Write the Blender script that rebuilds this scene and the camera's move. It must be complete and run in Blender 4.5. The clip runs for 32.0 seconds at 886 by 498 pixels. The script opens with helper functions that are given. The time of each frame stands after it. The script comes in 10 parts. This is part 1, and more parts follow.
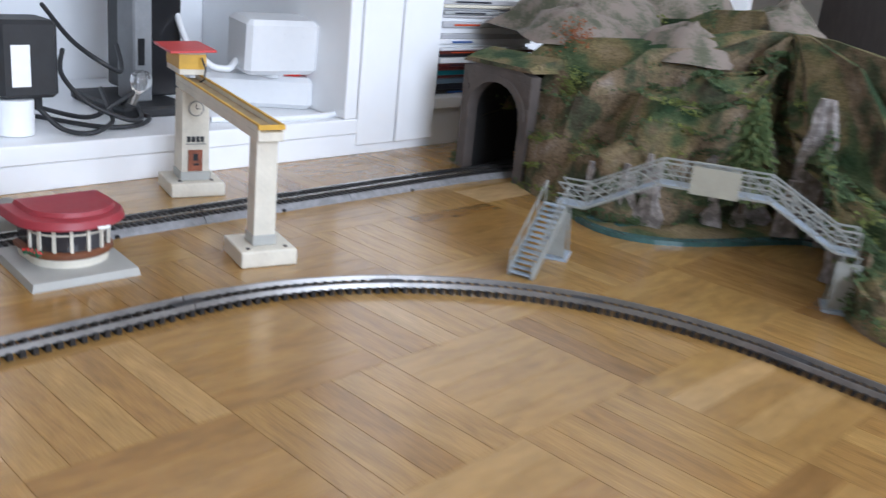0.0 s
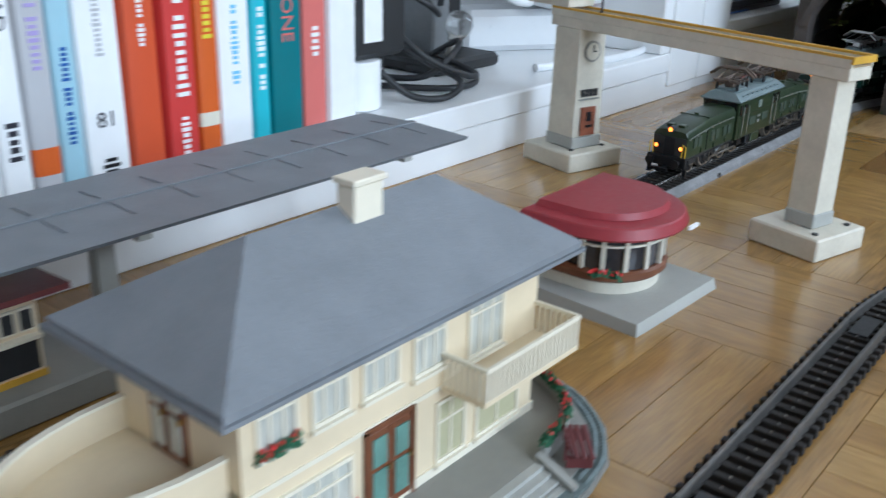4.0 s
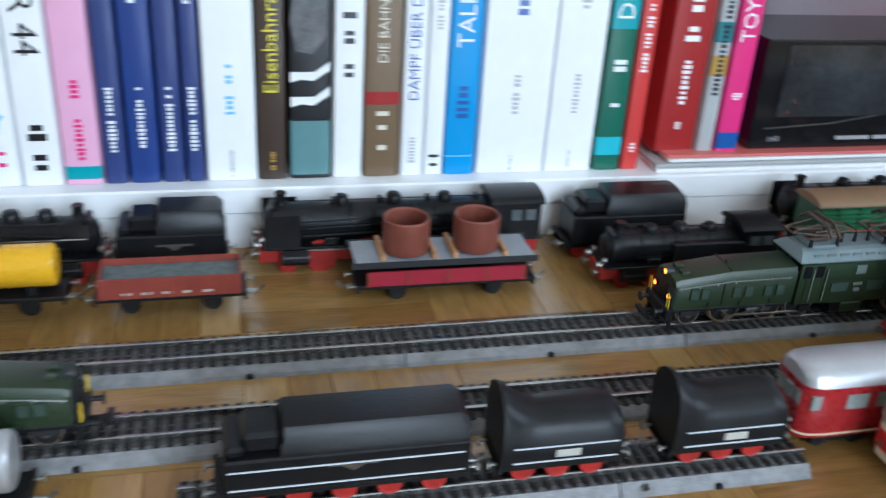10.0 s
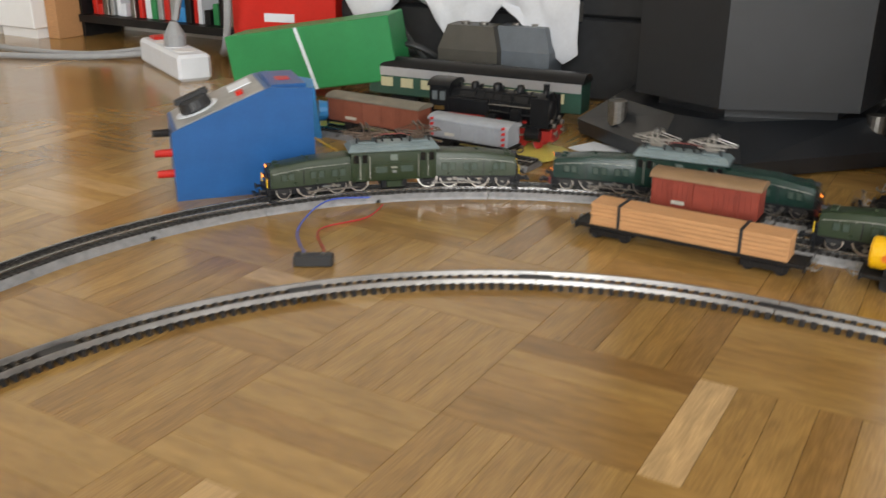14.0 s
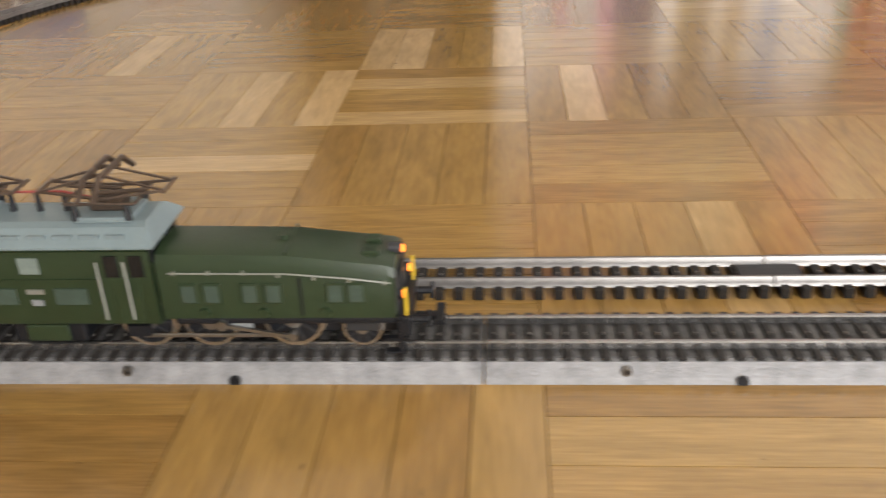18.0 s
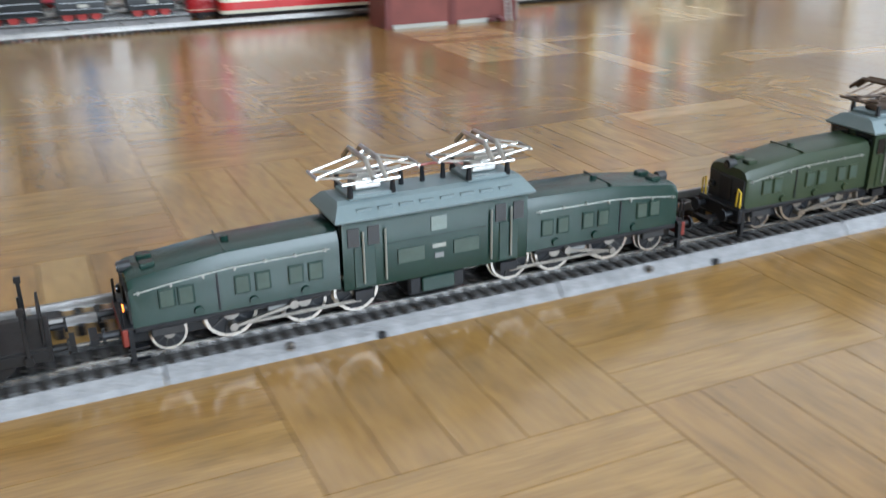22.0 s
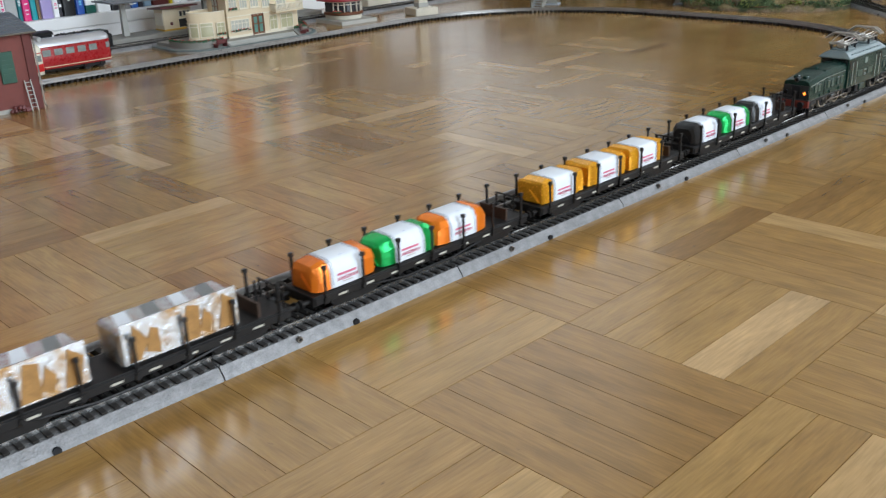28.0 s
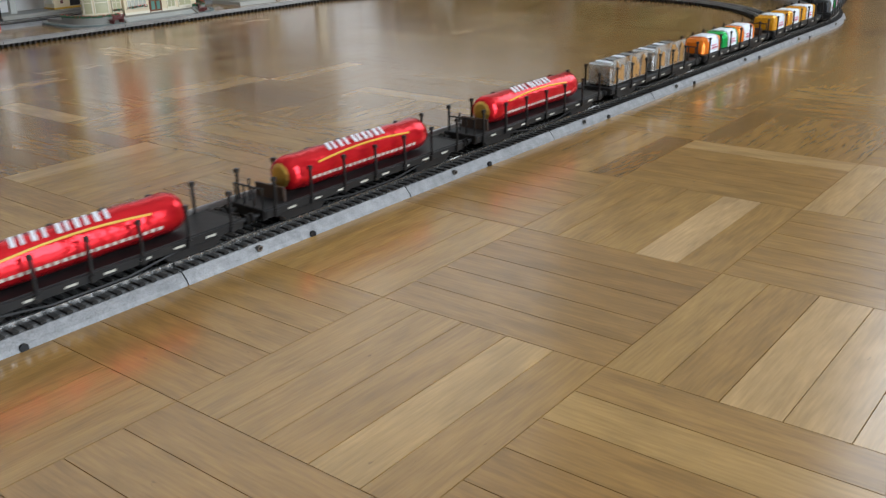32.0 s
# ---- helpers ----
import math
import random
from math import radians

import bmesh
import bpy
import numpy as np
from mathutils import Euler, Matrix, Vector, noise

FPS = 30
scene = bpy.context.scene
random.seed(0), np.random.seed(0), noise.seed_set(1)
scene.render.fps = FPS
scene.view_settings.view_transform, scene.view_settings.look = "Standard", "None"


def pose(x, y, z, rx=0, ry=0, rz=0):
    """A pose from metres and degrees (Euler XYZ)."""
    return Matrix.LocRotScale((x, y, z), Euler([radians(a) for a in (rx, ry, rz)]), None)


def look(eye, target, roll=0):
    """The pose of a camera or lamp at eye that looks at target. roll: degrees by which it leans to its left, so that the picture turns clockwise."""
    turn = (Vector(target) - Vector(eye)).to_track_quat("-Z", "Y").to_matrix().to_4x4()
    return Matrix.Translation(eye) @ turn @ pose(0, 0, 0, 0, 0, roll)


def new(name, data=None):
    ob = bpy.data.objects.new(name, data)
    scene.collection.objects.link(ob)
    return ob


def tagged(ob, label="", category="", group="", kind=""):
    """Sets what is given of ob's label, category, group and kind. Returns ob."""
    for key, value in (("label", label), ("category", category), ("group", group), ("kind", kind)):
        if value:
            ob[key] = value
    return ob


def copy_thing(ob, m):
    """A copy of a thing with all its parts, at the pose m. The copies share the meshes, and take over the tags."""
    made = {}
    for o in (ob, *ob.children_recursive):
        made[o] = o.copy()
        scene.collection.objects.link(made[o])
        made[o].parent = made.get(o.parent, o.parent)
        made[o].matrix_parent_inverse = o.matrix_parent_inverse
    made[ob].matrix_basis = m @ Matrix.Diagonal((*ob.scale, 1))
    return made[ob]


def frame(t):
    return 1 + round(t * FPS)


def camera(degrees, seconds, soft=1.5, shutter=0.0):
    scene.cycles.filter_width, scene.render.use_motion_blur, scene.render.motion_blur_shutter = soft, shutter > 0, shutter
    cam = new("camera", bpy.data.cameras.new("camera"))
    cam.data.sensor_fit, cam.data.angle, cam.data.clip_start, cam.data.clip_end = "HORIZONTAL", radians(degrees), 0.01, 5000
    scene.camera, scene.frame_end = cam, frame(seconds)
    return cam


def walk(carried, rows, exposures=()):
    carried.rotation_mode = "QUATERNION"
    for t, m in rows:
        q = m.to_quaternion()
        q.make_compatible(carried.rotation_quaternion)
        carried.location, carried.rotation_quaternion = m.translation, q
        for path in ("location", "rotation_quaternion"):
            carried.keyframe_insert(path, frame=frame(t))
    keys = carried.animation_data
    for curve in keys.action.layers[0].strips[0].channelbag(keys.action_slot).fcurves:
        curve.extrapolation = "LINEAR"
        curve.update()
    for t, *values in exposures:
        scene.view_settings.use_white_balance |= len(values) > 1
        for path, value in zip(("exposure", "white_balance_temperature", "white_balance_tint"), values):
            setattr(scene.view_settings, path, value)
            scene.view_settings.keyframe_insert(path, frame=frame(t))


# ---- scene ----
cam = camera(51.3, 32.0, soft=1.3, shutter=0.5)
PATH = [
    (0, (0.478, 0.321, 0.269), (1.862, 1.618, -0.366), 5.9),
    (0.5, (0.496, 0.465, 0.259), (1.903, 1.746, -0.356), 6.4),
    (1, (0.481, 0.559, 0.242), (2.034, 1.659, -0.375), 7.4),
    (1.5, (0.459, 0.64, 0.201), (2.146, 1.494, -0.451), 6.8),
    (2, (0.462, 0.73, 0.176), (2.117, 1.585, -0.551), 4.4),
    (2.5, (0.467, 0.766, 0.18), (2.051, 1.756, -0.536), 1.7),
    (4.5, (0.295, 0.769, 0.203), (1.649, 2.046, -0.529), 0.8),
    (5, (0.232, 0.745, 0.191), (1.469, 2.149, -0.515), -0.2),
    (5.5, (0.175, 0.746, 0.189), (1.349, 2.171, -0.578), 2.0),
    (6, (0.12, 0.733, 0.21), (1.244, 2.169, -0.612), 3.8),
    (6.5, (-0.046, 0.704, 0.225), (1.332, 1.952, -0.514), 8.0),
    (7, (-0.225, 0.714, 0.254), (1.142, 1.94, -0.539), 8.5),
    (7.5, (-0.323, 0.715, 0.254), (1.01, 1.973, -0.546), 7.6),
    (8, (-0.383, 0.693, 0.269), (0.859, 2.01, -0.581), 6.5),
    (8.5, (-0.4445, 0.6775, 0.278), (0.6925, 2.072, -0.597), 6.7),
    (9, (-0.4919, 0.6395, 0.2913), (0.3996, 2.1894, -0.6048), 4.60),
    (9.5, (-0.5277, 0.6138, 0.2918), (0.1402, 2.2795, -0.591), 3.30),
    (10, (-0.5611, 0.6004, 0.2926), (-0.1242, 2.3407, -0.5910), 3.66),
    (10.5, (-0.5867, 0.5743, 0.2845), (-0.3949, 2.3777, -0.5588), 2.49),
    (11, (-0.6212, 0.5496, 0.2896), (-0.6649, 2.3682, -0.5413), 1.93),
    (11.5, (-0.6467, 0.5354, 0.2821), (-0.8912, 2.3539, -0.5137), 1.27),
    (12, (-0.6608, 0.5066, 0.2728), (-1.1814, 2.2862, -0.4769), 0.03),
    (12.5, (-0.6718, 0.4486, 0.2626), (-1.394, 2.1906, -0.4037), -0.41),
    (13, (-0.7152, 0.379, 0.2839), (-1.567, 2.0482, -0.4147), -1.06),
    (13.5, (-0.762, 0.294, 0.2955), (-1.7033, 1.9042, -0.4266), 0.28),
    (15.5, (-0.8482, -0.0827, 0.215), (-1.6904, 1.5766, -0.518), 3.75),
    (16, (-0.8508, -0.1629, 0.2221), (-1.5615, 1.5228, -0.5862), 4.19),
    (16.5, (-0.8596, -0.2269, 0.227), (-1.4476, 1.4891, -0.6155), 2.10),
    (17, (-0.8576, -0.2844, 0.2178), (-1.2712, 1.4851, -0.6175), 1.16),
    (17.5, (-0.8458, -0.3292, 0.2002), (-1.07, 1.4739, -0.6356), 0.82),
    (18, (-0.8084, -0.2773, 0.1832), (-0.9565, 1.4996, -0.7227), -2.71),
    (18.5, (-0.743, -0.2995, 0.1827), (-0.7647, 1.4932, -0.7036), -0.47),
    (19, (-0.695, -0.34, 0.1707), (-0.5564, 1.5035, -0.5922), -3.68),
    (19.5, (-0.651, -0.3508, 0.1615), (-0.4064, 1.5077, -0.5358), -4.18),
    (20, (-0.6431, -0.3489, 0.1686), (-0.2686, 1.482, -0.5437), -2.99),
    (20.5, (-0.6327, -0.343, 0.1645), (-0.1342, 1.4681, -0.5221), -2.56),
    (21, (-0.6067, -0.358, 0.1733), (0.0045, 1.4233, -0.5001), -1.16),
    (21.5, (-0.5573, -0.3672, 0.1914), (0.0702, 1.392, -0.5238), -1.65),
    (22, (-0.5061, -0.3349, 0.1762), (0.2678, 1.3471, -0.5802), -0.67),
    (22.5, (-0.4731, -0.3398, 0.1929), (0.4488, 1.2247, -0.6452), 0.85),
    (23, (-0.4339, -0.3458, 0.2192), (0.5711, 1.1696, -0.6138), 0.88),
    (23.5, (-0.3666, -0.2968, 0.1939), (0.7311, 1.2118, -0.5266), -1.70),
    (24, (-0.3738, -0.339, 0.2145), (0.7674, 1.1347, -0.5105), -0.62),
    (24.5, (-0.3761, -0.344, 0.2124), (0.8163, 1.0932, -0.5037), -0.89),
    (25, (-0.3693, -0.3554, 0.2169), (0.8393, 1.0641, -0.5074), -1.45),
    (25.5, (-0.3569, -0.3663, 0.2211), (0.8621, 1.0411, -0.509), -2.03),
    (26, (-0.3479, -0.3755, 0.2203), (0.8929, 1.0162, -0.5033), -2.14),
    (26.5, (-0.3361, -0.3817, 0.2212), (0.9148, 1.0005, -0.5032), -2.49),
    (28.5, (-0.3332, -0.3956, 0.2285), (0.9663, 0.9386, -0.5004), -2.08),
    (29, (-0.3345, -0.3996, 0.2288), (0.9686, 0.934, -0.4949), -1.75),
    (29.5, (-0.3278, -0.4061, 0.2255), (0.9676, 0.9393, -0.49), -1.71),
    (30, (-0.3305, -0.4083, 0.2167), (0.9833, 0.9213, -0.4947), -1.02),
    (30.5, (-0.3549, -0.3925, 0.1984), (1.0454, 0.8508, -0.504), 0.71),
    (31, (-0.3731, -0.3893, 0.1897), (1.0681, 0.7946, -0.5323), 0.22),
    (31.5, (-0.3831, -0.3836, 0.1846), (1.0808, 0.7726, -0.5367), -0.45),
    (32, (-0.3818, -0.3813, 0.1785), (1.0776, 0.7822, -0.5402), -1.41),
]
walk(cam, [(t, look(eye, target, roll)) for t, eye, target, roll in PATH],
     exposures=[(0.0, -0.16, 5900, 16), (2.0, -0.28, 5800, 16), (4.5, -0.35, 5450, 6), (5.0, -0.58, 5300, 5), (6.0, -0.32, 5450, 5), (7.0, -0.48, 5450, 5), (8.0, -0.42, 5400, 5), (9.0, -0.37, 5450, 5), (10.0, -0.15, 5650, 7), (11.0, -0.24, 5900, 10),
                (12.0, -0.12, 6200, 10), (13.0, -0.15, 7150, 17), (13.5, 0.00, 7100, 14), (15.5, -0.05, 8400, 15), (16.0, -0.08, 8400, 19), (17.0, 0.05, 8100, 19), (18.0, -0.03, 7500, 17), (19.0, 0.00, 7100, 17), (20.0, -0.05, 6600, 16), (21.0, -0.17, 6400, 13),
                (22.0, -0.20, 6000, 9), (24.0, -0.40, 6100, 10), (26.0, -0.65, 6300, 10), (28.5, -0.65, 6300, 10), (30.0, -0.70, 6300, 10), (32.0, -0.70, 6300, 10)])

# ---- daylight ----
world = bpy.data.worlds.new("daylight")
scene.world = world
world.use_nodes = True
_wn = world.node_tree.nodes
_sky = _wn.new("ShaderNodeTexSky")
_sky.sky_type = "NISHITA"
_sky.sun_disc = False
_sky.sun_elevation = radians(38)
_sky.sun_rotation = radians(120)
world.node_tree.links.new(_sky.outputs[0], _wn["Background"].inputs[0])
_wn["Background"].inputs[1].default_value = 0.12

# room: inner faces
RX0, RX1, RY0, RY1, RZ = -2.6, 2.9, -2.3, 1.62, 2.5


def window_lamp(name, eye, target, w, h, watts, tint=(1.0, 0.98, 0.95)):
    lamp = bpy.data.lights.new(name, "AREA")
    lamp.shape, lamp.size, lamp.size_y, lamp.energy, lamp.color = "RECTANGLE", w, h, watts, tint
    ob = new(name, lamp)
    ob.matrix_world = look(eye, target)
    return ob


# daylight through the two windows: one in the east wall, a tall one in the south wall
window_lamp("window_light_east", (RX1 - 0.02, -0.55, 1.55), (0.0, 0.2, 0.3), 1.7, 1.3, 34, (0.86, 0.94, 1.0))
window_lamp("window_light_south", (0.4, RY0 + 0.02, 1.12), (0.2, 0.8, 0.2), 1.6, 1.9, 126, (0.84, 0.93, 1.0))

# ---- small geometry kit ----
class Geo:
    """Collects corners and faces of one mesh."""

    def __init__(self):
        self.v, self.f = [], []

    def add(self, vs, fs):
        n = len(self.v)
        self.v += [tuple(p) for p in vs]
        self.f += [tuple(i + n for i in f) for f in fs]
        return self

    def box(self, x0, x1, y0, y1, z0, z1, c=0.0):
        if c <= 0:
            vs = [(x, y, z) for z in (z0, z1) for y in (y0, y1) for x in (x0, x1)]
            return self.add(vs, [(0, 2, 3, 1), (4, 5, 7, 6), (0, 1, 5, 4), (2, 6, 7, 3), (0, 4, 6, 2), (1, 3, 7, 5)])
        vs, fs = [], []
        lo, hi = (x0, y0, z0), (x1, y1, z1)
        def loop(ins, z):
            x0_, x1_, y0_, y1_ = x0 + ins, x1 - ins, y0 + ins, y1 - ins
            k = c if ins == 0 else c * 0.5
            return [(x0_ + k, y0_, z), (x1_ - k, y0_, z), (x1_, y0_ + k, z), (x1_, y1_ - k, z), (x1_ - k, y1_, z), (x0_ + k, y1_, z), (x0_, y1_ - k, z), (x0_, y0_ + k, z)]
        loops = [loop(c, z0), loop(0, z0 + c), loop(0, z1 - c), loop(c, z1)]
        return self.loft(loops)

    def loft(self, loops, caps=True):
        m = len(loops[0])
        vs = [p for l in loops for p in l]
        fs = []
        for k in range(len(loops) - 1):
            for i in range(m):
                j = (i + 1) % m
                fs.append((k * m + i, k * m + j, (k + 1) * m + j, (k + 1) * m + i))
        if caps:
            fs.append(tuple(reversed(range(m))))
            fs.append(tuple(range((len(loops) - 1) * m, len(loops) * m)))
        return self.add(vs, fs)

    def prism(self, prof, a, b, axis="x"):
        """prof: points across the axis, in the order (y, z), (x, z) or (x, y)."""
        put = {"x": lambda s, p: (s, p[0], p[1]), "y": lambda s, p: (p[0], s, p[1]), "z": lambda s, p: (p[0], p[1], s)}[axis]
        return self.loft([[put(a, p) for p in prof], [put(b, p) for p in prof]])

    def cyl(self, p0, p1, r0, r1=None, n=10, caps=True):
        r1 = r0 if r1 is None else r1
        p0, p1 = Vector(p0), Vector(p1)
        d = (p1 - p0).normalized()
        u = d.orthogonal().normalized()
        w = d.cross(u)
        ang = [2 * math.pi * i / n for i in range(n)]
        return self.loft([[p + (u * math.cos(a) + w * math.sin(a)) * r for a in ang] for p, r in ((p0, r0), (p1, r1))], caps)

    def tube(self, pts, r, n=6):
        pts = [Vector(p) for p in pts]
        u, loops = None, []
        for i, p in enumerate(pts):
            d = (pts[min(i + 1, len(pts) - 1)] - pts[max(i - 1, 0)]).normalized()
            u = d.orthogonal().normalized() if u is None else (u - d * u.dot(d)).normalized()
            w = d.cross(u)
            loops.append([p + (u * math.cos(2 * math.pi * k / n) + w * math.sin(2 * math.pi * k / n)) * r for k in range(n)])
        return self.loft(loops)

    def lathe(self, prof, n=20, centre=(0, 0, 0), axis="z"):
        put = {"z": lambda r, h, c, s: (r * c, r * s, h), "y": lambda r, h, c, s: (r * c, h, r * s), "x": lambda r, h, c, s: (h, r * c, r * s)}[axis]
        loops = []
        for r, h in prof:
            loops.append([Vector(put(r, h, math.cos(2 * math.pi * k / n), math.sin(2 * math.pi * k / n))) + Vector(centre) for k in range(n)])
        return self.loft(loops)

    def moved(self, m):
        self.v = [tuple(m @ Vector(p)) for p in self.v]
        return self

    def mesh(self, name, material, smooth=None):
        me = bpy.data.meshes.new(name)
        me.from_pydata(self.v, [], self.f)
        me.validate()
        bm = bmesh.new()
        bm.from_mesh(me)
        bmesh.ops.recalc_face_normals(bm, faces=bm.faces)
        bm.to_mesh(me)
        bm.free()
        if material:
            me.materials.append(material)
        if smooth:
            me.shade_smooth()
            me.set_sharp_from_angle(angle=radians(smooth))
        me.update()
        return me


def part(name, geo, material, parent, label="", smooth=None, at=None, kind=""):
    """One mesh object under a thing or under a part."""
    ob = new(name, geo if isinstance(geo, bpy.types.Mesh) else geo.mesh(name, material, smooth))
    ob.parent = parent
    if at is not None:
        ob.matrix_basis = at
    return tagged(ob, label=label, kind=kind)


def thing(name, label, category, at=None, group="", kind=""):
    ob = new(name)
    ob.empty_display_size = 0.02
    if at is not None:
        ob.matrix_basis = at
    return tagged(ob, label, category, group, kind)


def solo(name, geo, material, label="", category="", group="", kind="", smooth=None, at=None):
    ob = new(name, geo.mesh(name, material, smooth))
    if at is not None:
        ob.matrix_basis = at
    return tagged(ob, label, category, group, kind)


def rrect(w, h, r, n=3, cx=0.0, cy=0.0):
    """A rectangle w by h with rounded corners, as points."""
    out = []
    for sx, sy, a0 in ((1, -1, -90), (1, 1, 0), (-1, 1, 90), (-1, -1, 180)):
        for i in range(n + 1):
            a = radians(a0 + 90 * i / n)
            out.append((cx + sx * (w / 2 - r) + r * math.cos(a), cy + sy * (h / 2 - r) + r * math.sin(a)))
    return out


# ---- materials ----
def mat(name, colour, rough=0.5, metal=0.0, vary=0.12, scale=60.0, bump=0.0, bscale=None, emit=0.0, rand=0.0, spec=0.5, coat=0.0, second=None, smix=0.5, coord="Object", stretch=(1, 1, 1)):
    """A painted, plastic or metal surface: colour with stains at a coarse and a fine scale, fine relief, uneven gloss."""
    m = bpy.data.materials.new(name)
    m.use_nodes = True
    nt = m.node_tree
    N, L = nt.nodes, nt.links
    b = N["Principled BSDF"]
    b.inputs["Metallic"].default_value = metal
    b.inputs["Specular IOR Level"].default_value = spec
    b.inputs["Coat Weight"].default_value = coat
    tc = N.new("ShaderNodeTexCoord")
    mp = N.new("ShaderNodeMapping")
    mp.inputs["Scale"].default_value = stretch
    L.new(tc.outputs[coord], mp.inputs[0])
    n1, n2 = N.new("ShaderNodeTexNoise"), N.new("ShaderNodeTexNoise")
    for n, s, d in ((n1, scale, 3), (n2, scale * 7.3, 4)):
        n.inputs["Scale"].default_value = s
        n.inputs["Detail"].default_value = d
        L.new(mp.outputs[0], n.inputs["Vector"])
    add = N.new("ShaderNodeMath")
    add.operation = "MULTIPLY_ADD"
    L.new(n1.outputs[0], add.inputs[0])
    add.inputs[1].default_value = 0.65
    half = N.new("ShaderNodeMath")
    half.operation = "MULTIPLY"
    half.inputs[1].default_value = 0.35
    L.new(n2.outputs[0], half.inputs[0])
    L.new(half.outputs[0], add.inputs[2])
    ramp = N.new("ShaderNodeValToRGB")
    c = Vector(colour[:3])
    lo, hi = c * (1 - vary), c * (1 + vary)
    if second:
        lo, hi = c, Vector(second)
        ramp.color_ramp.elements[0].position, ramp.color_ramp.elements[1].position = smix - 0.07, smix + 0.07
    else:
        ramp.color_ramp.elements[0].position, ramp.color_ramp.elements[1].position = 0.3, 0.7
    ramp.color_ramp.elements[0].color, ramp.color_ramp.elements[1].color = (*lo, 1), (*[min(1, x) for x in hi], 1)
    L.new(add.outputs[0], ramp.inputs[0])
    col = ramp.outputs[0]
    if rand:
        oi = N.new("ShaderNodeObjectInfo")
        hsv = N.new("ShaderNodeHueSaturation")
        mr = N.new("ShaderNodeMapRange")
        mr.inputs["To Min"].default_value, mr.inputs["To Max"].default_value = 1 - rand, 1 + rand
        L.new(oi.outputs["Random"], mr.inputs[0])
        L.new(mr.outputs[0], hsv.inputs["Value"])
        L.new(col, hsv.inputs["Color"])
        col = hsv.outputs[0]
    L.new(col, b.inputs["Base Color"])
    rr = N.new("ShaderNodeMapRange")
    rr.inputs["To Min"].default_value, rr.inputs["To Max"].default_value = max(0.02, rough * 0.8), min(1, rough * 1.2)
    L.new(n2.outputs[0], rr.inputs[0])
    L.new(rr.outputs[0], b.inputs["Roughness"])
    if bump:
        bn = N.new("ShaderNodeBump")
        bn.inputs["Strength"].default_value = bump
        bn.inputs["Distance"].default_value = 0.0006
        n3 = N.new("ShaderNodeTexNoise")
        n3.inputs["Scale"].default_value = bscale or scale * 8
        n3.inputs["Detail"].default_value = 3
        L.new(mp.outputs[0], n3.inputs["Vector"])
        L.new(n3.outputs[0], bn.inputs["Height"])
        L.new(bn.outputs[0], b.inputs["Normal"])
    if emit:
        b.inputs["Emission Color"].default_value = (*c, 1)
        b.inputs["Emission Strength"].default_value = emit
    return m


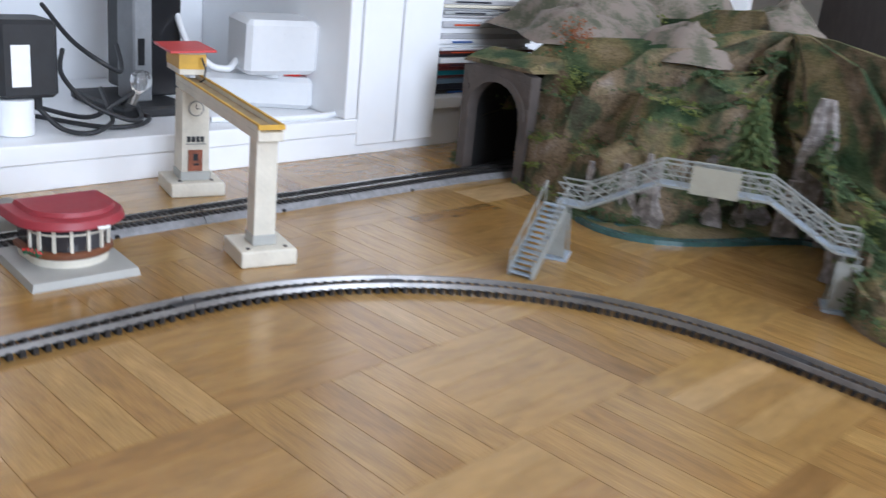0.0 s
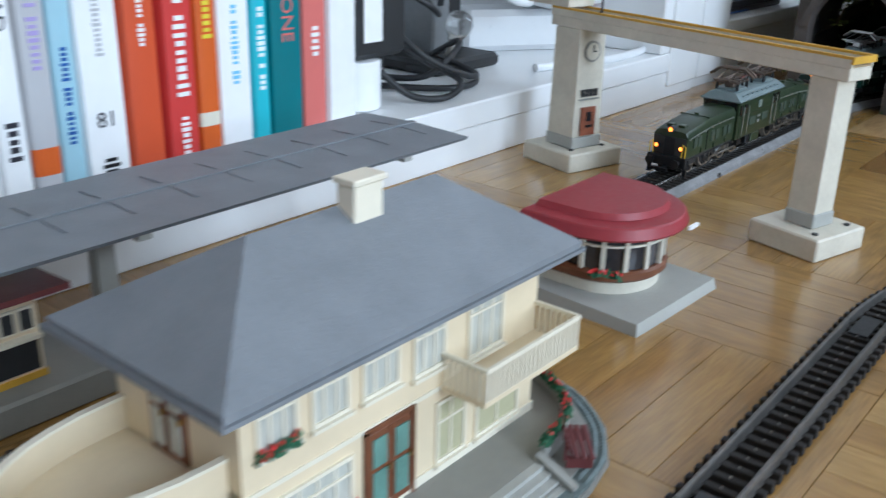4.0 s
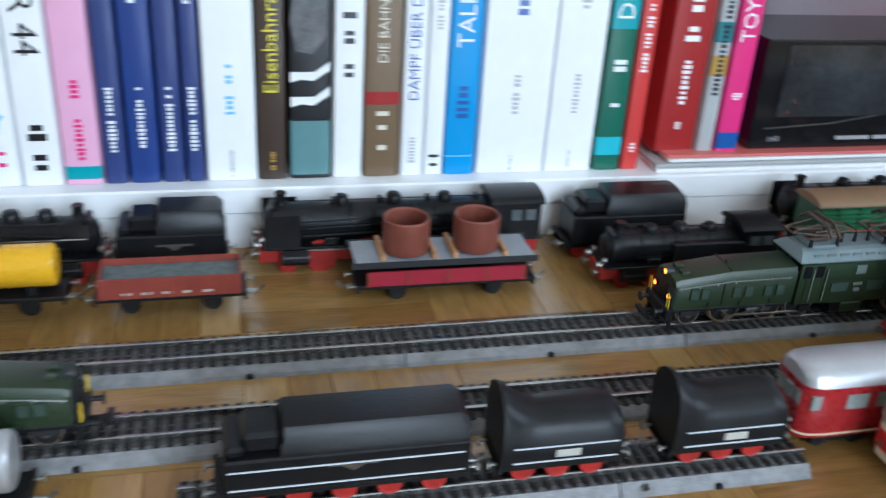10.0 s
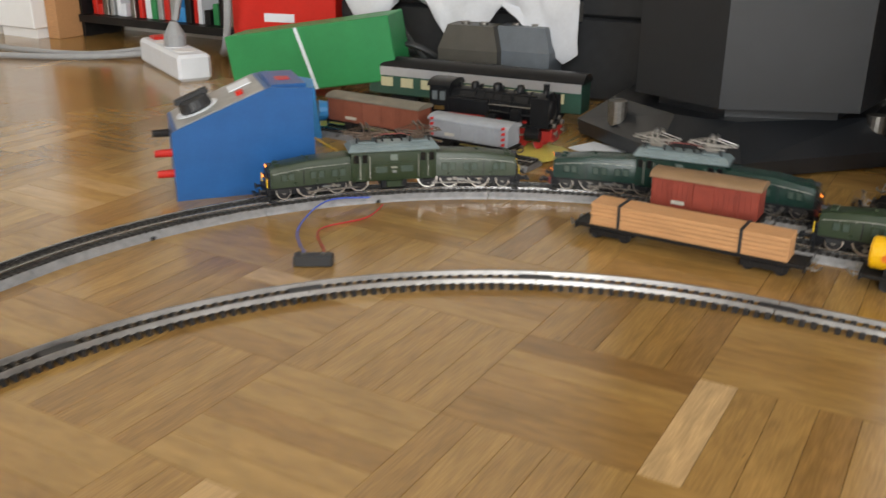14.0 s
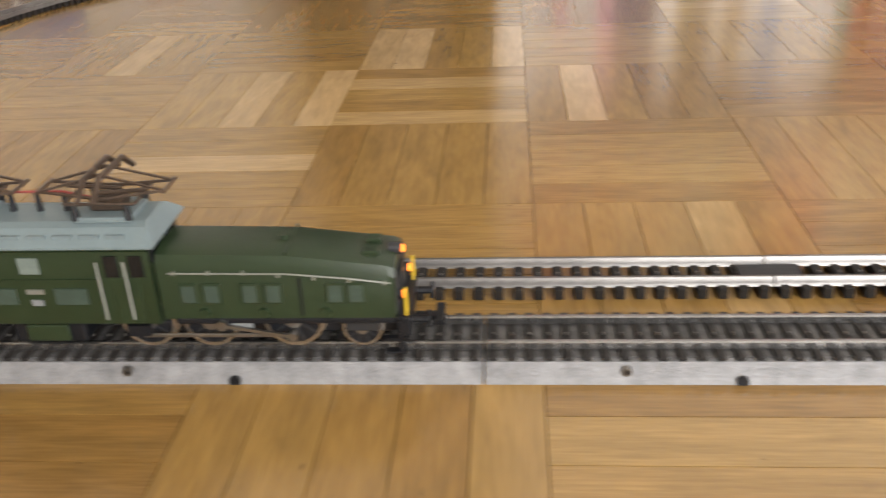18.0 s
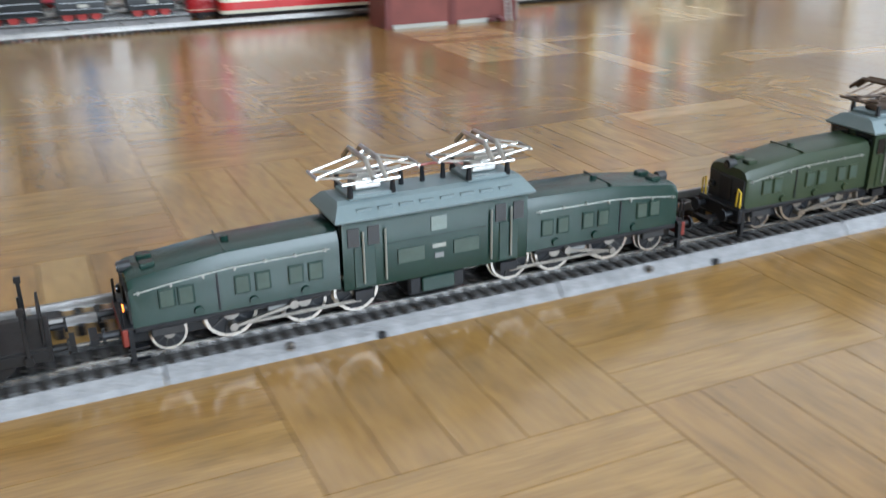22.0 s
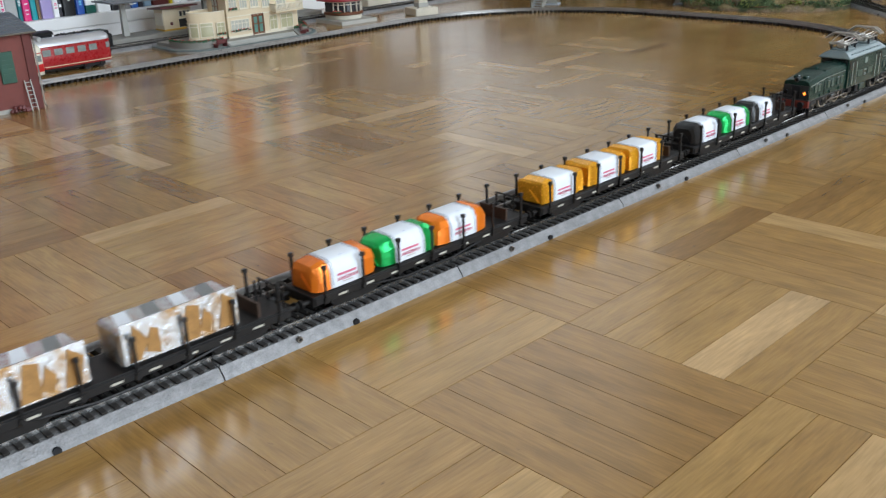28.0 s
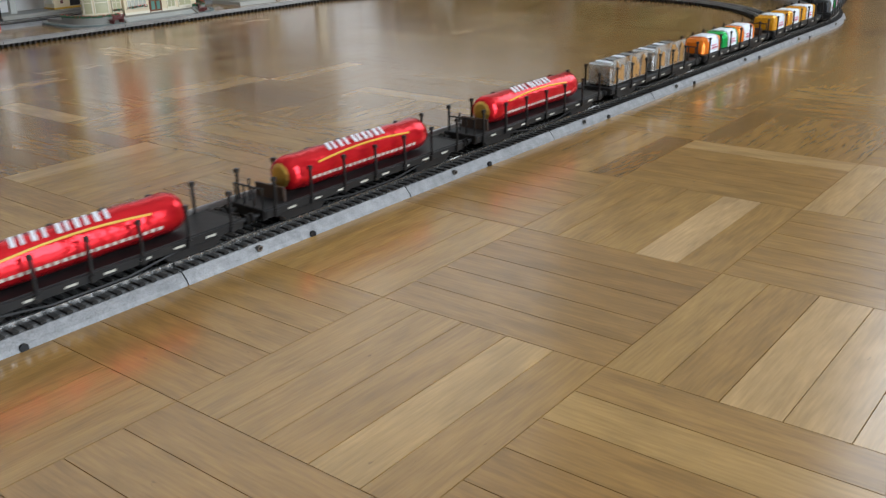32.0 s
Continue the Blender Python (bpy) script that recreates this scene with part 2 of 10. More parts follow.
def wood_mat():
    """Oiled beech parquet: each strip its own tone, grain along the strip."""
    m = bpy.data.materials.new("parquet_wood")
    m.use_nodes = True
    nt = m.node_tree
    N, L = nt.nodes, nt.links
    b = N["Principled BSDF"]
    uv = N.new("ShaderNodeTexCoord")
    geo = N.new("ShaderNodeNewGeometry")
    attr = N.new("ShaderNodeAttribute")
    attr.attribute_name = "tone"
    mp = N.new("ShaderNodeMapping")
    mp.inputs["Scale"].default_value = (16, 70, 1)
    L.new(uv.outputs["UV"], mp.inputs[0])
    n1 = N.new("ShaderNodeTexNoise")
    n1.inputs["Scale"].default_value, n1.inputs["Detail"].default_value, n1.inputs["Distortion"].default_value = 1.6, 6, 0.6
    L.new(mp.outputs[0], n1.inputs["Vector"])
    mp2 = N.new("ShaderNodeMapping")
    mp2.inputs["Scale"].default_value = (55, 700, 1)
    L.new(uv.outputs["UV"], mp2.inputs[0])
    n2 = N.new("ShaderNodeTexNoise")
    n2.inputs["Scale"].default_value, n2.inputs["Detail"].default_value = 1.0, 3
    L.new(mp2.outputs[0], n2.inputs["Vector"])
    tone = N.new("ShaderNodeValToRGB")
    e = tone.color_ramp.elements
    e[0].position, e[0].color = 0.0, (0.235, 0.118, 0.033, 1)
    e[1].position, e[1].color = 1.0, (0.60, 0.395, 0.195, 1)
    for pos, c in ((0.35, (0.34, 0.188, 0.056, 1)), (0.75, (0.42, 0.250, 0.080, 1))):
        k = e.new(pos)
        k.color = c
    L.new(attr.outputs["Fac"], tone.inputs[0])
    grain = N.new("ShaderNodeMapRange")
    grain.inputs["From Min"].default_value, grain.inputs["From Max"].default_value = 0.3, 0.7
    grain.inputs["To Min"].default_value, grain.inputs["To Max"].default_value = 0.80, 1.12
    L.new(n1.outputs[0], grain.inputs[0])
    fine = N.new("ShaderNodeMapRange")
    fine.inputs["From Min"].default_value, fine.inputs["From Max"].default_value = 0.32, 0.7
    fine.inputs["To Min"].default_value, fine.inputs["To Max"].default_value = 0.83, 1.07
    L.new(n2.outputs[0], fine.inputs[0])
    mul = N.new("ShaderNodeMath")
    mul.operation = "MULTIPLY"
    L.new(grain.outputs[0], mul.inputs[0])
    L.new(fine.outputs[0], mul.inputs[1])
    mp3 = N.new("ShaderNodeMapping")
    mp3.inputs["Scale"].default_value = (90, 260, 1)
    L.new(uv.outputs["UV"], mp3.inputs[0])
    n4 = N.new("ShaderNodeTexNoise")
    n4.inputs["Scale"].default_value, n4.inputs["Detail"].default_value = 1.0, 2
    L.new(mp3.outputs[0], n4.inputs["Vector"])
    fleck = N.new("ShaderNodeMapRange")
    fleck.inputs["From Min"].default_value, fleck.inputs["From Max"].default_value = 0.735, 0.80
    fleck.inputs["To Min"].default_value, fleck.inputs["To Max"].default_value = 1.0, 0.45
    L.new(n4.outputs[0], fleck.inputs[0])
    wear = N.new("ShaderNodeTexNoise")
    wear.inputs["Scale"].default_value, wear.inputs["Detail"].default_value = 5.5, 5
    L.new(geo.outputs["Position"], wear.inputs["Vector"])
    worn = N.new("ShaderNodeMapRange")
    worn.inputs["From Min"].default_value, worn.inputs["From Max"].default_value = 0.32, 0.68
    worn.inputs["To Min"].default_value, worn.inputs["To Max"].default_value = 0.90, 1.07
    L.new(wear.outputs[0], worn.inputs[0])
    mul2 = N.new("ShaderNodeMath")
    mul2.operation = "MULTIPLY"
    L.new(mul.outputs[0], mul2.inputs[0])
    L.new(fleck.outputs[0], mul2.inputs[1])
    mul3 = N.new("ShaderNodeMath")
    mul3.operation = "MULTIPLY"
    L.new(mul2.outputs[0], mul3.inputs[0])
    L.new(worn.outputs[0], mul3.inputs[1])
    sc = N.new("ShaderNodeVectorMath")
    sc.operation = "SCALE"
    L.new(tone.outputs[0], sc.inputs[0])
    L.new(mul3.outputs[0], sc.inputs["Scale"])
    L.new(sc.outputs[0], b.inputs["Base Color"])
    n3 = N.new("ShaderNodeTexNoise")
    n3.inputs["Scale"].default_value, n3.inputs["Detail"].default_value = 14, 4
    L.new(geo.outputs["Position"], n3.inputs["Vector"])
    ro = N.new("ShaderNodeMapRange")
    ro.inputs["To Min"].default_value, ro.inputs["To Max"].default_value = 0.13, 0.26
    L.new(n3.outputs[0], ro.inputs[0])
    L.new(ro.outputs[0], b.inputs["Roughness"])
    b.inputs["Specular IOR Level"].default_value = 0.5
    b.inputs["Coat Weight"].default_value = 0.40
    b.inputs["Coat Roughness"].default_value = 0.20
    bn = N.new("ShaderNodeBump")
    bn.inputs["Strength"].default_value, bn.inputs["Distance"].default_value = 0.12, 0.0004
    L.new(n1.outputs[0], bn.inputs["Height"])
    L.new(bn.outputs[0], b.inputs["Normal"])
    return m


M_WOOD = wood_mat()
M_JOINT = mat("parquet_joint", (0.13, 0.075, 0.028), 0.7)
M_WHITE = mat("white_lacquer", (0.87, 0.88, 0.89), 0.35, vary=0.03, scale=6, bump=0.04, bscale=300)
M_WALL = mat("wall_paint", (0.74, 0.72, 0.68), 0.9, vary=0.04, scale=3, bump=0.2, bscale=500)
M_BED = mat("track_bed_metal", (0.235, 0.235, 0.24), 0.5, metal=0.3, vary=0.3, scale=160, bump=0.8, bscale=900, rand=0.10)
M_BEDTOP = mat("track_top_print", (0.115, 0.112, 0.11), 0.6, metal=0.1, vary=0.5, scale=150, bump=0.3, spec=0.25)
M_SLEEPER = mat("sleeper_black", (0.026, 0.023, 0.021), 0.6, vary=0.3, scale=200, spec=0.2)
M_RAIL = mat("rail_steel", (0.33, 0.325, 0.32), 0.26, metal=0.95, vary=0.2, scale=80)
M_RAILOLD = mat("old_rail_tin", (0.21, 0.20, 0.19), 0.36, metal=0.9, vary=0.25, scale=60)
M_BLACK = mat("black_paint", (0.009, 0.010, 0.0125), 0.42, vary=0.4, scale=120, bump=0.25, bscale=260, spec=0.35)
M_DARK = mat("dark_plastic", (0.022, 0.023, 0.025), 0.5, vary=0.25, scale=60, bump=0.2)
M_STEEL = mat("bare_steel", (0.27, 0.255, 0.235), 0.40, metal=0.95, vary=0.2, scale=200)
M_BRIGHT = mat("bright_steel", (0.52, 0.51, 0.49), 0.30, metal=0.95, vary=0.2, scale=200)
M_BRASS = mat("dull_brass", (0.40, 0.26, 0.09), 0.4, metal=0.9, vary=0.25, scale=150)
M_RED = mat("red_paint", (0.42, 0.022, 0.02), 0.4, vary=0.15, scale=90)
M_LAMP = mat("lamp_glow", (1.0, 0.24, 0.03), 0.4, emit=4.5)

# ---- the room shell ----
def room():
    t = 0.12
    ws = thing("wall_south", "plain painted wall with a window opening", "wall", kind="structure")
    g = Geo()
    g.box(RX0 - t, -0.42, RY0 - t, RY0, 0, RZ).box(1.22, RX1 + t, RY0 - t, RY0, 0, RZ)
    g.box(-0.42, 1.22, RY0 - t, RY0, 0, 0.15).box(-0.42, 1.22, RY0 - t, RY0, 2.10, RZ)
    part("wall_face", g, M_WALL, ws)
    we = thing("wall_east", "plain painted wall with a window opening", "wall", kind="structure")
    g = Geo()
    g.box(RX1, RX1 + t, RY0, -1.42, 0, RZ).box(RX1, RX1 + t, 0.32, RY1, 0, RZ)
    g.box(RX1, RX1 + t, -1.42, 0.32, 0, 0.88).box(RX1, RX1 + t, -1.42, 0.32, 2.22, RZ)
    part("wall_face", g, M_WALL, we)
    solo("wall_north", Geo().box(RX0 - t, RX1 + t, RY1, RY1 + t, 0, RZ), M_WALL, "plain painted wall behind the shelf", "wall", kind="structure")
    solo("wall_west", Geo().box(RX0 - t, RX0, RY0, RY1, 0, RZ), M_WALL, "plain painted wall", "wall", kind="structure")
    solo("ceiling", Geo().box(RX0 - t, RX1 + t, RY0 - t, RY1 + t, RZ, RZ + 0.1), M_WALL, "plain white ceiling", "ceiling", kind="structure")


room()


def far_cabinet():
    c = thing("cabinet", "dark stained wooden cabinet with an orange-brown edge strip", "cabinet", at=pose(2.42, .36, 0))
    dark = mat("dark_stained_wood", (.030, .024, .021), .45, vary=.3, scale=20, stretch=(6, 6, 1), bump=.1)
    part("body", Geo().box(.022, .46, 0, .80, .06, .95, .003), dark, c)
    for k in range(3):
        d = part("door", Geo().box(0, .021, .006 + k * .264, .262 + k * .264, .065, .945, .002), dark, c)
        part("knob", Geo().cyl((-.018, .03 + k * .264, .52), (0, .03 + k * .264, .52), .012, n=12), M_BRASS, d)
    part("edge_strip", Geo().box(-.004, .010, -.022, -.001, .06, .95, .002), mat("orange_brown_wood", (.30, .105, .03), .4, vary=.25, scale=30, stretch=(6, 6, 1)), c, "orange-brown edge strip")
    for x in (.04, .42):
        for y in (.04, .76):
            part("foot", Geo().box(x - .02, x + .02, y - .02, y + .02, 0, .06, .002), dark, c)


far_cabinet()

# ---- mosaic parquet: blocks of five strips, turned block by block ----
PQ, PX, PY = 0.1187, 0.033, -0.108
floor = solo("floor", Geo().box(RX0, RX1, RY0, RY1, -0.05, -0.0012), M_JOINT, "oiled mosaic parquet floor in warm brown strips", "floor", kind="structure")


def strip_mesh(name, quads):
    """quads: (x0, y0, x1, y1, along_x, tone). Each strip a slab with a chamfered top."""
    vs, fs, uvs, tones = [], [], [], []
    for x0, y0, x1, y1, along, tone in quads:
        n, e = len(vs), 0.00022
        vs += [(x0, y0, -0.0012), (x1, y0, -0.0012), (x1, y1, -0.0012), (x0, y1, -0.0012)]
        vs += [(x0 + e, y0 + e, 0), (x1 - e, y0 + e, 0), (x1 - e, y1 - e, 0), (x0 + e, y1 - e, 0)]
        fs += [(n + 4, n + 5, n + 6, n + 7)] + [(n + i, n + (i + 1) % 4, n + 4 + (i + 1) % 4, n + 4 + i) for i in range(4)]
        ox, oy = random.random() * 5, random.random() * 5
        for f in fs[-5:]:
            for i in f:
                x, y = vs[i][0] - x0, vs[i][1] - y0
                uvs += [x + ox, y + oy] if along else [y + ox, x + oy]
            tones += [tone] * len(f)
    me = bpy.data.meshes.new(name)
    me.from_pydata(vs, [], fs)
    layer = me.uv_layers.new(name="UVMap")
    layer.data.foreach_set("uv", uvs)
    at = me.attributes.new("tone", "FLOAT", "CORNER")
    at.data.foreach_set("value", tones)
    me.materials.append(M_WOOD)
    me.update()
    return me


def parquet():
    rng = random.Random(11)
    near, rest = [], []
    # the tones of the strips where the floor is seen nearest: (block column, row)
    block_tones = {(-1, -1): (.34, .31, .27, .22, .30), (0, -1): (.52, .95, .62, .55, .50), (-2, -1): (.47, .80, .46, .50, .55), (-1, -2): (.90, .84, .86, .44, .70), (-2, -2): (.30, .27, .36, .76, .42),
                   (0, -2): (.45, .40, .48, .42, .50), (-3, -1): (.33, .30, .36, .42, .38), (1, -1): (.50, .44, .40, .48, .84), (1, -2): (.48, .60, .55, .70, .84), (-2, 0): (.42, .36, .48, .52, .50), (-1, 0): (.62, .58, .66, .60, .55),
                   (-3, -2): (.34, .30, .28, .36, .40), (-9, 2): (.48, .52, .93, .55, .50), (2, 3): (.50, .46, .42, .55, .90), (-3, 0): (.55, .50, .46, .52, .50), (0, 0): (.36, .40, .34, .38, .44),
                   (-10, 1): (.50, .62, .45, .58, .54), (-9, 1): (.26, .32, .36, .44, .50), (-8, 1): (.56, .62, .60, .52, .50), (-8, 2): (.34, .52, .60, .55, .50), (-10, 3): (.58, .46, .55, .50, .38)}
    for i in range(math.floor((RX0 - PX) / PQ), math.ceil((RX1 - PX) / PQ)):
        for j in range(math.floor((RY0 - PY) / PQ), math.ceil((RY1 - PY) / PQ)):
            x0, y0 = PX + i * PQ, PY + j * PQ
            along = (i + j) % 2 != 0
            base = rng.gauss(0.47, 0.12)
            w = PQ / 5
            for k in range(5):
                tone = rng.gauss(base, 0.13) + (0.3 if rng.random() < 0.04 else 0)
                tone = block_tones[i, j][k] if (i, j) in block_tones else min(0.97, max(0.08, tone))
                q = (x0, y0 + k * w, x0 + PQ, y0 + (k + 1) * w) if along else (x0 + k * w, y0, x0 + (k + 1) * w, y0 + PQ)
                q = (max(q[0], RX0), max(q[1], RY0), min(q[2], RX1), min(q[3], RY1))
                if q[2] - q[0] < 0.004 or q[3] - q[1] < 0.004:
                    continue
                (near if -5 <= i <= 2 and -3 <= j <= -1 or -10 <= i <= -7 and 1 <= j <= 4 else rest).append((*q, along, tone))
    for q in near[:300]:
        part("strip", strip_mesh("strip", [q]), None, floor)
    rest += near[300:]
    part("parquet_strips", strip_mesh("parquet_strips", rest), None, floor, kind="stuff")


parquet()

# ---- tracks ----
OUT_B, OUT_R, OUT_L = 1.05, 0.4374, -0.99
IN_F, IN_BL, IN_BR, IN_LX, IN_RX, IN_RR = 0.05, 0.845, 0.8655, -0.896, 0.80, 0.31
RAIL_Z = 0.0105


def straight(x0, y0, heading, length):
    c, s = math.cos(heading), math.sin(heading)
    return lambda a, l: (x0 + c * a - s * l, y0 + s * a + c * l), length


def arc(cx, cy, r, a0, sweep):
    """Starts at angle a0 on the circle; sweep > 0 turns left."""
    k = 1 if sweep > 0 else -1
    def at(a, l):
        an = a0 + k * a / r
        q = r - k * l
        return cx + q * math.cos(an), cy + q * math.sin(an)
    return at, abs(sweep) * r


def sweep_geo(geo, at, prof, a0, a1, steps):
    loops = []
    for i in range(steps + 1):
        a = a0 + (a1 - a0) * i / steps
        loops.append([(*at(a, l), z) for l, z in prof])
    geo.loft(loops)


SLEEPER = {}


def track_section(at, length, curved, group, old=False, holes=True):
    label = "old tinplate track section with open sleepers and bright rails" if old else "metal model railway track section on a grey stamped bed"
    t = thing("track_section", label, "track", group=group)
    st = 8 if curved else 1
    e = 0.0004
    if not old:
        g = Geo()
        sweep_geo(g, at, [(-0.0195, 0.0), (-0.0185, 0.0022), (-0.0150, 0.0062), (0.0150, 0.0062), (0.0185, 0.0022), (0.0195, 0.0)], e, length - e, st)
        part("bed", g, M_BED, t)
        g = Geo()
        sweep_geo(g, at, [(-0.0126, 0.0062), (-0.0126, 0.0067), (0.0126, 0.0067), (0.0126, 0.0062)], e, length - e, st)
        part("ballast_print", g, M_BEDTOP, t)
    g = Geo()
    n = round(length / (0.0064 if not old else 0.0078))
    hw, top, w = (0.0150, 0.0077, 0.0030) if not old else (0.0132, 0.0046, 0.0036)
    single = not curved and abs(at(length, 0)[1] - at(0, 0)[1]) < 0.01
    for k in range(n):
        a = (k + 0.5) * length / n
        if single:
            if old not in SLEEPER:
                z0 = 0.0002 if old else 0.0065
                SLEEPER[old] = Geo().box(-w / 2, w / 2, -hw, hw, z0, top, 0.0002).mesh("sleeper", M_SLEEPER)
            x, y = at(a, 0)
            part("sleeper", SLEEPER[old], None, t, at=Matrix.Translation((x, y, 0)))
            continue
        prof = [(-hw, 0.0065 if not old else 0.0002), (-hw, top), (hw, top), (hw, 0.0065 if not old else 0.0002)]
        sweep_geo(g, at, prof, a - w / 2, a + w / 2, 1)
    if not single:
        part("curved_sleeper_bed", g, M_SLEEPER, t, kind="stuff")
    for s in (-1, 1):
        g = Geo()
        c = s * 0.00825
        if old:
            prof = [(c - 0.0020, 0.0040), (c - 0.0012, 0.0055), (c - 0.0011, 0.0072), (c - 0.0006, 0.0078), (c + 0.0006, 0.0078), (c + 0.0011, 0.0072), (c + 0.0012, 0.0055), (c + 0.0020, 0.0040)]
        else:
            prof = [(c - 0.0011, 0.0075), (c - 0.0011, 0.0100), (c - 0.0006, RAIL_Z), (c + 0.0006, RAIL_Z), (c + 0.0011, 0.0100), (c + 0.0011, 0.0075)]
        sweep_geo(g, at, prof, e, length - e, st * 2)
        part("rail", g, M_RAILOLD if old else M_RAIL, t, smooth=40)
    g = Geo()
    for k in range(n):
        a = (k + 0.5) * length / n
        x, y = at(a, 0)
        g.cyl((x, y, top - 0.0005), (x, y, top + 0.0007), 0.0008, 0.0005, n=5)
    part("contact_strip", g, M_STEEL, t, kind="stuff")
    if old:
        g = Geo()
        for a in (0.006, length - 0.006):
            g = Geo()
            sweep_geo(g, at, [(-0.0045, 0.0046), (-0.0045, 0.0058), (0.0045, 0.0058), (0.0045, 0.0046)], a - 0.006, a + 0.006, 1)
            part("coupling_plate", g, M_DARK, t)
    if holes and not old:
        for side in (-1, 1):
            a = length / 2 if not curved else length * 0.5
            x, y = at(a, side * 0.0187)
            x2, y2 = at(a, side * 0.0199)
            part("slot", Geo().cyl((x, y, 0.0012), (x2, y2, 0.0012), 0.0021, n=10), M_BLACK, t)
        a = length / 2 - (0.038 if not curved else 0.06)
        x, y = at(a, -0.0172)
        x2, y2 = at(a, -0.0182)
        d = Vector((x2 - x, y2 - y, 0.0)).normalized()
        p = Vector((x, y, 0.0045))
        part("screw_eyelet", Geo().cyl(p - d * 0.0003, p + d * 0.0016 + Vector((0, 0, -0.0002)), 0.0017, n=12), M_STEEL, t)
        part("eyelet_hole", Geo().cyl(p + d * 0.0012, p + d * 0.0018 + Vector((0, 0, -0.0002)), 0.0009, n=10), M_BLACK, t)
    return t


def lay(pieces, group, old=False):
    for at, length, curved, piece in pieces:
        n = max(1, round(length / piece))
        for k in range(n):
            f = (lambda a, l, k=k: at(a + k * length / n, l))
            track_section(f, length / n, curved, group, old)


_q = math.pi / 2
OUT_FX, OUT_BR, _e = 0.90, 0.36, math.pi / 4
_p = (OUT_FX + OUT_R * math.sin(_e), OUT_R * (1 - math.cos(_e)))
_y = OUT_B - OUT_BR * (1 + math.cos(_e))
_x = _p[0] + _y - _p[1]
OUT_RX = _x - OUT_BR * math.sin(_e)
OUTER = [(*straight(OUT_L, 0.0, 0.0, OUT_FX - OUT_L), False, 0.18),
         (*arc(OUT_FX, OUT_R, OUT_R, -_q, _e), True, 0.1718),
         (*straight(*_p, _e, (_y - _p[1]) * math.sqrt(2)), False, 0.2173),
         (*arc(OUT_RX, OUT_B - OUT_BR, OUT_BR, -_e, 3 * _e), True, 0.1885),
         (*straight(OUT_RX, OUT_B, math.pi, OUT_RX - OUT_L), False, 0.18),
         (*arc(OUT_L, OUT_B - OUT_R, OUT_R, _q, _q), True, 0.229),
         (*straight(OUT_L - OUT_R, OUT_B - OUT_R, -_q, OUT_B - 2 * OUT_R), False, 0.18),
         (*arc(OUT_L, OUT_R, OUT_R, math.pi, _q), True, 0.229)]
lay(OUTER, "outer oval of track")
_ir = (IN_BL - IN_F) / 2
INNER = [(*straight(IN_LX, IN_F, 0.0, IN_RX - IN_LX), False, 0.18),
         (*arc(IN_RX, IN_F + IN_RR, IN_RR, -_q, _q), True, 0.19),
         (*straight(IN_RX + IN_RR, IN_F + IN_RR, _q, IN_BR - IN_F - 2 * IN_RR), False, 0.18),
         (*arc(IN_RX, IN_BR - IN_RR, IN_RR, 0.0, _q), True, 0.19),
         (*straight(IN_RX, IN_BR, math.pi + math.atan2(IN_BR - IN_BL, IN_RX - IN_LX), math.hypot(IN_RX - IN_LX, IN_BR - IN_BL)), False, 0.18),
         (*arc(IN_LX, IN_F + _ir, _ir, _q, 2 * _q), True, 0.19)]
lay(INNER, "inner oval of track", old=True)
# sidings in front of the shelf
lay([(*straight(-1.06, 0.984, 0.0, 1.35), False, 0.18)], "siding tracks")
lay([(*straight(-0.592, 0.927, 0.0, 0.303), False, 0.10)], "siding tracks")


def track_pose(s):
    """Place and heading on the outer oval, s metres from its front left end, the way the train runs."""
    total = sum(p[1] for p in OUTER)
    s %= total
    for at, length, *_ in OUTER:
        if s <= length:
            x, y = at(s, 0)
            x2, y2 = at(s + 1e-4, 0)
            return x, y, math.atan2(y2 - y, x2 - x)
        s -= length


OVAL = sum(p[1] for p in OUTER)

# ---- lettering ----
def lettering(text, size):
    """Outline letters of the built-in font as a thin mesh, lying flat, origin at its middle."""
    cu = bpy.data.curves.new("lettering", "FONT")
    cu.body, cu.size, cu.align_x, cu.align_y = text, size, "CENTER", "CENTER"
    cu.resolution_u, cu.extrude = 2, 0.00012
    ob = bpy.data.objects.new("lettering", cu)
    me = bpy.data.meshes.new_from_object(ob)
    bpy.data.objects.remove(ob)
    return me


UP = Matrix(((0, -1, 0, 0), (0, 0, -1, 0), (1, 0, 0, 0), (0, 0, 0, 1)))      # reads upwards on a face towards -y
DOWN = Matrix(((0, 1, 0, 0), (0, 0, -1, 0), (-1, 0, 0, 0), (0, 0, 0, 1)))    # reads downwards
ALONG = Matrix(((1, 0, 0, 0), (0, 0, -1, 0), (0, 1, 0, 0), (0, 0, 0, 1)))    # reads along x


def write(text, size, material, parent, x, y, z, turn=ALONG, sx=1.0):
    me = lettering(text, size)
    me.materials.clear()
    me.materials.append(material)
    return part("lettering", me, material, parent, at=Matrix.Translation((x, y, z)) @ turn @ Matrix.Diagonal((sx, 1, 1, 1)))


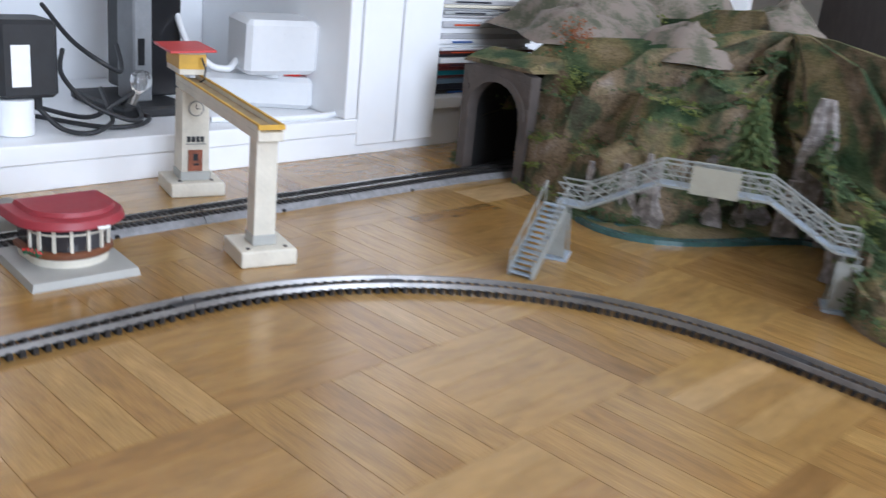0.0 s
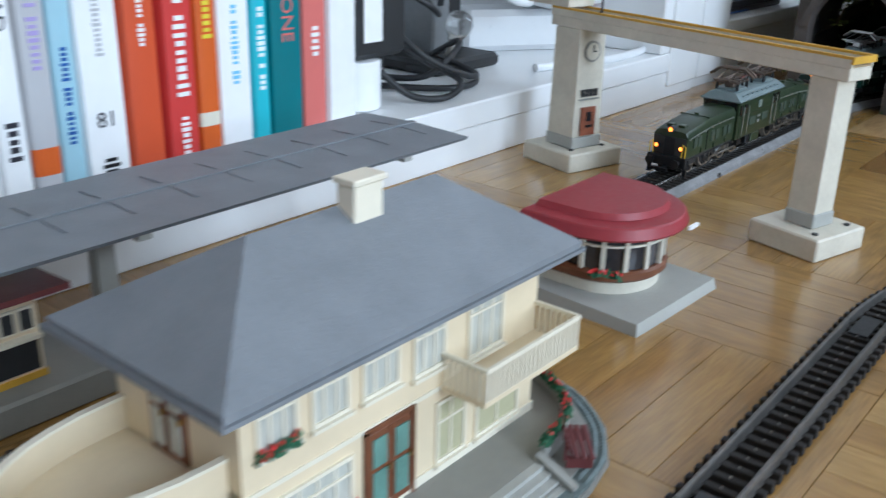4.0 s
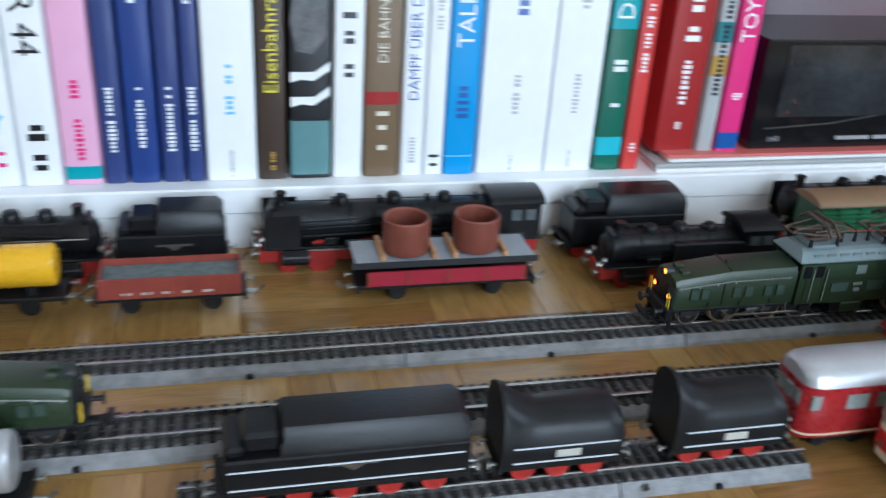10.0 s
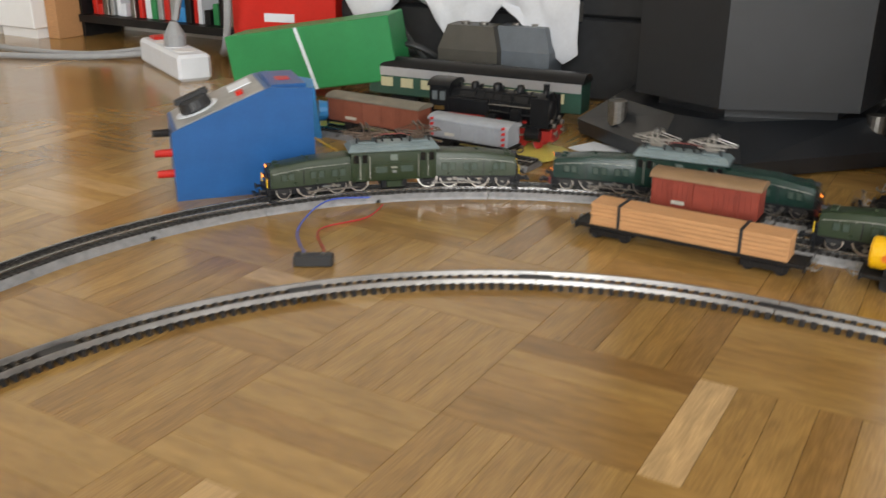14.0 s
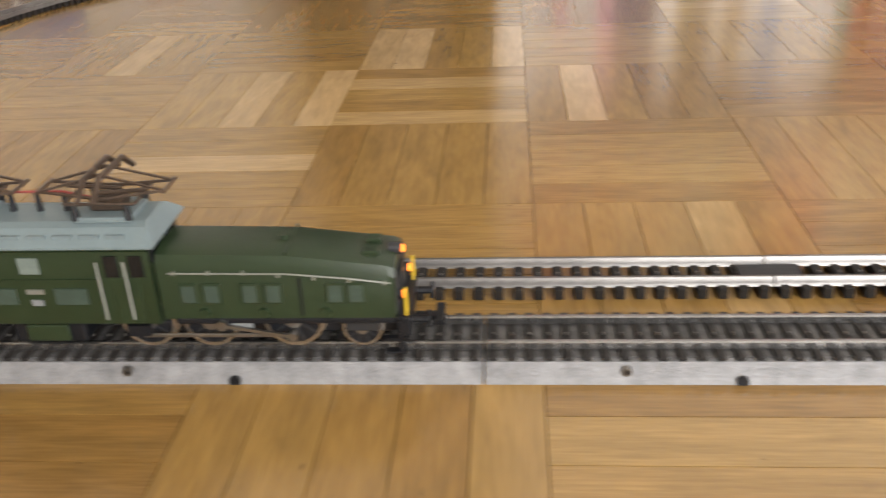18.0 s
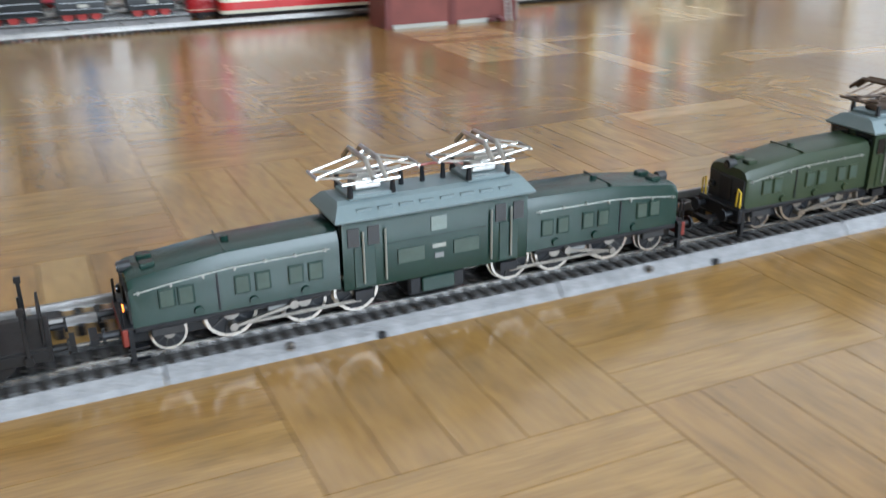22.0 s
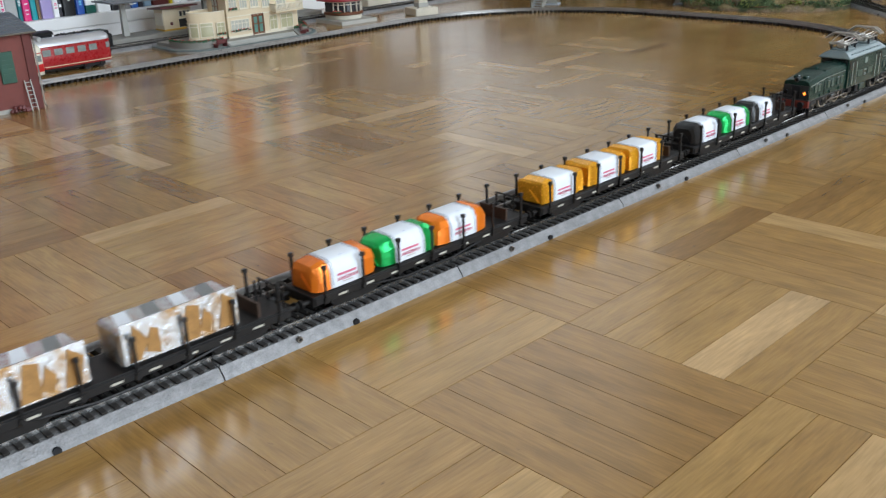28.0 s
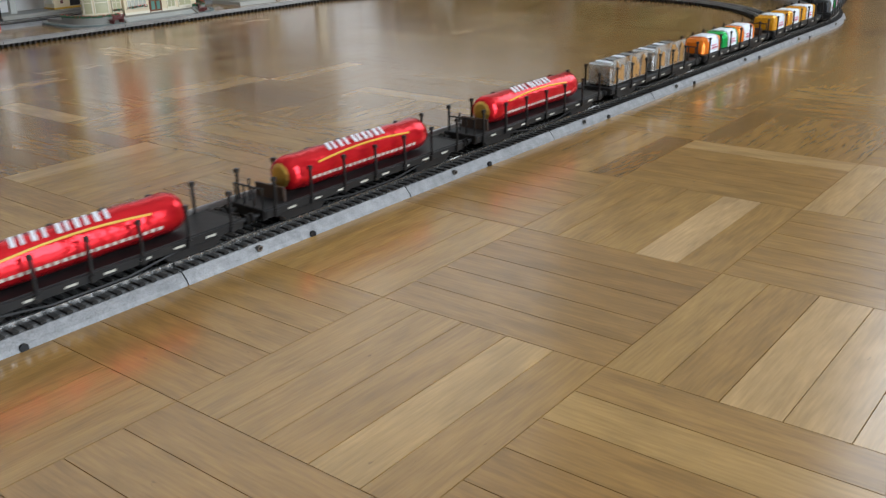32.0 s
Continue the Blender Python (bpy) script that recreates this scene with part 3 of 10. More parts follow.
_cols = {}
C = {"white": (.86, .87, .88), "cream": (.72, .68, .56), "pink": (.80, .42, .60), "navy": (.035, .055, .19), "navy2": (.02, .05, .22), "brown": (.055, .035, .025),
     "black": (.013, .013, .015), "tan": (.17, .11, .06), "bright": (.02, .30, .68), "green": (.015, .13, .085), "red": (.50, .035, .03), "darkred": (.33, .02, .02),
     "hotpink": (.72, .03, .20), "ocean": (.03, .13, .22), "blue": (.04, .17, .42), "darkbrown": (.035, .028, .026), "teal": (.01, .17, .20), "tealp": (.02, .33, .38), "grey": (.42, .43, .43),
     "lilac": (.40, .33, .62), "royal": (.03, .10, .42), "darkgreen": (.012, .10, .075), "midgrey": (.20, .20, .20), "cobalt": (.02, .10, .36), "charcoal": (.03, .03, .04),
     "slate": (.17, .25, .33), "maroon": (.10, .02, .018), "yellow": (.55, .42, .02), "lightblue": (.36, .58, .68), "orange": (.62, .09, .03), "scarlet": (.60, .05, .045), "vermilion": (.64, .12, .02),
     "cyan": (.05, .48, .58), "salmon": (.66, .17, .15), "gold": (.45, .28, .06), "yellowp": (.75, .66, .05), "snow": (.5, .5, .52), "skyp": (.20, .55, .80), "inkblue": (.10, .16, .42), "teal2": (.13, .26, .27)}


def col(name):
    if name not in _cols:
        _cols[name] = mat("book_" + name, C[name], 0.32 if name not in ("white", "cream", "grey") else 0.45, vary=0.05, scale=14, bump=0.08, bscale=200)
    return _cols[name]


# ---- the white bookcase ----
SH, BF = 0.046, 1.205


def bookcase():
    c = thing("bookcase", "white lacquered bookcase with open shelves and flat cabinet doors", "bookcase")
    part("plinth", Geo().box(-0.8065, 1.2885, 1.192, 1.215, 0, SH - 0.0195, 0.0008), M_WHITE, c, at=None)
    part("shelf", Geo().box(-0.8065, 1.2885, 1.190, 1.52, SH - 0.019, SH, 0.0012), M_WHITE, c)
    part("shelf", Geo().box(-0.8065, 1.2885, 1.190, 1.52, 0.392, 0.411, 0.0012), M_WHITE, c)
    part("shelf", Geo().box(-0.8065, 1.2885, 1.190, 1.52, 0.80, 0.819, 0.0012), M_WHITE, c)
    part("back_panel", Geo().box(-0.8065, 2.2, 1.522, 1.535, 0, 2.0), M_WHITE, c)
    for x in (-0.826, 0.0155, 1.205):
        part("upright", Geo().box(x, x + 0.019, 1.190, 1.521, (SH if x > -0.8 else 0) + 0.0004, 0.3915, 0.0012), M_WHITE, c)
        part("upright", Geo().box(x, x + 0.019, 1.190, 1.521, 0.4115, 0.7995, 0.0012), M_WHITE, c)
    part("top_box", Geo().box(-0.826, 2.2, 1.190, 1.52, 0.8195, 2.0, 0.002), M_WHITE, c)
    # flat doors beside the open compartment
    part("door", Geo().box(1.2255, 1.2885, 1.1885, 1.2045, 0.012, 0.7995, 0.0012), M_WHITE, c)
    d = part("door", Geo().box(1.2915, 1.3585, 1.1885, 1.2045, 0.012, 0.7995, 0.0012), M_WHITE, c)
    part("kick_board", Geo().box(1.289, 2.2, 1.196, 1.215, 0, 0.050), M_WHITE, c)
    part("shelf", Geo().box(1.3600, 2.2, 1.190, 1.52, 0.0505, 0.066, 0.0012), M_WHITE, c)
    part("upright", Geo().box(1.3595, 1.371, 1.2055, 1.521, 0.0665, 0.7995, 0.001), M_WHITE, c)
    part("upright", Geo().box(2.182, 2.2, 1.190, 1.521, 0.0665, 0.7995, 0.001), M_WHITE, c)


bookcase()


def book(x0, x1, h, c, lean=0.0, texts=(), bands=(), front=BF, z0=SH, deep=0.20, what=""):
    """One upright book: rounded spine, cover boards, paper block; bands are (z0, z1, colour); texts (string, z, size, colour, turn)."""
    w = x1 - x0 - 0.0006
    names = {"hotpink": "hot pink", "darkbrown": "dark brown", "darkred": "dark red", "darkgreen": "dark green", "navy2": "dark blue", "midgrey": "mid grey", "lightblue": "light blue", "bright": "bright blue", "royal": "royal blue", "tealp": "turquoise", "snow": "grey", "tan": "tan brown"}
    t = thing("book", f"{'wide' if w > .034 else 'slim' if w < .016 else 'medium'} {names.get(c, c)} book{what} standing on the shelf", "book",
              at=Matrix.Translation(((x0 + x1) / 2, front, z0)) @ Matrix.Rotation(radians(lean), 4, "Y"), group="books in the bookcase")
    k = min(0.0022, w * 0.16)
    prof = [(-w / 2, k), (-w / 2 + k * 0.5, k * 0.25), (-w / 4, 0), (w / 4, 0), (w / 2 - k * 0.5, k * 0.25), (w / 2, k), (w / 2, deep), (-w / 2, deep)]
    part("cover", Geo().prism(prof, 0.0003, h, "z"), col(c), t, smooth=35)
    part("paper_block", Geo().box(-w / 2 + 0.002, w / 2 - 0.002, 0.012, deep - 0.006, h, h + 0.0008), col("cream"), t)
    for a, b, bc in bands:
        part("spine_band", Geo().prism([(p[0] * 1.0, p[1] - 0.0002) for p in prof[:6]] + [(w / 2, k + 0.001), (-w / 2, k + 0.001)], a, b, "z"), col(bc), t)
    for s, z, size, tc, turn in texts:
        if isinstance(s, (int, float)):
            # unreadable lettering as a row of short bars, s long
            n = max(3, int(s / (size * 0.40)))
            rng = random.Random(int((x0 + z) * 1e4))
            g = Geo()
            for i in range(n):
                a = z - s / 2 + s * i / n
                ww = size * rng.choice((0.24, 0.26, 0.36))
                if rng.random() > 0.14:
                    g.box(-ww, ww, -0.0005, 0.0, a, a + s / n * rng.uniform(0.5, 0.72))
            part("print_line", g, col(tc), t)
        else:
            write(s, size, col(tc), t, 0, -0.0003, z, turn)
    return t


def books():
    W = "white"
    fig = lambda z: [(z, z + .004, "skyp"), (z + .006, z + .010, "skyp")]
    # left compartment, from the left end
    book(-.8055, -.765, .285, W, texts=[(.05, .22, .02, "inkblue", UP)])
    for k, (a, b) in enumerate(((-.764, -.740), (-.739, -.717), (-.716, -.696))):
        t = book(a, b, .235, W, texts=[(.012, .020, .011, "hotpink", UP)], bands=[((.046, .056, "hotpink"), (.094, .130, "hotpink"), (.15, .16, "hotpink"))[k]], what=" with red band")
        z, w = (.098, .036, .036)[k], (b - a) * .5
        part("blue_figure", Geo().prism([(-.2 * w, z), (.05 * w, z), (.15 * w, z + .008), (.5 * w, z + .012), (.15 * w, z + .014), (.1 * w, z + .021), (-.1 * w, z + .021), (-.1 * w, z + .014), (-.5 * w, z + .009), (-.1 * w, z + .010)], -.0005, 0, "y"), col("skyp"), t)
    t = book(-.695, -.670, .25, W, texts=[("BR 44", .112, .021, "black", DOWN), (.034, .028, .016, "black", UP)], what=" with black lettering")
    book(-.669, -.645, .25, "pink", texts=[(.055, .045, .008, "hotpink", UP), (.05, .17, .012, "hotpink", UP)], bands=[(.004, .013, "tealp")])
    for a, b, cc in ((-.644, -.629, "navy"), (-.628, -.608, "navy2"), (-.607, -.592, "navy"), (-.591, -.579, "navy")):
        book(a, b, .22, cc, texts=[(.045, .045, .007, W, UP), (.06, .15, .008, W, UP)])
    book(-.578, -.544, .25, W, texts=[(.035, .065, .008, "skyp", UP), (.02, .013, .004, "snow", UP), (.05, .155, .014, "inkblue", UP)])
    book(-.543, -.524, .235, "brown", texts=[("Eisenbahnraritäten", .112, .0135, "yellowp", UP), (.014, .014, .005, "gold", UP)], what=" with yellow lettering")
    t = book(-.522, -.494, .25, "black", bands=[(.003, .042, "teal2")], texts=[("Ge", .155, .020, "darkred", DOWN)], what=" with snow picture")
    for z in (.052, .069):
        part("snow_picture", Geo().prism([(-.013, z), (-.006, z + .002), (.002, z + .001), (.013, z + .008), (.013, z + .014), (.003, z + .007), (-.013, z + .007)], -.0006, 0, "y"), col(W), t)
    part("smoke_picture", Geo().prism([(-.009, .09), (.002, .088), (.011, .10), (.012, .13), (.004, .145), (-.008, .138), (-.013, .11)], -.0006, 0, "y"), mat("smoke_print", (.10, .10, .105), .4, vary=.8, scale=90), t)
    book(-.493, -.472, .24, W, texts=[(.045, .095, .013, "charcoal", UP), (.04, .17, .01, "charcoal", UP)], lean=0.4)
    t = book(-.471, -.446, .24, "tan", texts=[("DIE BAHN VON", .115, .0095, "cream", UP), (.03, .035, .012, "cream", UP)], bands=[(.053, .062, "darkred")])
    book(-.445, -.4285, .24, W, texts=[("DAMPF ÜBER DEN", .098, .0105, "inkblue", UP), (.02, .02, .006, "snow", UP)])
    book(-.4280, -.4135, .24, W, texts=[(.03, .12, .006, "snow", UP), (.010, .012, .010, "charcoal", UP)])
    book(-.413, -.3905, .24, "bright", texts=[("TALES", .115, .0165, W, UP), (.035, .06, .012, "cobalt", UP)], bands=[(.0135, .0145, "skyp")])
    book(-.389, -.3375, .26, W, texts=[(.03, .06, .008, "snow", UP), (.05, .14, .014, "inkblue", UP), (.012, .008, .003, "snow", UP)])
    book(-.337, -.300, .26, W, texts=[(.03, .06, .007, "snow", UP), (.04, .14, .010, "snow", UP), (.014, .010, .003, "snow", UP)])
    t = book(-.298, -.277, .235, "green", texts=[("DIE", .125, .017, W, UP), (.042, .065, .013, W, UP)], bands=[(.012, .026, "cyan"), (.106, .140, "tealp")])
    book(-.276, -.262, .22, "scarlet", texts=[(.05, .10, .007, W, UP), (.008, .018, .006, W, UP)])
    z = SH + .010
    book(-.246, -.213, .24, "darkred", texts=[(.035, .055, .009, W, UP), (.05, .11, .016, W, UP), (.006, .021, .008, W, UP)], z0=z, front=1.215)
    book(-.212, -.198, .22, "grey", texts=[(.09, .09, .009, "charcoal", UP)], bands=[(.06, .075, "gold"), (.085, .10, "teal")], z0=z, front=1.212, what=" with a mixed print")
    book(-.197, -.178, .24, "hotpink", texts=[("TOYS", .105, .0155, W, UP), (.006, .045, .010, W, UP)], bands=[(.003, .016, "cobalt")], z0=z, front=1.210)
    # right of the upright
    R = [(.037, .058, "navy", [("OUR", .105, .0185, W, DOWN), (.035, .022, .011, "skyp", DOWN)], [(.045, .0463, W)]), (.059, .081, "blue", [(.05, .14, .014, "gold", DOWN), (.02, .03, .012, "gold", UP)], [(.048, .0495, "gold")]),
         (.082, .1005, "black", [(.034, .10, .008, "charcoal", DOWN)], [(.072, .075, "cream"), (.078, .13, "cream")]), (.101, .122, "darkbrown", [(.03, .045, .010, W, DOWN), (.03, .09, .011, W, DOWN), (.03, .14, .011, W, DOWN)], []),
         (.123, .145, "blue", [(.03, .14, .010, "skyp", DOWN), (.02, .035, .012, "skyp", UP)], [(.03, .075, "ocean")]), (.146, .167, W, [("HERS", .135, .013, "inkblue", DOWN), (.035, .06, .005, "snow", DOWN), (.006, .014, .008, "snow", UP)], []),
         (.168, .180, W, [(.03, .10, .004, "snow", DOWN), (.022, .024, .010, "black", DOWN)], []), (.1805, .193, "pink", [("RETTER BABY", .105, .008, "hotpink", DOWN)], []),
         (.194, .214, "ocean", [(.05, .12, .012, "skyp", DOWN), (.012, .025, .013, W, DOWN)], [(.055, .075, "blue")]), (.2145, .229, "teal", [(.06, .12, .010, "lightblue", DOWN), (.03, .025, .009, "lightblue", DOWN)], []),
         (.2295, .2375, W, [(.02, .03, .006, "hotpink", DOWN)], []), (.238, .2575, "grey", [(.065, .085, .008, "charcoal", DOWN)], [(.0, .006, "midgrey")]),
         (.258, .2645, "teal", [(.05, .05, .006, W, UP)], []), (.265, .278, "hotpink", [(.03, .025, .008, W, DOWN)], [(.060, .0635, W)]), (.2785, .288, "tealp", [], []), (.2885, .2945, "tan", [(.06, .10, .004, W, UP)], []),
         (.295, .315, "lilac", [("TIVES", .135, .010, W, DOWN), (.045, .06, .010, W, DOWN)], [(.090, .10, "charcoal"), (.117, .155, "charcoal")]), (.3155, .3255, W, [(.01, .02, .006, "hotpink", UP)], []), (.326, .331, "charcoal", [], [(.016, .021, W)]),
         (.332, .354, "black", [(.045, .085, .016, W, DOWN), (.04, .045, .008, "snow", DOWN)], []), (.355, .3695, "royal", [("Annual", .125, .010, "gold", DOWN), (.012, .022, .009, "skyp", UP)], []),
         (.3715, .391, "darkgreen", [("THE CONTEMPORARY", .125, .0085, W, DOWN), (.05, .09, .006, "lightblue", DOWN)], [(.014, .024, W)]), (.392, .417, W, [(.09, .11, .004, "snow", UP)], []),
         (.4185, .434, "black", [("RAILROADS", .085, .0135, W, DOWN)], []), (.435, .455, "midgrey", [(.06, .08, .010, W, DOWN)], [(.03, .045, "snow")]), (.456, .4705, "cobalt", [(.05, .07, .010, "lightblue", DOWN), (.010, .012, .008, W, UP)], [(.085, .13, "navy")]),
         (.471, .480, "charcoal", [(.05, .055, .006, W, DOWN)], []), (.481, .4965, "slate", [(.06, .10, .011, "lightblue", DOWN), (.008, .025, .009, W, UP)], []),
         (.498, .531, "maroon", [(.035, .075, .013, "gold", DOWN), (.014, .036, .017, "gold", UP)], [(.022, .0235, "gold"), (.051, .0525, "gold"), (.057, .0585, "gold")]), (.532, .539, "yellow", [], []), (.5395, .552, W, [(.06, .05, .008, "gold", UP)], []),
         (.5525, .568, W, [("ROAD", .10, .011, "charcoal", DOWN), (.025, .035, .009, "charcoal", DOWN)], []), (.5685, .584, "snow", [(.05, .09, .008, "lilac", DOWN)], [(.012, .026, "vermilion")]), (.5845, .598, "lightblue", [(.05, .05, .006, "cobalt", DOWN)], []),
         (.599, .624, W, [("81", .034, .012, "charcoal", ALONG), (.05, .09, .006, "snow", DOWN), (.010, .010, .014, "black", UP)], []), (.626, .646, "orange", [(.05, .09, .006, W, DOWN)], []), (.648, .668, "scarlet", [(.06, .07, .011, W, DOWN), (.03, .015, .008, W, DOWN)], []),
         (.669, .684, "vermilion", [(.04, .09, .009, "yellowp", DOWN)], [(.020, .028, "cream")]), (.685, .709, W, [(.055, .06, .007, "skyp", DOWN)], []), (.710, .7225, "cyan", [(.05, .06, .008, W, DOWN)], []),
         (.723, .7485, "teal", [("ONE", .075, .013, "salmon", DOWN)], []), (.7505, .771, "salmon", [(.02, .06, .009, W, DOWN)], []), (.772, .797, W, [], [])]
    rng = random.Random(5)
    for a, b, cc, tx, bd in R:
        book(a, b, rng.uniform(.20, .27), cc, texts=tx, bands=bd, lean=rng.uniform(-.3, .3), front=BF + rng.uniform(0, .004))
    # the row on the shelf above
    x = -.80
    while x < 1.17:
        w = rng.uniform(.014, .04)
        if x + w > .012 and x < .037:
            x = .037
        book(x, x + w, rng.uniform(.2, .32), rng.choice([W, W, "scarlet", "ocean", "darkred", "cream", "charcoal", "orange", "grey"]), z0=.411, front=BF + rng.uniform(0, .006), bands=[(.03, .05, rng.choice([W, "charcoal", "gold"]))])
        x += w + .001


books()


def shelf_things():
    # the pile of magazines under the display box
    z = SH
    for k, (dx, h, cc) in enumerate(((.0, .0026, "white"), (-.004, .003, "skyp"), (.003, .0024, "white"), (-.002, .0022, "salmon"))):
        solo("magazine", Geo().box(-.250 + dx + .004 * k, .012 - .003 * (k % 2), 1.196 + .002 * k, 1.40, z, z + h, .0007), col(cc) if k != 1 else col("grey"), "thin magazine lying flat in a pile", "magazine", "magazines on the shelf")
        z += h + .00025
    b = thing("display_box", "black glossy model car box with a dark window", "box", at=Matrix.Translation((0, 0, z)))
    gl = mat("glossy_black_card", (.010, .010, .011), .12, vary=.3, scale=40)
    part("carton", Geo().box(-.168, .008, 1.212, 1.30, 0, .086, .001), gl, b)
    part("window_pane", Geo().box(-.150, .006, 1.2108, 1.2122, .026, .082, .0004), mat("dark_window_film", (.03, .031, .033), .06, vary=.6, scale=25), b)
    part("silver_line", Geo().prism([(-.158, .0165), (-.10, .020), (.004, .0355), (.004, .0361), (-.10, .0206), (-.158, .0171)], 1.2108, 1.2121, "y"), M_STEEL, b)
    write("1:43", .0060, col("snow"), b, -.148, 1.2116, .008)
    g = Geo()
    for i in range(26):
        if i not in (9, 15):
            g.box(-.092 + i * .0034, -.0895 + i * .0034, 1.2112, 1.2121, .0066, .0096)
    part("print_line", g, col("snow"), b)
    # power things in the open compartment
    ad = thing("power_adapter", "black square power adapter with a paper sticker", "adapter")
    part("housing", Geo().box(.812, .868, 1.225, 1.275, .083, .158, .004), M_DARK, ad)
    part("sticker", Geo().box(.822, .840, 1.2242, 1.2252, .095, .135), col("white"), ad)
    part("plug_cap", Geo().cyl((.850, 1.24, .083), (.852, 1.24, .070), .006, .004, 10), M_DARK, ad)
    solo("paper_roll", Geo().lathe([(.004, -.001), (.017, 0), (.018, .001), (.018, .034), (.017, .035), (.004, .036)], 20, (.829, 1.24, SH + .0005)), col("white"), "white paper roll standing on the shelf", "roll", smooth=40)
    for k, pts in enumerate(([(.852, 1.24, .071), (.868, 1.222, .052), (.890, 1.205, .050), (.915, 1.212, .058), (.935, 1.26, .062), (.96, 1.33, .07)],
                             [(.90, 1.29, .12), (.885, 1.26, .10), (.900, 1.235, .075), (.935, 1.22, .058), (.96, 1.235, .056), (.985, 1.30, .060)],
                             [(.88, 1.33, .055), (.905, 1.25, .056), (.93, 1.235, .072), (.958, 1.25, .080), (.965, 1.29, .06)],
                             [(.905, 1.35, .16), (.91, 1.29, .13), (.93, 1.26, .11), (.955, 1.27, .10), (.975, 1.32, .12)],
                             [(.87, 1.30, .05), (.91, 1.23, .05), (.95, 1.225, .05), (.98, 1.26, .051), (.95, 1.30, .051)])):
        fine = []
        for i in range(len(pts) - 1):
            p0, p1, p2, p3 = [Vector(pts[min(max(j, 0), len(pts) - 1)]) for j in (i - 1, i, i + 1, i + 2)]
            for s in range(6):
                u = s / 6
                fine.append(0.5 * ((2 * p1) + (p2 - p0) * u + (2 * p0 - 5 * p1 + 4 * p2 - p3) * u * u + (3 * p1 - p0 - 3 * p2 + p3) * u ** 3))
        solo("power_cable", Geo().tube(fine + [Vector(pts[-1])], .0026, 7), M_DARK, "black power cable in loose loops", "cable", "cables in the bookcase", smooth=60)
    st = thing("device_stand", "grey upright device stand with a dark slot", "stand")
    part("post", Geo().box(.985, 1.008, 1.30, 1.34, SH + .0122, .30, .002), mat("stand_grey", (.22, .23, .24), .4), st)
    part("foot", Geo().box(.955, 1.045, 1.27, 1.40, SH + .0002, SH + .012, .003), M_DARK, st)
    part("slot", Geo().box(.990, .998, 1.2993, 1.3005, .10, .13), M_BLACK, st)
    dev = thing("black_device", "black flat electronic device standing upright", "device")
    part("case", Geo().box(1.012, 1.062, 1.33, 1.42, SH + .012, .30, .003), M_DARK, dev)
    part("front_strip", Geo().box(1.016, 1.058, 1.3285, 1.3305, .06, .24), mat("gloss_strip", (.02, .02, .022), .1), dev)
    bu = thing("light_bulb", "clear glass light bulb lying on the cables", "bulb", at=Matrix.Translation((.972, 1.262, .086)) @ Matrix.Rotation(radians(25), 4, "Y"))
    gm = mat("bulb_glass", (.75, .77, .78), .05, vary=.02)
    gm.node_tree.nodes["Principled BSDF"].inputs["Transmission Weight"].default_value = .85
    part("glass", Geo().lathe([(.003, -.012), (.006, -.008), (.011, 0), (.012, .006), (.009, .013), (.003, .016)], 16), gm, bu, smooth=60)
    part("screw_cap", Geo().cyl((0, 0, -.024), (0, 0, -.011), .0045, .0052, 12), M_STEEL, bu)
    # white power strip, switch and mains adapter
    ps = thing("power_strip", "white power strip with a lit red switch", "power strip", at=pose(1.175, 1.295, SH + .0005, 0, 0, -32))
    wp = mat("white_plastic", (.76, .77, .78), .3, vary=.03, scale=20)
    part("body", Geo().box(-.11, .045, -.026, .026, 0, .040, .006), wp, ps)
    part("switch", Geo().box(.004, .030, -.012, .012, .0395, .045, .002), mat("red_switch", (.75, .03, .02), .3, emit=.25), ps, "red rocker switch")
    part("cable_gland", Geo().cyl((.044, 0, .018), (.060, 0, .014), .008, .006, 12), wp, ps)
    wa = thing("mains_adapter", "white mains adapter plugged into the power strip", "adapter", at=pose(1.160, 1.285, .093, 4, 0, -8))
    part("housing", Geo().box(-.048, .050, -.03, .03, 0, .066, .006), wp, wa)
    part("plug_neck", Geo().cyl((0, 0, -.0065), (0, 0, .001), .016, .018, 14), wp, wa)
    for pts in ([(1.112, 1.29, .105), (1.09, 1.27, .098), (1.07, 1.275, .10), (1.05, 1.30, .125), (1.06, 1.35, .17), (1.10, 1.40, .22)],
                [(1.228, 1.262, .060), (1.240, 1.240, .056), (1.225, 1.218, .050), (1.19, 1.206, .0495), (1.13, 1.205, .0495), (1.07, 1.22, .0495), (1.03, 1.23, .05)]):
        fine = [Vector(pts[i]).lerp(Vector(pts[i + 1]), s / 4) for i in range(len(pts) - 1) for s in range(4)]
        sm = [fine[0]] + [(fine[i - 1] + fine[i] * 2 + fine[i + 1]) / 4 for i in range(1, len(fine) - 1)] + [fine[-1]]
        solo("white_cable", Geo().tube(sm, .0040, 8), wp, "white mains cable curling on the shelf", "cable", "cables in the bookcase", smooth=60)
    # stacked magazines in the shelf right of the doors
    z, rng = .0664, random.Random(9)
    for k in range(22):
        h = rng.uniform(.0035, .0085)
        cc = rng.choice(["white", "white", "grey", "white", "snow", "cream"] if k > 9 else ["white", "charcoal", "slate", "maroon", "white", "darkbrown", "teal", "grey"])
        m = solo("magazine", Geo().box(1.378 + rng.uniform(0, .004), 1.56 + rng.uniform(0, .02), 1.207 + rng.uniform(0, .006), 1.46, z, z + h - .0003, .0008), col(cc), "magazine lying flat in a tall stack", "magazine", "stacked magazines")
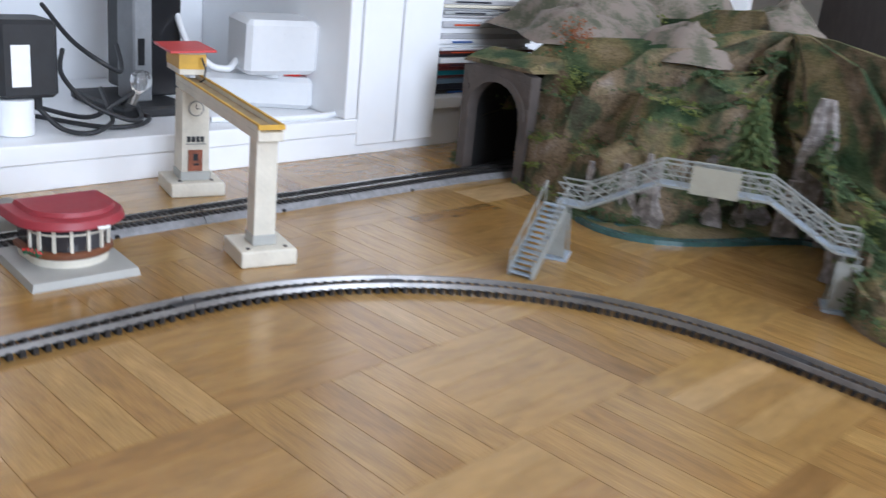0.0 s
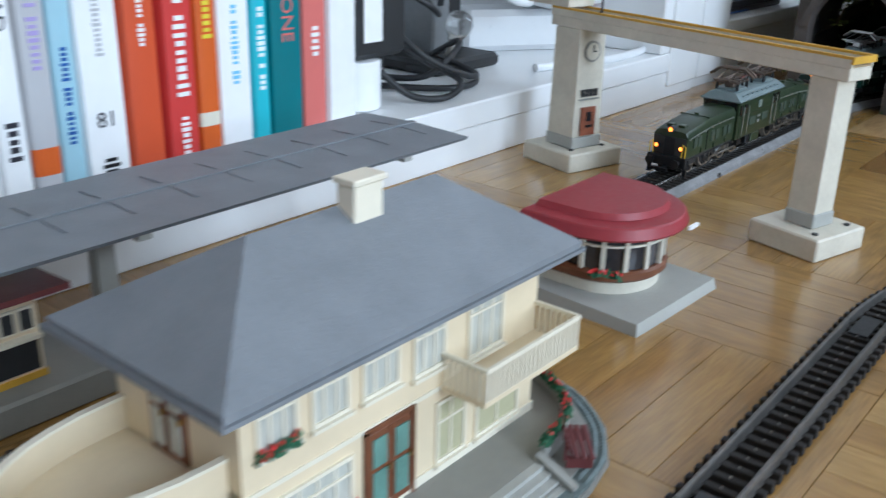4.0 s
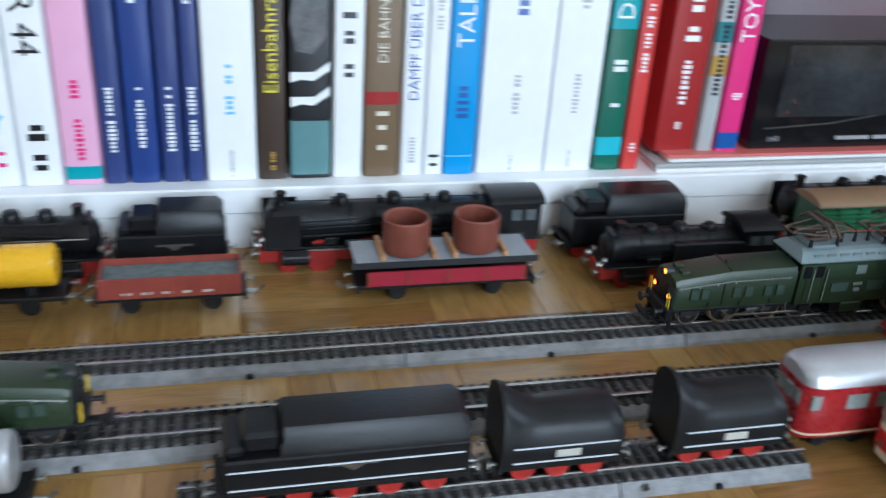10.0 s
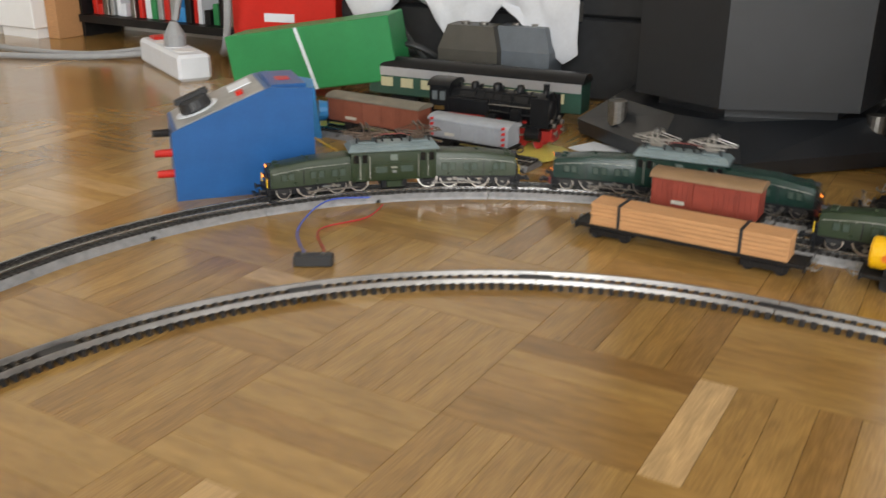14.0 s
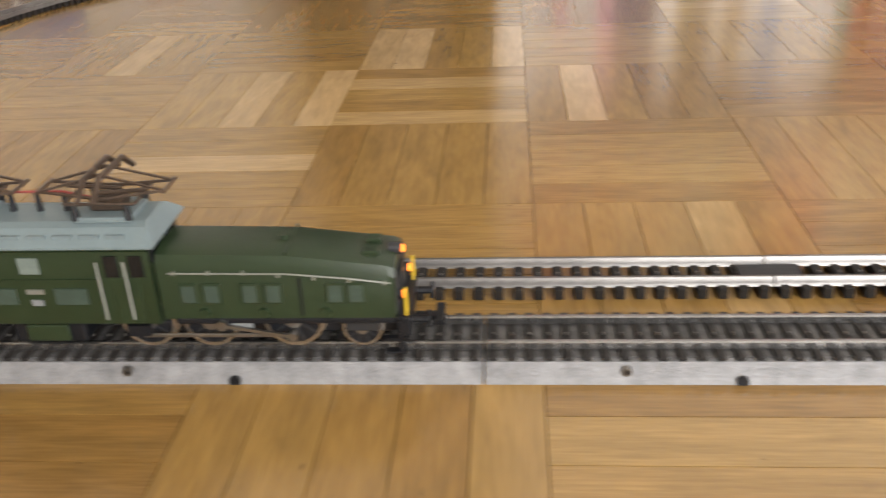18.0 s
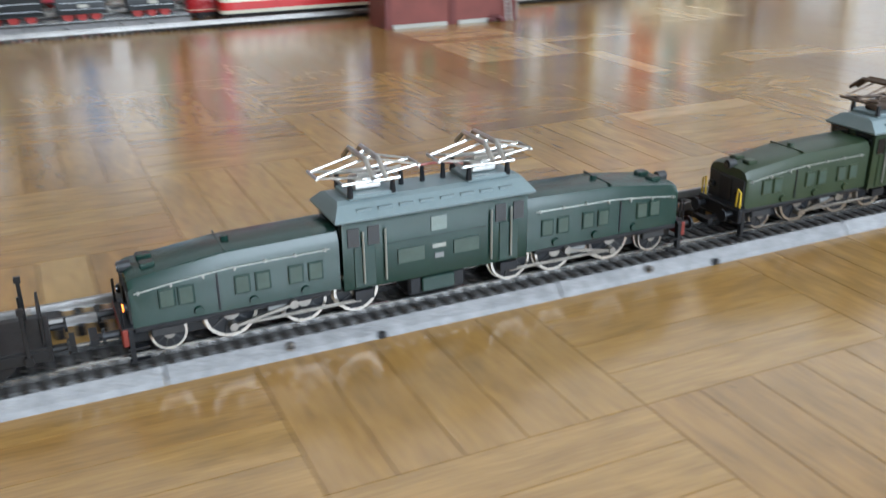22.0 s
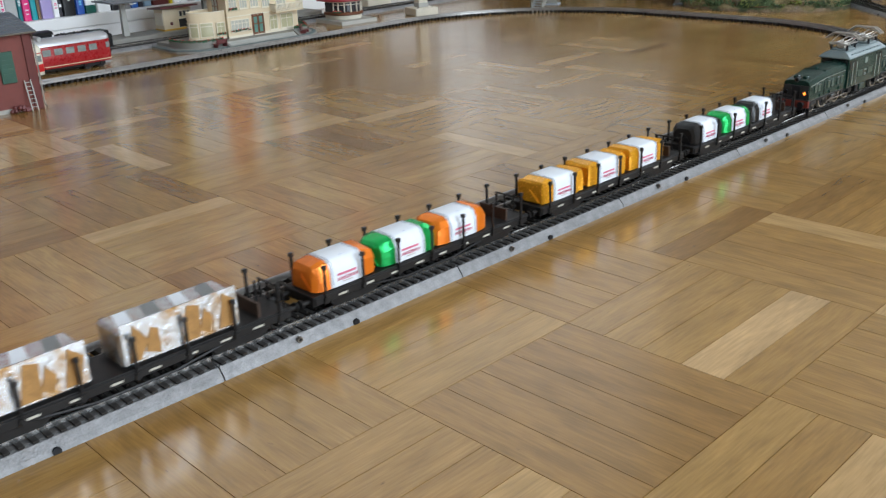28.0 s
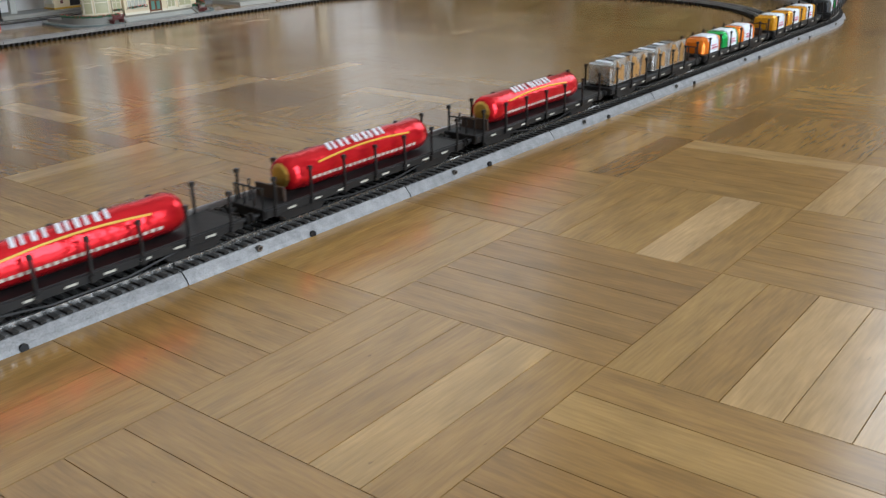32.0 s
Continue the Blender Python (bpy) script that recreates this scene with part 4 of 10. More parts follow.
        if k % 3 == 0:
            part("print_line", Geo().box(1.40, 1.40 + rng.uniform(.03, .09), 1.2062, 1.2068, z + h * .35, z + h * .65), col(rng.choice(["charcoal", "cobalt", "orange"])), m)
        z += h


shelf_things()
# ---- the station, its platforms, the signal tower and the gantry ----
M_CREAM = mat("cream_plastic", (.74, .62, .43), .55, vary=.06, scale=40, bump=.12, bscale=600)
M_STONE = mat("grey_base_plastic", (.27, .265, .24), .65, vary=.10, scale=35, bump=.3, bscale=700)
M_STONEL = mat("pale_grey_plastic", (.40, .40, .37), .65, vary=.08, scale=35, bump=.3, bscale=700)
M_SLATE = mat("grey_roof_plastic", (.20, .215, .235), .6, vary=.12, scale=50, bump=.5, bscale=900)
M_MAROON = mat("maroon_plastic", (.14, .035, .035), .5, vary=.2, scale=80, bump=.2)
M_BROWN = mat("brown_plastic", (.16, .055, .022), .5, vary=.2, scale=80)
M_COBBLE = mat("cobble_plastic", (.13, .165, .165), .55, vary=.35, scale=220, bump=.6, bscale=500)
M_HEDGE = mat("hedge_green", (.02, .10, .045), .75, vary=.5, scale=260, bump=.9, bscale=700)
M_FLOWER = mat("flower_red", (.62, .03, .03), .6, vary=.3, scale=400)
M_CURTAIN = mat("curtain_pane", (.50, .47, .30), .2, vary=.1, scale=60)
M_CURTAIN2 = mat("pale_curtain_pane", (.52, .52, .46), .15, vary=.25, scale=140, stretch=(6, 1, 1))
M_DOORPANE = mat("door_pane_green", (.13, .26, .22), .1, vary=.2, scale=100)
M_ROOFRED = mat("red_roof_plastic", (.30, .030, .040), .45, vary=.1, scale=40, bump=.15)
M_OLDCREAM = mat("aged_cream", (.66, .62, .52), .6, vary=.12, scale=45, bump=.25, bscale=500)
M_YELLOWP = mat("yellow_trim", (.62, .36, .04), .5, vary=.15, scale=60)


def hull(pts, grow):
    """Polygon moved outwards by grow (for small angles)."""
    n, out = len(pts), []
    area = sum(pts[i][0] * pts[(i + 1) % n][1] - pts[(i + 1) % n][0] * pts[i][1] for i in range(n))
    k = 1 if area > 0 else -1
    for i in range(n):
        a, b, c = Vector(pts[i - 1]), Vector(pts[i]), Vector(pts[(i + 1) % n])
        d = ((b - a).normalized() + (c - b).normalized()).normalized()
        out.append((b.x + d.y * grow * k, b.y - d.x * grow * k))
    return out


def bezier(pts, n=8):
    """A smooth line through the points."""
    out = []
    for i in range(len(pts) - 1):
        p0, p1, p2, p3 = [Vector(pts[min(max(j, 0), len(pts) - 1)]) for j in (i - 1, i, i + 1, i + 2)]
        for s in range(n):
            u = s / n
            out.append(0.5 * (2 * p1 + (p2 - p0) * u + (2 * p0 - 5 * p1 + 4 * p2 - p3) * u * u + (3 * p1 - p0 - 3 * p2 + p3) * u ** 3))
    return out + [Vector(pts[-1])]


def strip_wall(line, half, z0, z1, geo=None):
    """An upright wall along a line of (x, y)."""
    g = geo or Geo()
    loops = []
    for i, p in enumerate(line):
        d = (Vector(line[min(i + 1, len(line) - 1)]) - Vector(line[max(i - 1, 0)])).normalized()
        nx, ny = -d.y * half, d.x * half
        loops.append([(p[0] - nx, p[1] - ny, z0), (p[0] + nx, p[1] + ny, z0), (p[0] + nx, p[1] + ny, z1), (p[0] - nx, p[1] - ny, z1)])
    return g.loft(loops)


def flowers(parent, line, z, n, seed, red=0.35, spread=0.0016, size=0.0016):
    """Clipped hedge: many small leaf tufts along a line, with red blossoms."""
    rng = random.Random(seed)
    leaf, bloom = Geo(), Geo()
    for i in range(n):
        u = rng.random() * (len(line) - 1)
        k = int(u)
        p = Vector(line[k]).lerp(Vector(line[min(k + 1, len(line) - 1)]), u - k)
        c = Vector((p.x + rng.uniform(-spread, spread), p.y + rng.uniform(-spread, spread), z + rng.uniform(-.0006, .0022)))
        g, s = (bloom, size * .62) if rng.random() < red else (leaf, size * rng.uniform(.6, 1.0))
        if g is bloom:
            c.z += .0008
        a = rng.random() * 6.28
        g.add([c + Vector((math.cos(a + q * 2.1) * s, math.sin(a + q * 2.1) * s, -s * .4)) for q in range(3)] + [c + Vector((0, 0, s))], [(0, 1, 2), (0, 1, 3), (1, 2, 3), (2, 0, 3)])
    part("hedge_leaves", leaf, M_HEDGE, parent, "dark green clipped leaves", kind="stuff")
    if bloom.v:
        part("blossoms", bloom, M_FLOWER, parent, "small red blossoms", kind="stuff")


def bench(x, y, z, turn, n=1):
    b = thing("bench", "small maroon slatted garden bench with a sloping back", "bench", at=pose(x, y, z, 0, 0, turn), group="maroon benches")
    for k in range(3):
        part("seat_slat", Geo().box(-.011, .011, -.006 + k * .0028, -.0037 + k * .0028, .0045, .0055, .0003), M_MAROON, b)
    for k in range(3):
        part("back_slat", Geo().box(-.011, .011, .0028 + k * .0007, .0036 + k * .0007, .0062 + k * .0022, .0080 + k * .0022, .0002), M_MAROON, b)
    for s in (-1, 1):
        part("leg", Geo().box(s * .009 - .0006, s * .009 + .0006, -.0055, .004, 0, .0045), M_MAROON, b)
        part("back_post", Geo().box(s * .009 - .0006, s * .009 + .0006, .0042, .0052, .003, .0125), M_MAROON, b)
    return b


def sash(parent, x0, x1, z0, z1, y, nx=2, bar=True, pane=None, box=False, seed=1):
    """A window in a wall facing -y, standing a little proud."""
    f = .0012
    g = Geo()
    for a, b, c, d in ((x0, x1, z0, z0 + f), (x0, x1, z1 - f, z1), (x0, x0 + f, z0 + f, z1 - f), (x1 - f, x1, z0 + f, z1 - f)):
        g.box(a, b, y - .0012, y + .0006, c, d)
    w = part("window", g, M_CREAM2, parent)
    part("pane", Geo().box(x0 + f, x1 - f, y - .0004, y + .0002, z0 + f, z1 - f), pane or M_CURTAIN2, w)
    for i in range(1, nx):
        x = x0 + (x1 - x0) * i / nx
        part("glazing_bar", Geo().box(x - .0004, x + .0004, y - .0009, y - .0003, z0 + f, z1 - f), M_CREAM2, w)
    if bar:
        z = z0 + (z1 - z0) * .66
        part("glazing_bar", Geo().box(x0 + f, x1 - f, y - .0010, y - .0002, z - .0004, z + .0004), M_CREAM2, w)
    part("window_sill", Geo().box(x0 - .0008, x1 + .0008, y - .0024, y, z0 - .0012, z0 - .0001), M_CREAM2, w)
    if box:
        flowers(parent, [(x0, y - .0022), (x1, y - .0022)], z0 + .0002, 60, seed, .3, .0011, .0017)
    return w


M_CREAM2 = mat("ivory_trim", (.78, .72, .58), .5, vary=.05, scale=40)


def station():
    s = thing("station", "cream two-storey model station on a grey terraced base", "station")
    left = [(.3885, 1.0275), (.3860, .985), (.3835, .955), (.386, .932), (.396, .913), (.411, .899), (.428, .891), (.449, .8875)]
    right = [(.603, .8875), (.622, .892), (.641, .906), (.654, .925), (.660, .945), (.661, .97), (.655, 1.0), (.645, 1.0275)]
    rim = left + right
    part("base_plate", Geo().prism(rim, 0, .0022, "z"), M_STONE, s)
    inner = hull(rim, -.012)
    part("cobble_kerb", Geo().prism(hull(rim, -.0012), .0022, .0036, "z"), M_COBBLE, s, "dark cobbled kerb round the base")
    # single cobbles along the kerb
    rng = random.Random(2)
    for edge in (bezier(left[1:], 5), bezier(right[:-1], 5)):
        for i in range(len(edge) - 1):
            a, b = Vector(edge[i]), Vector(edge[i + 1])
            d = (b - a).normalized()
            nrm = Vector((-d.y, d.x))
            m = int((b - a).length / .0034) + 1
            for k in range(m):
                for r in range(2):
                    c = a.lerp(b, (k + .5 * (r % 2) + .25) / m) + nrm * (.003 + .0034 * r)
                    q = rng.uniform(.0011, .0015)
                    part("cobble", Geo().add([(c.x - q, c.y - q, .0036), (c.x + q, c.y - q, .0036), (c.x + q, c.y + q, .0036), (c.x - q, c.y + q, .0036), (c.x, c.y, .0046)], [(0, 1, 4), (1, 2, 4), (2, 3, 4), (3, 0, 4)]), M_COBBLE, s)
    part("lower_walk", Geo().prism(hull(rim, -.0085), .0036, .0044, "z"), M_STONE, s)
    # the raised terrace, its curved walls and the steps
    tl = [(.398, 1.0255), (.3995, .980), (.4005, .947), (.410, .922), (.428, .910), (.459, .908)]
    tr = [(.598, .908), (.622, .914), (.636, .930), (.643, .95), (.643, .98), (.637, 1.0255)]
    part("terrace", Geo().prism([tuple(p) for p in bezier(tl, 4)] + [tuple(p) for p in bezier(tr, 4)], .0044, .0092, "z"), M_STONE, s)
    for line, seed in ((tl[1:], 3), (tr[:-1], 4)):
        fine = [tuple(p) for p in bezier(line, 6)]
        part("hedge_wall", strip_wall(fine, .0011, .0092, .0138), M_STONE, s)
        flowers(s, fine, .0138, 620, seed, .13, .0014, .0016)
    for k in range(4):
        part("step", Geo().box(.463, .594, .8935 + k * .0036, .9085, .0044 - .0022 + k * .0017, .0044 - .0004 + k * .0017), M_STONEL, s)
    for x in (.4605, .5965):
        part("stair_cheek", Geo().prism([(.8905, .0022), (.909, .0022), (.909, .0115), (.8905, .0050)], x - .0018, x + .0018), M_STONE, s)
    # the house
    z0, fl, top, yf, yb = .0092, .041, .0745, .933, .998
    house = part("wall", Geo().box(.4835, .622, yf, yb, z0, top), M_CREAM, s, "cream rendered wall")
    part("plinth_course", Geo().box(.4835, .6228, yf - .0008, yb, z0, z0 + .0035), M_CREAM2, s)
    part("string_course", Geo().box(.4835, .6226, yf - .0006, yb, fl - .001, fl + .0005), M_CREAM2, s)
    # round bay with its terrace
    bay = [(.4838, .9405)] + [(.4785 + .0475 * math.cos(a) * 1.0, .968 + .0275 * math.sin(a)) for a in [radians(-90 - 12 * k) for k in range(16)]] + [(.4838, .9955)]
    part("bay_wall", Geo().prism(bay, z0, fl - .002, "z"), M_CREAM, s, "rounded cream bay", smooth=40)
    part("bay_floor", Geo().prism(hull(bay, .0006), fl - .002, fl, "z"), M_CREAM, s)
    line = bay[:-1] + [bay[-1]]
    part("parapet", strip_wall(line, .0009, fl, .0505), M_CREAM, s, smooth=40)
    part("parapet_cap", strip_wall(line, .0013, .0505, .0515), M_CREAM2, s, smooth=40)
    part("bay_plinth", Geo().prism(hull(bay, .0012), z0, z0 + .0035, "z"), M_CREAM2, s, smooth=40)
    # curved windows of the bay
    for a0, a1 in ((-112, -140), (-146, -172), (-178, -204), (-210, -240)):
        pts = [(.4785 + .0479 * math.cos(radians(a0 + (a1 - a0) * k / 4)), .968 + .0279 * math.sin(radians(a0 + (a1 - a0) * k / 4))) for k in range(5)]
        w = part("window", strip_wall(pts, .0004, z0 + .006, fl - .006), M_CURTAIN, s, smooth=60)
        for z in (z0 + .0055, fl - .0060, z0 + .021):
            part("glazing_bar", strip_wall(pts, .0009, z, z + .0009), M_CREAM2, w, smooth=60)
        for p in (pts[0], pts[-1]):
            part("window_post", Geo().cyl((p[0], p[1], z0 + .005), (p[0], p[1], fl - .005), .0009, n=6), M_CREAM2, w)
    # front windows and doors
    sash(s, .4885, .5245, z0 + .0095, fl - .005, yf, 5, True, box=True, seed=11)
    sash(s, .4655, .4815, z0 + .0075, fl - .006, .9395, 2, True, M_CURTAIN, True, 12)
    sash(s, .4885, .5035, fl + .010, top - .006, yf, 3, True, box=True, seed=13)
    sash(s, .5085, .5235, fl + .010, top - .006, yf, 3)
    sash(s, .5290, .5455, fl + .010, top - .006, yf, 3)
    sash(s, .5520, .5680, fl + .008, top - .006, yf, 3)
    sash(s, .5800, .6000, fl + .004, top - .006, yf, 3)
    sash(s, .5640, .5800, z0 + .004, fl - .005, yf, 2, True, M_CURTAIN)
    sash(s, .5860, .6120, z0 + .004, fl - .005, yf, 2, True, M_CURTAIN)

    def leaf(x0, x1, z, h, y, face):
        d = part("door", Geo().box(x0, x1, -.0011, .0004, 0, h, .0003), M_BROWN, s, "brown double door leaf")
        d.matrix_basis = Matrix.Translation((0, y, z)) if face == "y" else Matrix.Translation((y, 0, z)) @ Matrix.Rotation(radians(-90), 4, "Z")
        for a, b in ((.10, .52), (.58, .92)):
            part("pane", Geo().box(x0 + .0018, x1 - .0018, -.0016, -.0010, h * a if b > .55 else h * a, h * b), M_DOORPANE if face == "y" else M_CURTAIN2, d)
        part("handle", Geo().box(x1 - .0016, x1 - .0009, -.0024, -.0010, h * .48, h * .54), M_BRASS, d)
    leaf(.531, .5410, z0 + .0012, .0285, yf, "y")
    leaf(.5412, .5512, z0 + .0012, .0285, yf, "y")
    part("door_frame", Geo().box(.5295, .5308, yf - .0016, yf, z0, z0 + .031).box(.5514, .5527, yf - .0016, yf, z0, z0 + .031).box(.5295, .5527, yf - .0016, yf, z0 + .0302, z0 + .0316), M_BROWN, s)
    leaf(-.978, -.9685, fl + .0005, .027, .4835, "x")
    leaf(-.9683, -.9588, fl + .0005, .027, .4835, "x")
    # balcony with slats
    part("balcony_floor", Geo().box(.566, .622, .9115, yf, fl - .001, fl + .0008), M_CREAM, s)
    bal = part("balustrade", Geo().box(.566, .622, .9112, .9126, fl + .0108, fl + .0122).box(.566, .5674, .9126, yf, fl + .0108, fl + .0122).box(.6206, .622, .9126, yf, fl + .0108, fl + .0122), M_CREAM2, s)
    for k in range(22):
        x = .5666 + k * .00255
        part("slat", Geo().box(x, x + .0013, .9114, .9122, fl + .0008, fl + .0108), M_CREAM2, bal)
    for k in range(7):
        y = .9140 + k * .0027
        for x in (.5662, .6212):
            part("slat", Geo().box(x, x + .0008, y, y + .0013, fl + .0008, fl + .0108), M_CREAM2, bal)
    # hip roof
    ex0, ex1, ey0, ey1, e = .4705, .6310, .9195, 1.0115, .0735
    rx0, rx1, ry, rz = .5120, .5960, .9655, .0985
    part("roof", Geo().add([(ex0, ey0, e), (ex1, ey0, e), (ex1, ey1, e), (ex0, ey1, e), (ex0, ey0, e + .0022), (ex1, ey0, e + .0022), (ex1, ey1, e + .0022), (ex0, ey1, e + .0022), (rx0, ry, rz), (rx1, ry, rz)],
                       [(3, 2, 1, 0), (0, 1, 5, 4), (1, 2, 6, 5), (2, 3, 7, 6), (3, 0, 4, 7), (4, 5, 9, 8), (5, 6, 9), (6, 7, 8, 9), (7, 4, 8)]), M_SLATE, s, "grey hipped roof")
    part("roof_edge", Geo().box(ex0 - .0012, ex1 + .0012, ey0 - .0012, ey1 + .0012, e - .0014, e - .0001), M_SLATE, s)
    ch = part("chimney", Geo().box(.5485, .5615, .957, .966, .090, .1055, .0005), M_CREAM2, s, "white chimney")
    part("chimney_cap", Geo().box(.5475, .5625, .956, .967, .1055, .1075, .0004), M_CREAM2, ch)
    s.matrix_basis = Matrix.Translation((0, 1.010, 0)) @ Matrix.Diagonal((1, .89, 1.07, 1)) @ Matrix.Translation((0, -1.012, 0))


station()
bench(.447, .9082, .0049, 188)
bench(.6145, .9140, .0049, 40)


def platform():
    p = thing("platform", "grey model railway platform with a long canopy", "platform")
    part("slab", Geo().box(.352, .785, 1.0835, 1.142, 0, .0135, .0014), M_STONE, p)
    for x in (.39, .545, .70):
        part("canopy_post", Geo().loft([[(x + a * .0052, 1.109 + b * .0042, .0137) for a, b in ((-1, -1), (1, -1), (1, 1), (-1, 1))], [(x + a * .0036, 1.109 + b * .0032, .0705) for a, b in ((-1, -1), (1, -1), (1, 1), (-1, 1))]]), M_STONEL, p)
        part("canopy_arm", Geo().box(x - .003, x + .003, 1.074, 1.144, .0665, .0700), M_STONEL, p)
    prof = [(1.0715, .0700), (1.147, .0700), (1.1485, .0720), (1.111, .0733), (1.108, .0733), (1.0700, .0720)]
    roof = part("canopy", Geo().prism(prof, .357, .7445), M_SLATE, p, "long grey canopy roof")
    for k in range(13):
        x = .37 + k * .030
        part("roof_seam", Geo().prism([(1.0880, .0727), (1.108, .0733), (1.111, .0733), (1.1300, .0727), (1.1300, .0731), (1.111, .0738), (1.108, .0738), (1.0880, .0731)], x - .0004, x + .0004), M_SLATE, roof)
    part("ridge_strip", Geo().box(.357, .7445, 1.1076, 1.1114, .0734, .0741), M_SLATE, roof)
    k = thing("kiosk", "small cream platform kiosk with a sloping maroon roof", "kiosk", at=Matrix.Translation((.018, -.002, .0137)))
    part("wall", Geo().box(.437, .490, 1.098, 1.128, 0, .036), M_CREAM, k)
    part("base_strip", Geo().box(.4362, .4908, 1.0972, 1.1288, 0, .0028), M_YELLOWP, k)
    # no hollow here: a dark plate on the wall paints the shade below the counter
    part("recess_shade", Geo().box(.466, .4885, 1.0975, 1.0985, .004, .0185), M_DARK, k)
    part("counter", Geo().box(.465, .4895, 1.0945, 1.098, .0180, .0195), M_CREAM2, k)
    for i in range(3):
        x = .4665 + i * .0075
        w = part("window", Geo().box(x, x + .0065, 1.0968, 1.0982, .0215, .0315), M_CREAM2, k)
        part("pane", Geo().box(x + .001, x + .0055, 1.0963, 1.0970, .0225, .0305), M_DARK, w)
    part("notice", Geo().box(.449, .4535, 1.0972, 1.0981, .009, .014), M_MAROON, k)
    part("wall", Geo().box(.4360, .4372, 1.10, 1.126, .009, .030), M_CREAM2, k)
    part("roof", Geo().prism([(1.086, .0385), (1.134, .0355), (1.134, .0380), (1.086, .0410)], .428, .499), M_MAROON, k, "sloping maroon roof")
    sl = thing("yard_slab", "flat pale grey paved yard slab", "slab")
    part("slab", Geo().prism([(.088, 1.088), (.338, 1.088), (.346, 1.10), (.336, 1.152), (.315, 1.168), (.262, 1.172), (.150, 1.166), (.088, 1.150)], 0, .0042, "z"), M_STONEL, sl)
    h = thing("waiting_hut", "cream hut with a rounded flat brown roof", "hut", at=Matrix.Translation((0, 0, .0043)))
    part("wall", Geo().prism(rrect(.040, .034, .008, 4, .1455, 1.118), 0, .034, "z"), M_CREAM, h, smooth=40)
    part("side_wing", Geo().box(.166, .182, 1.112, 1.126, 0, .018, .001), M_CREAM, h)
    part("door", Geo().box(.149, .161, 1.1002, 1.1012, .001, .027), M_BROWN, h)
    part("window", Geo().box(.129, .144, 1.1004, 1.1014, .012, .027), M_CURTAIN2, h)
    part("base_course", Geo().prism(rrect(.042, .036, .008, 4, .1455, 1.118), 0, .004, "z"), M_CREAM2, h)
    part("roof", Geo().loft([[(x, y, z) for x, y in rrect(.058 * q, .050 * q, .013, 5, .152, 1.116)] for q, z in ((.97, .0345), (1, .0357), (1, .0372), (.9, .0388))]), M_MAROON, h, "flat brown roof with rounded corners", smooth=30)
    lamp = thing("yard_lamp", "grey model lamp post with a round head", "lamp post", at=Matrix.Translation((.207, 1.134, .0043)))
    part("foot", Geo().cyl((0, 0, 0), (0, 0, .004), .0034, .002, 10), M_STONE, lamp)
    part("pole", Geo().cyl((0, 0, .003), (.0005, 0, .041), .0013, .0009, 8), M_STONE, lamp)
    part("head", Geo().cyl((-.0014, -.0014, .0455), (.0014, .0014, .0455), .0056, .0056, 14), M_STONE, lamp)
    part("head_ring", Geo().cyl((-.0013, -.0013, .0395), (.0013, .0013, .0395), .0012, .0012, 8), M_STONEL, lamp)
    bench(.254, 1.124, .0043, 8)
    bench(.315, 1.129, .0043, 8)


platform()


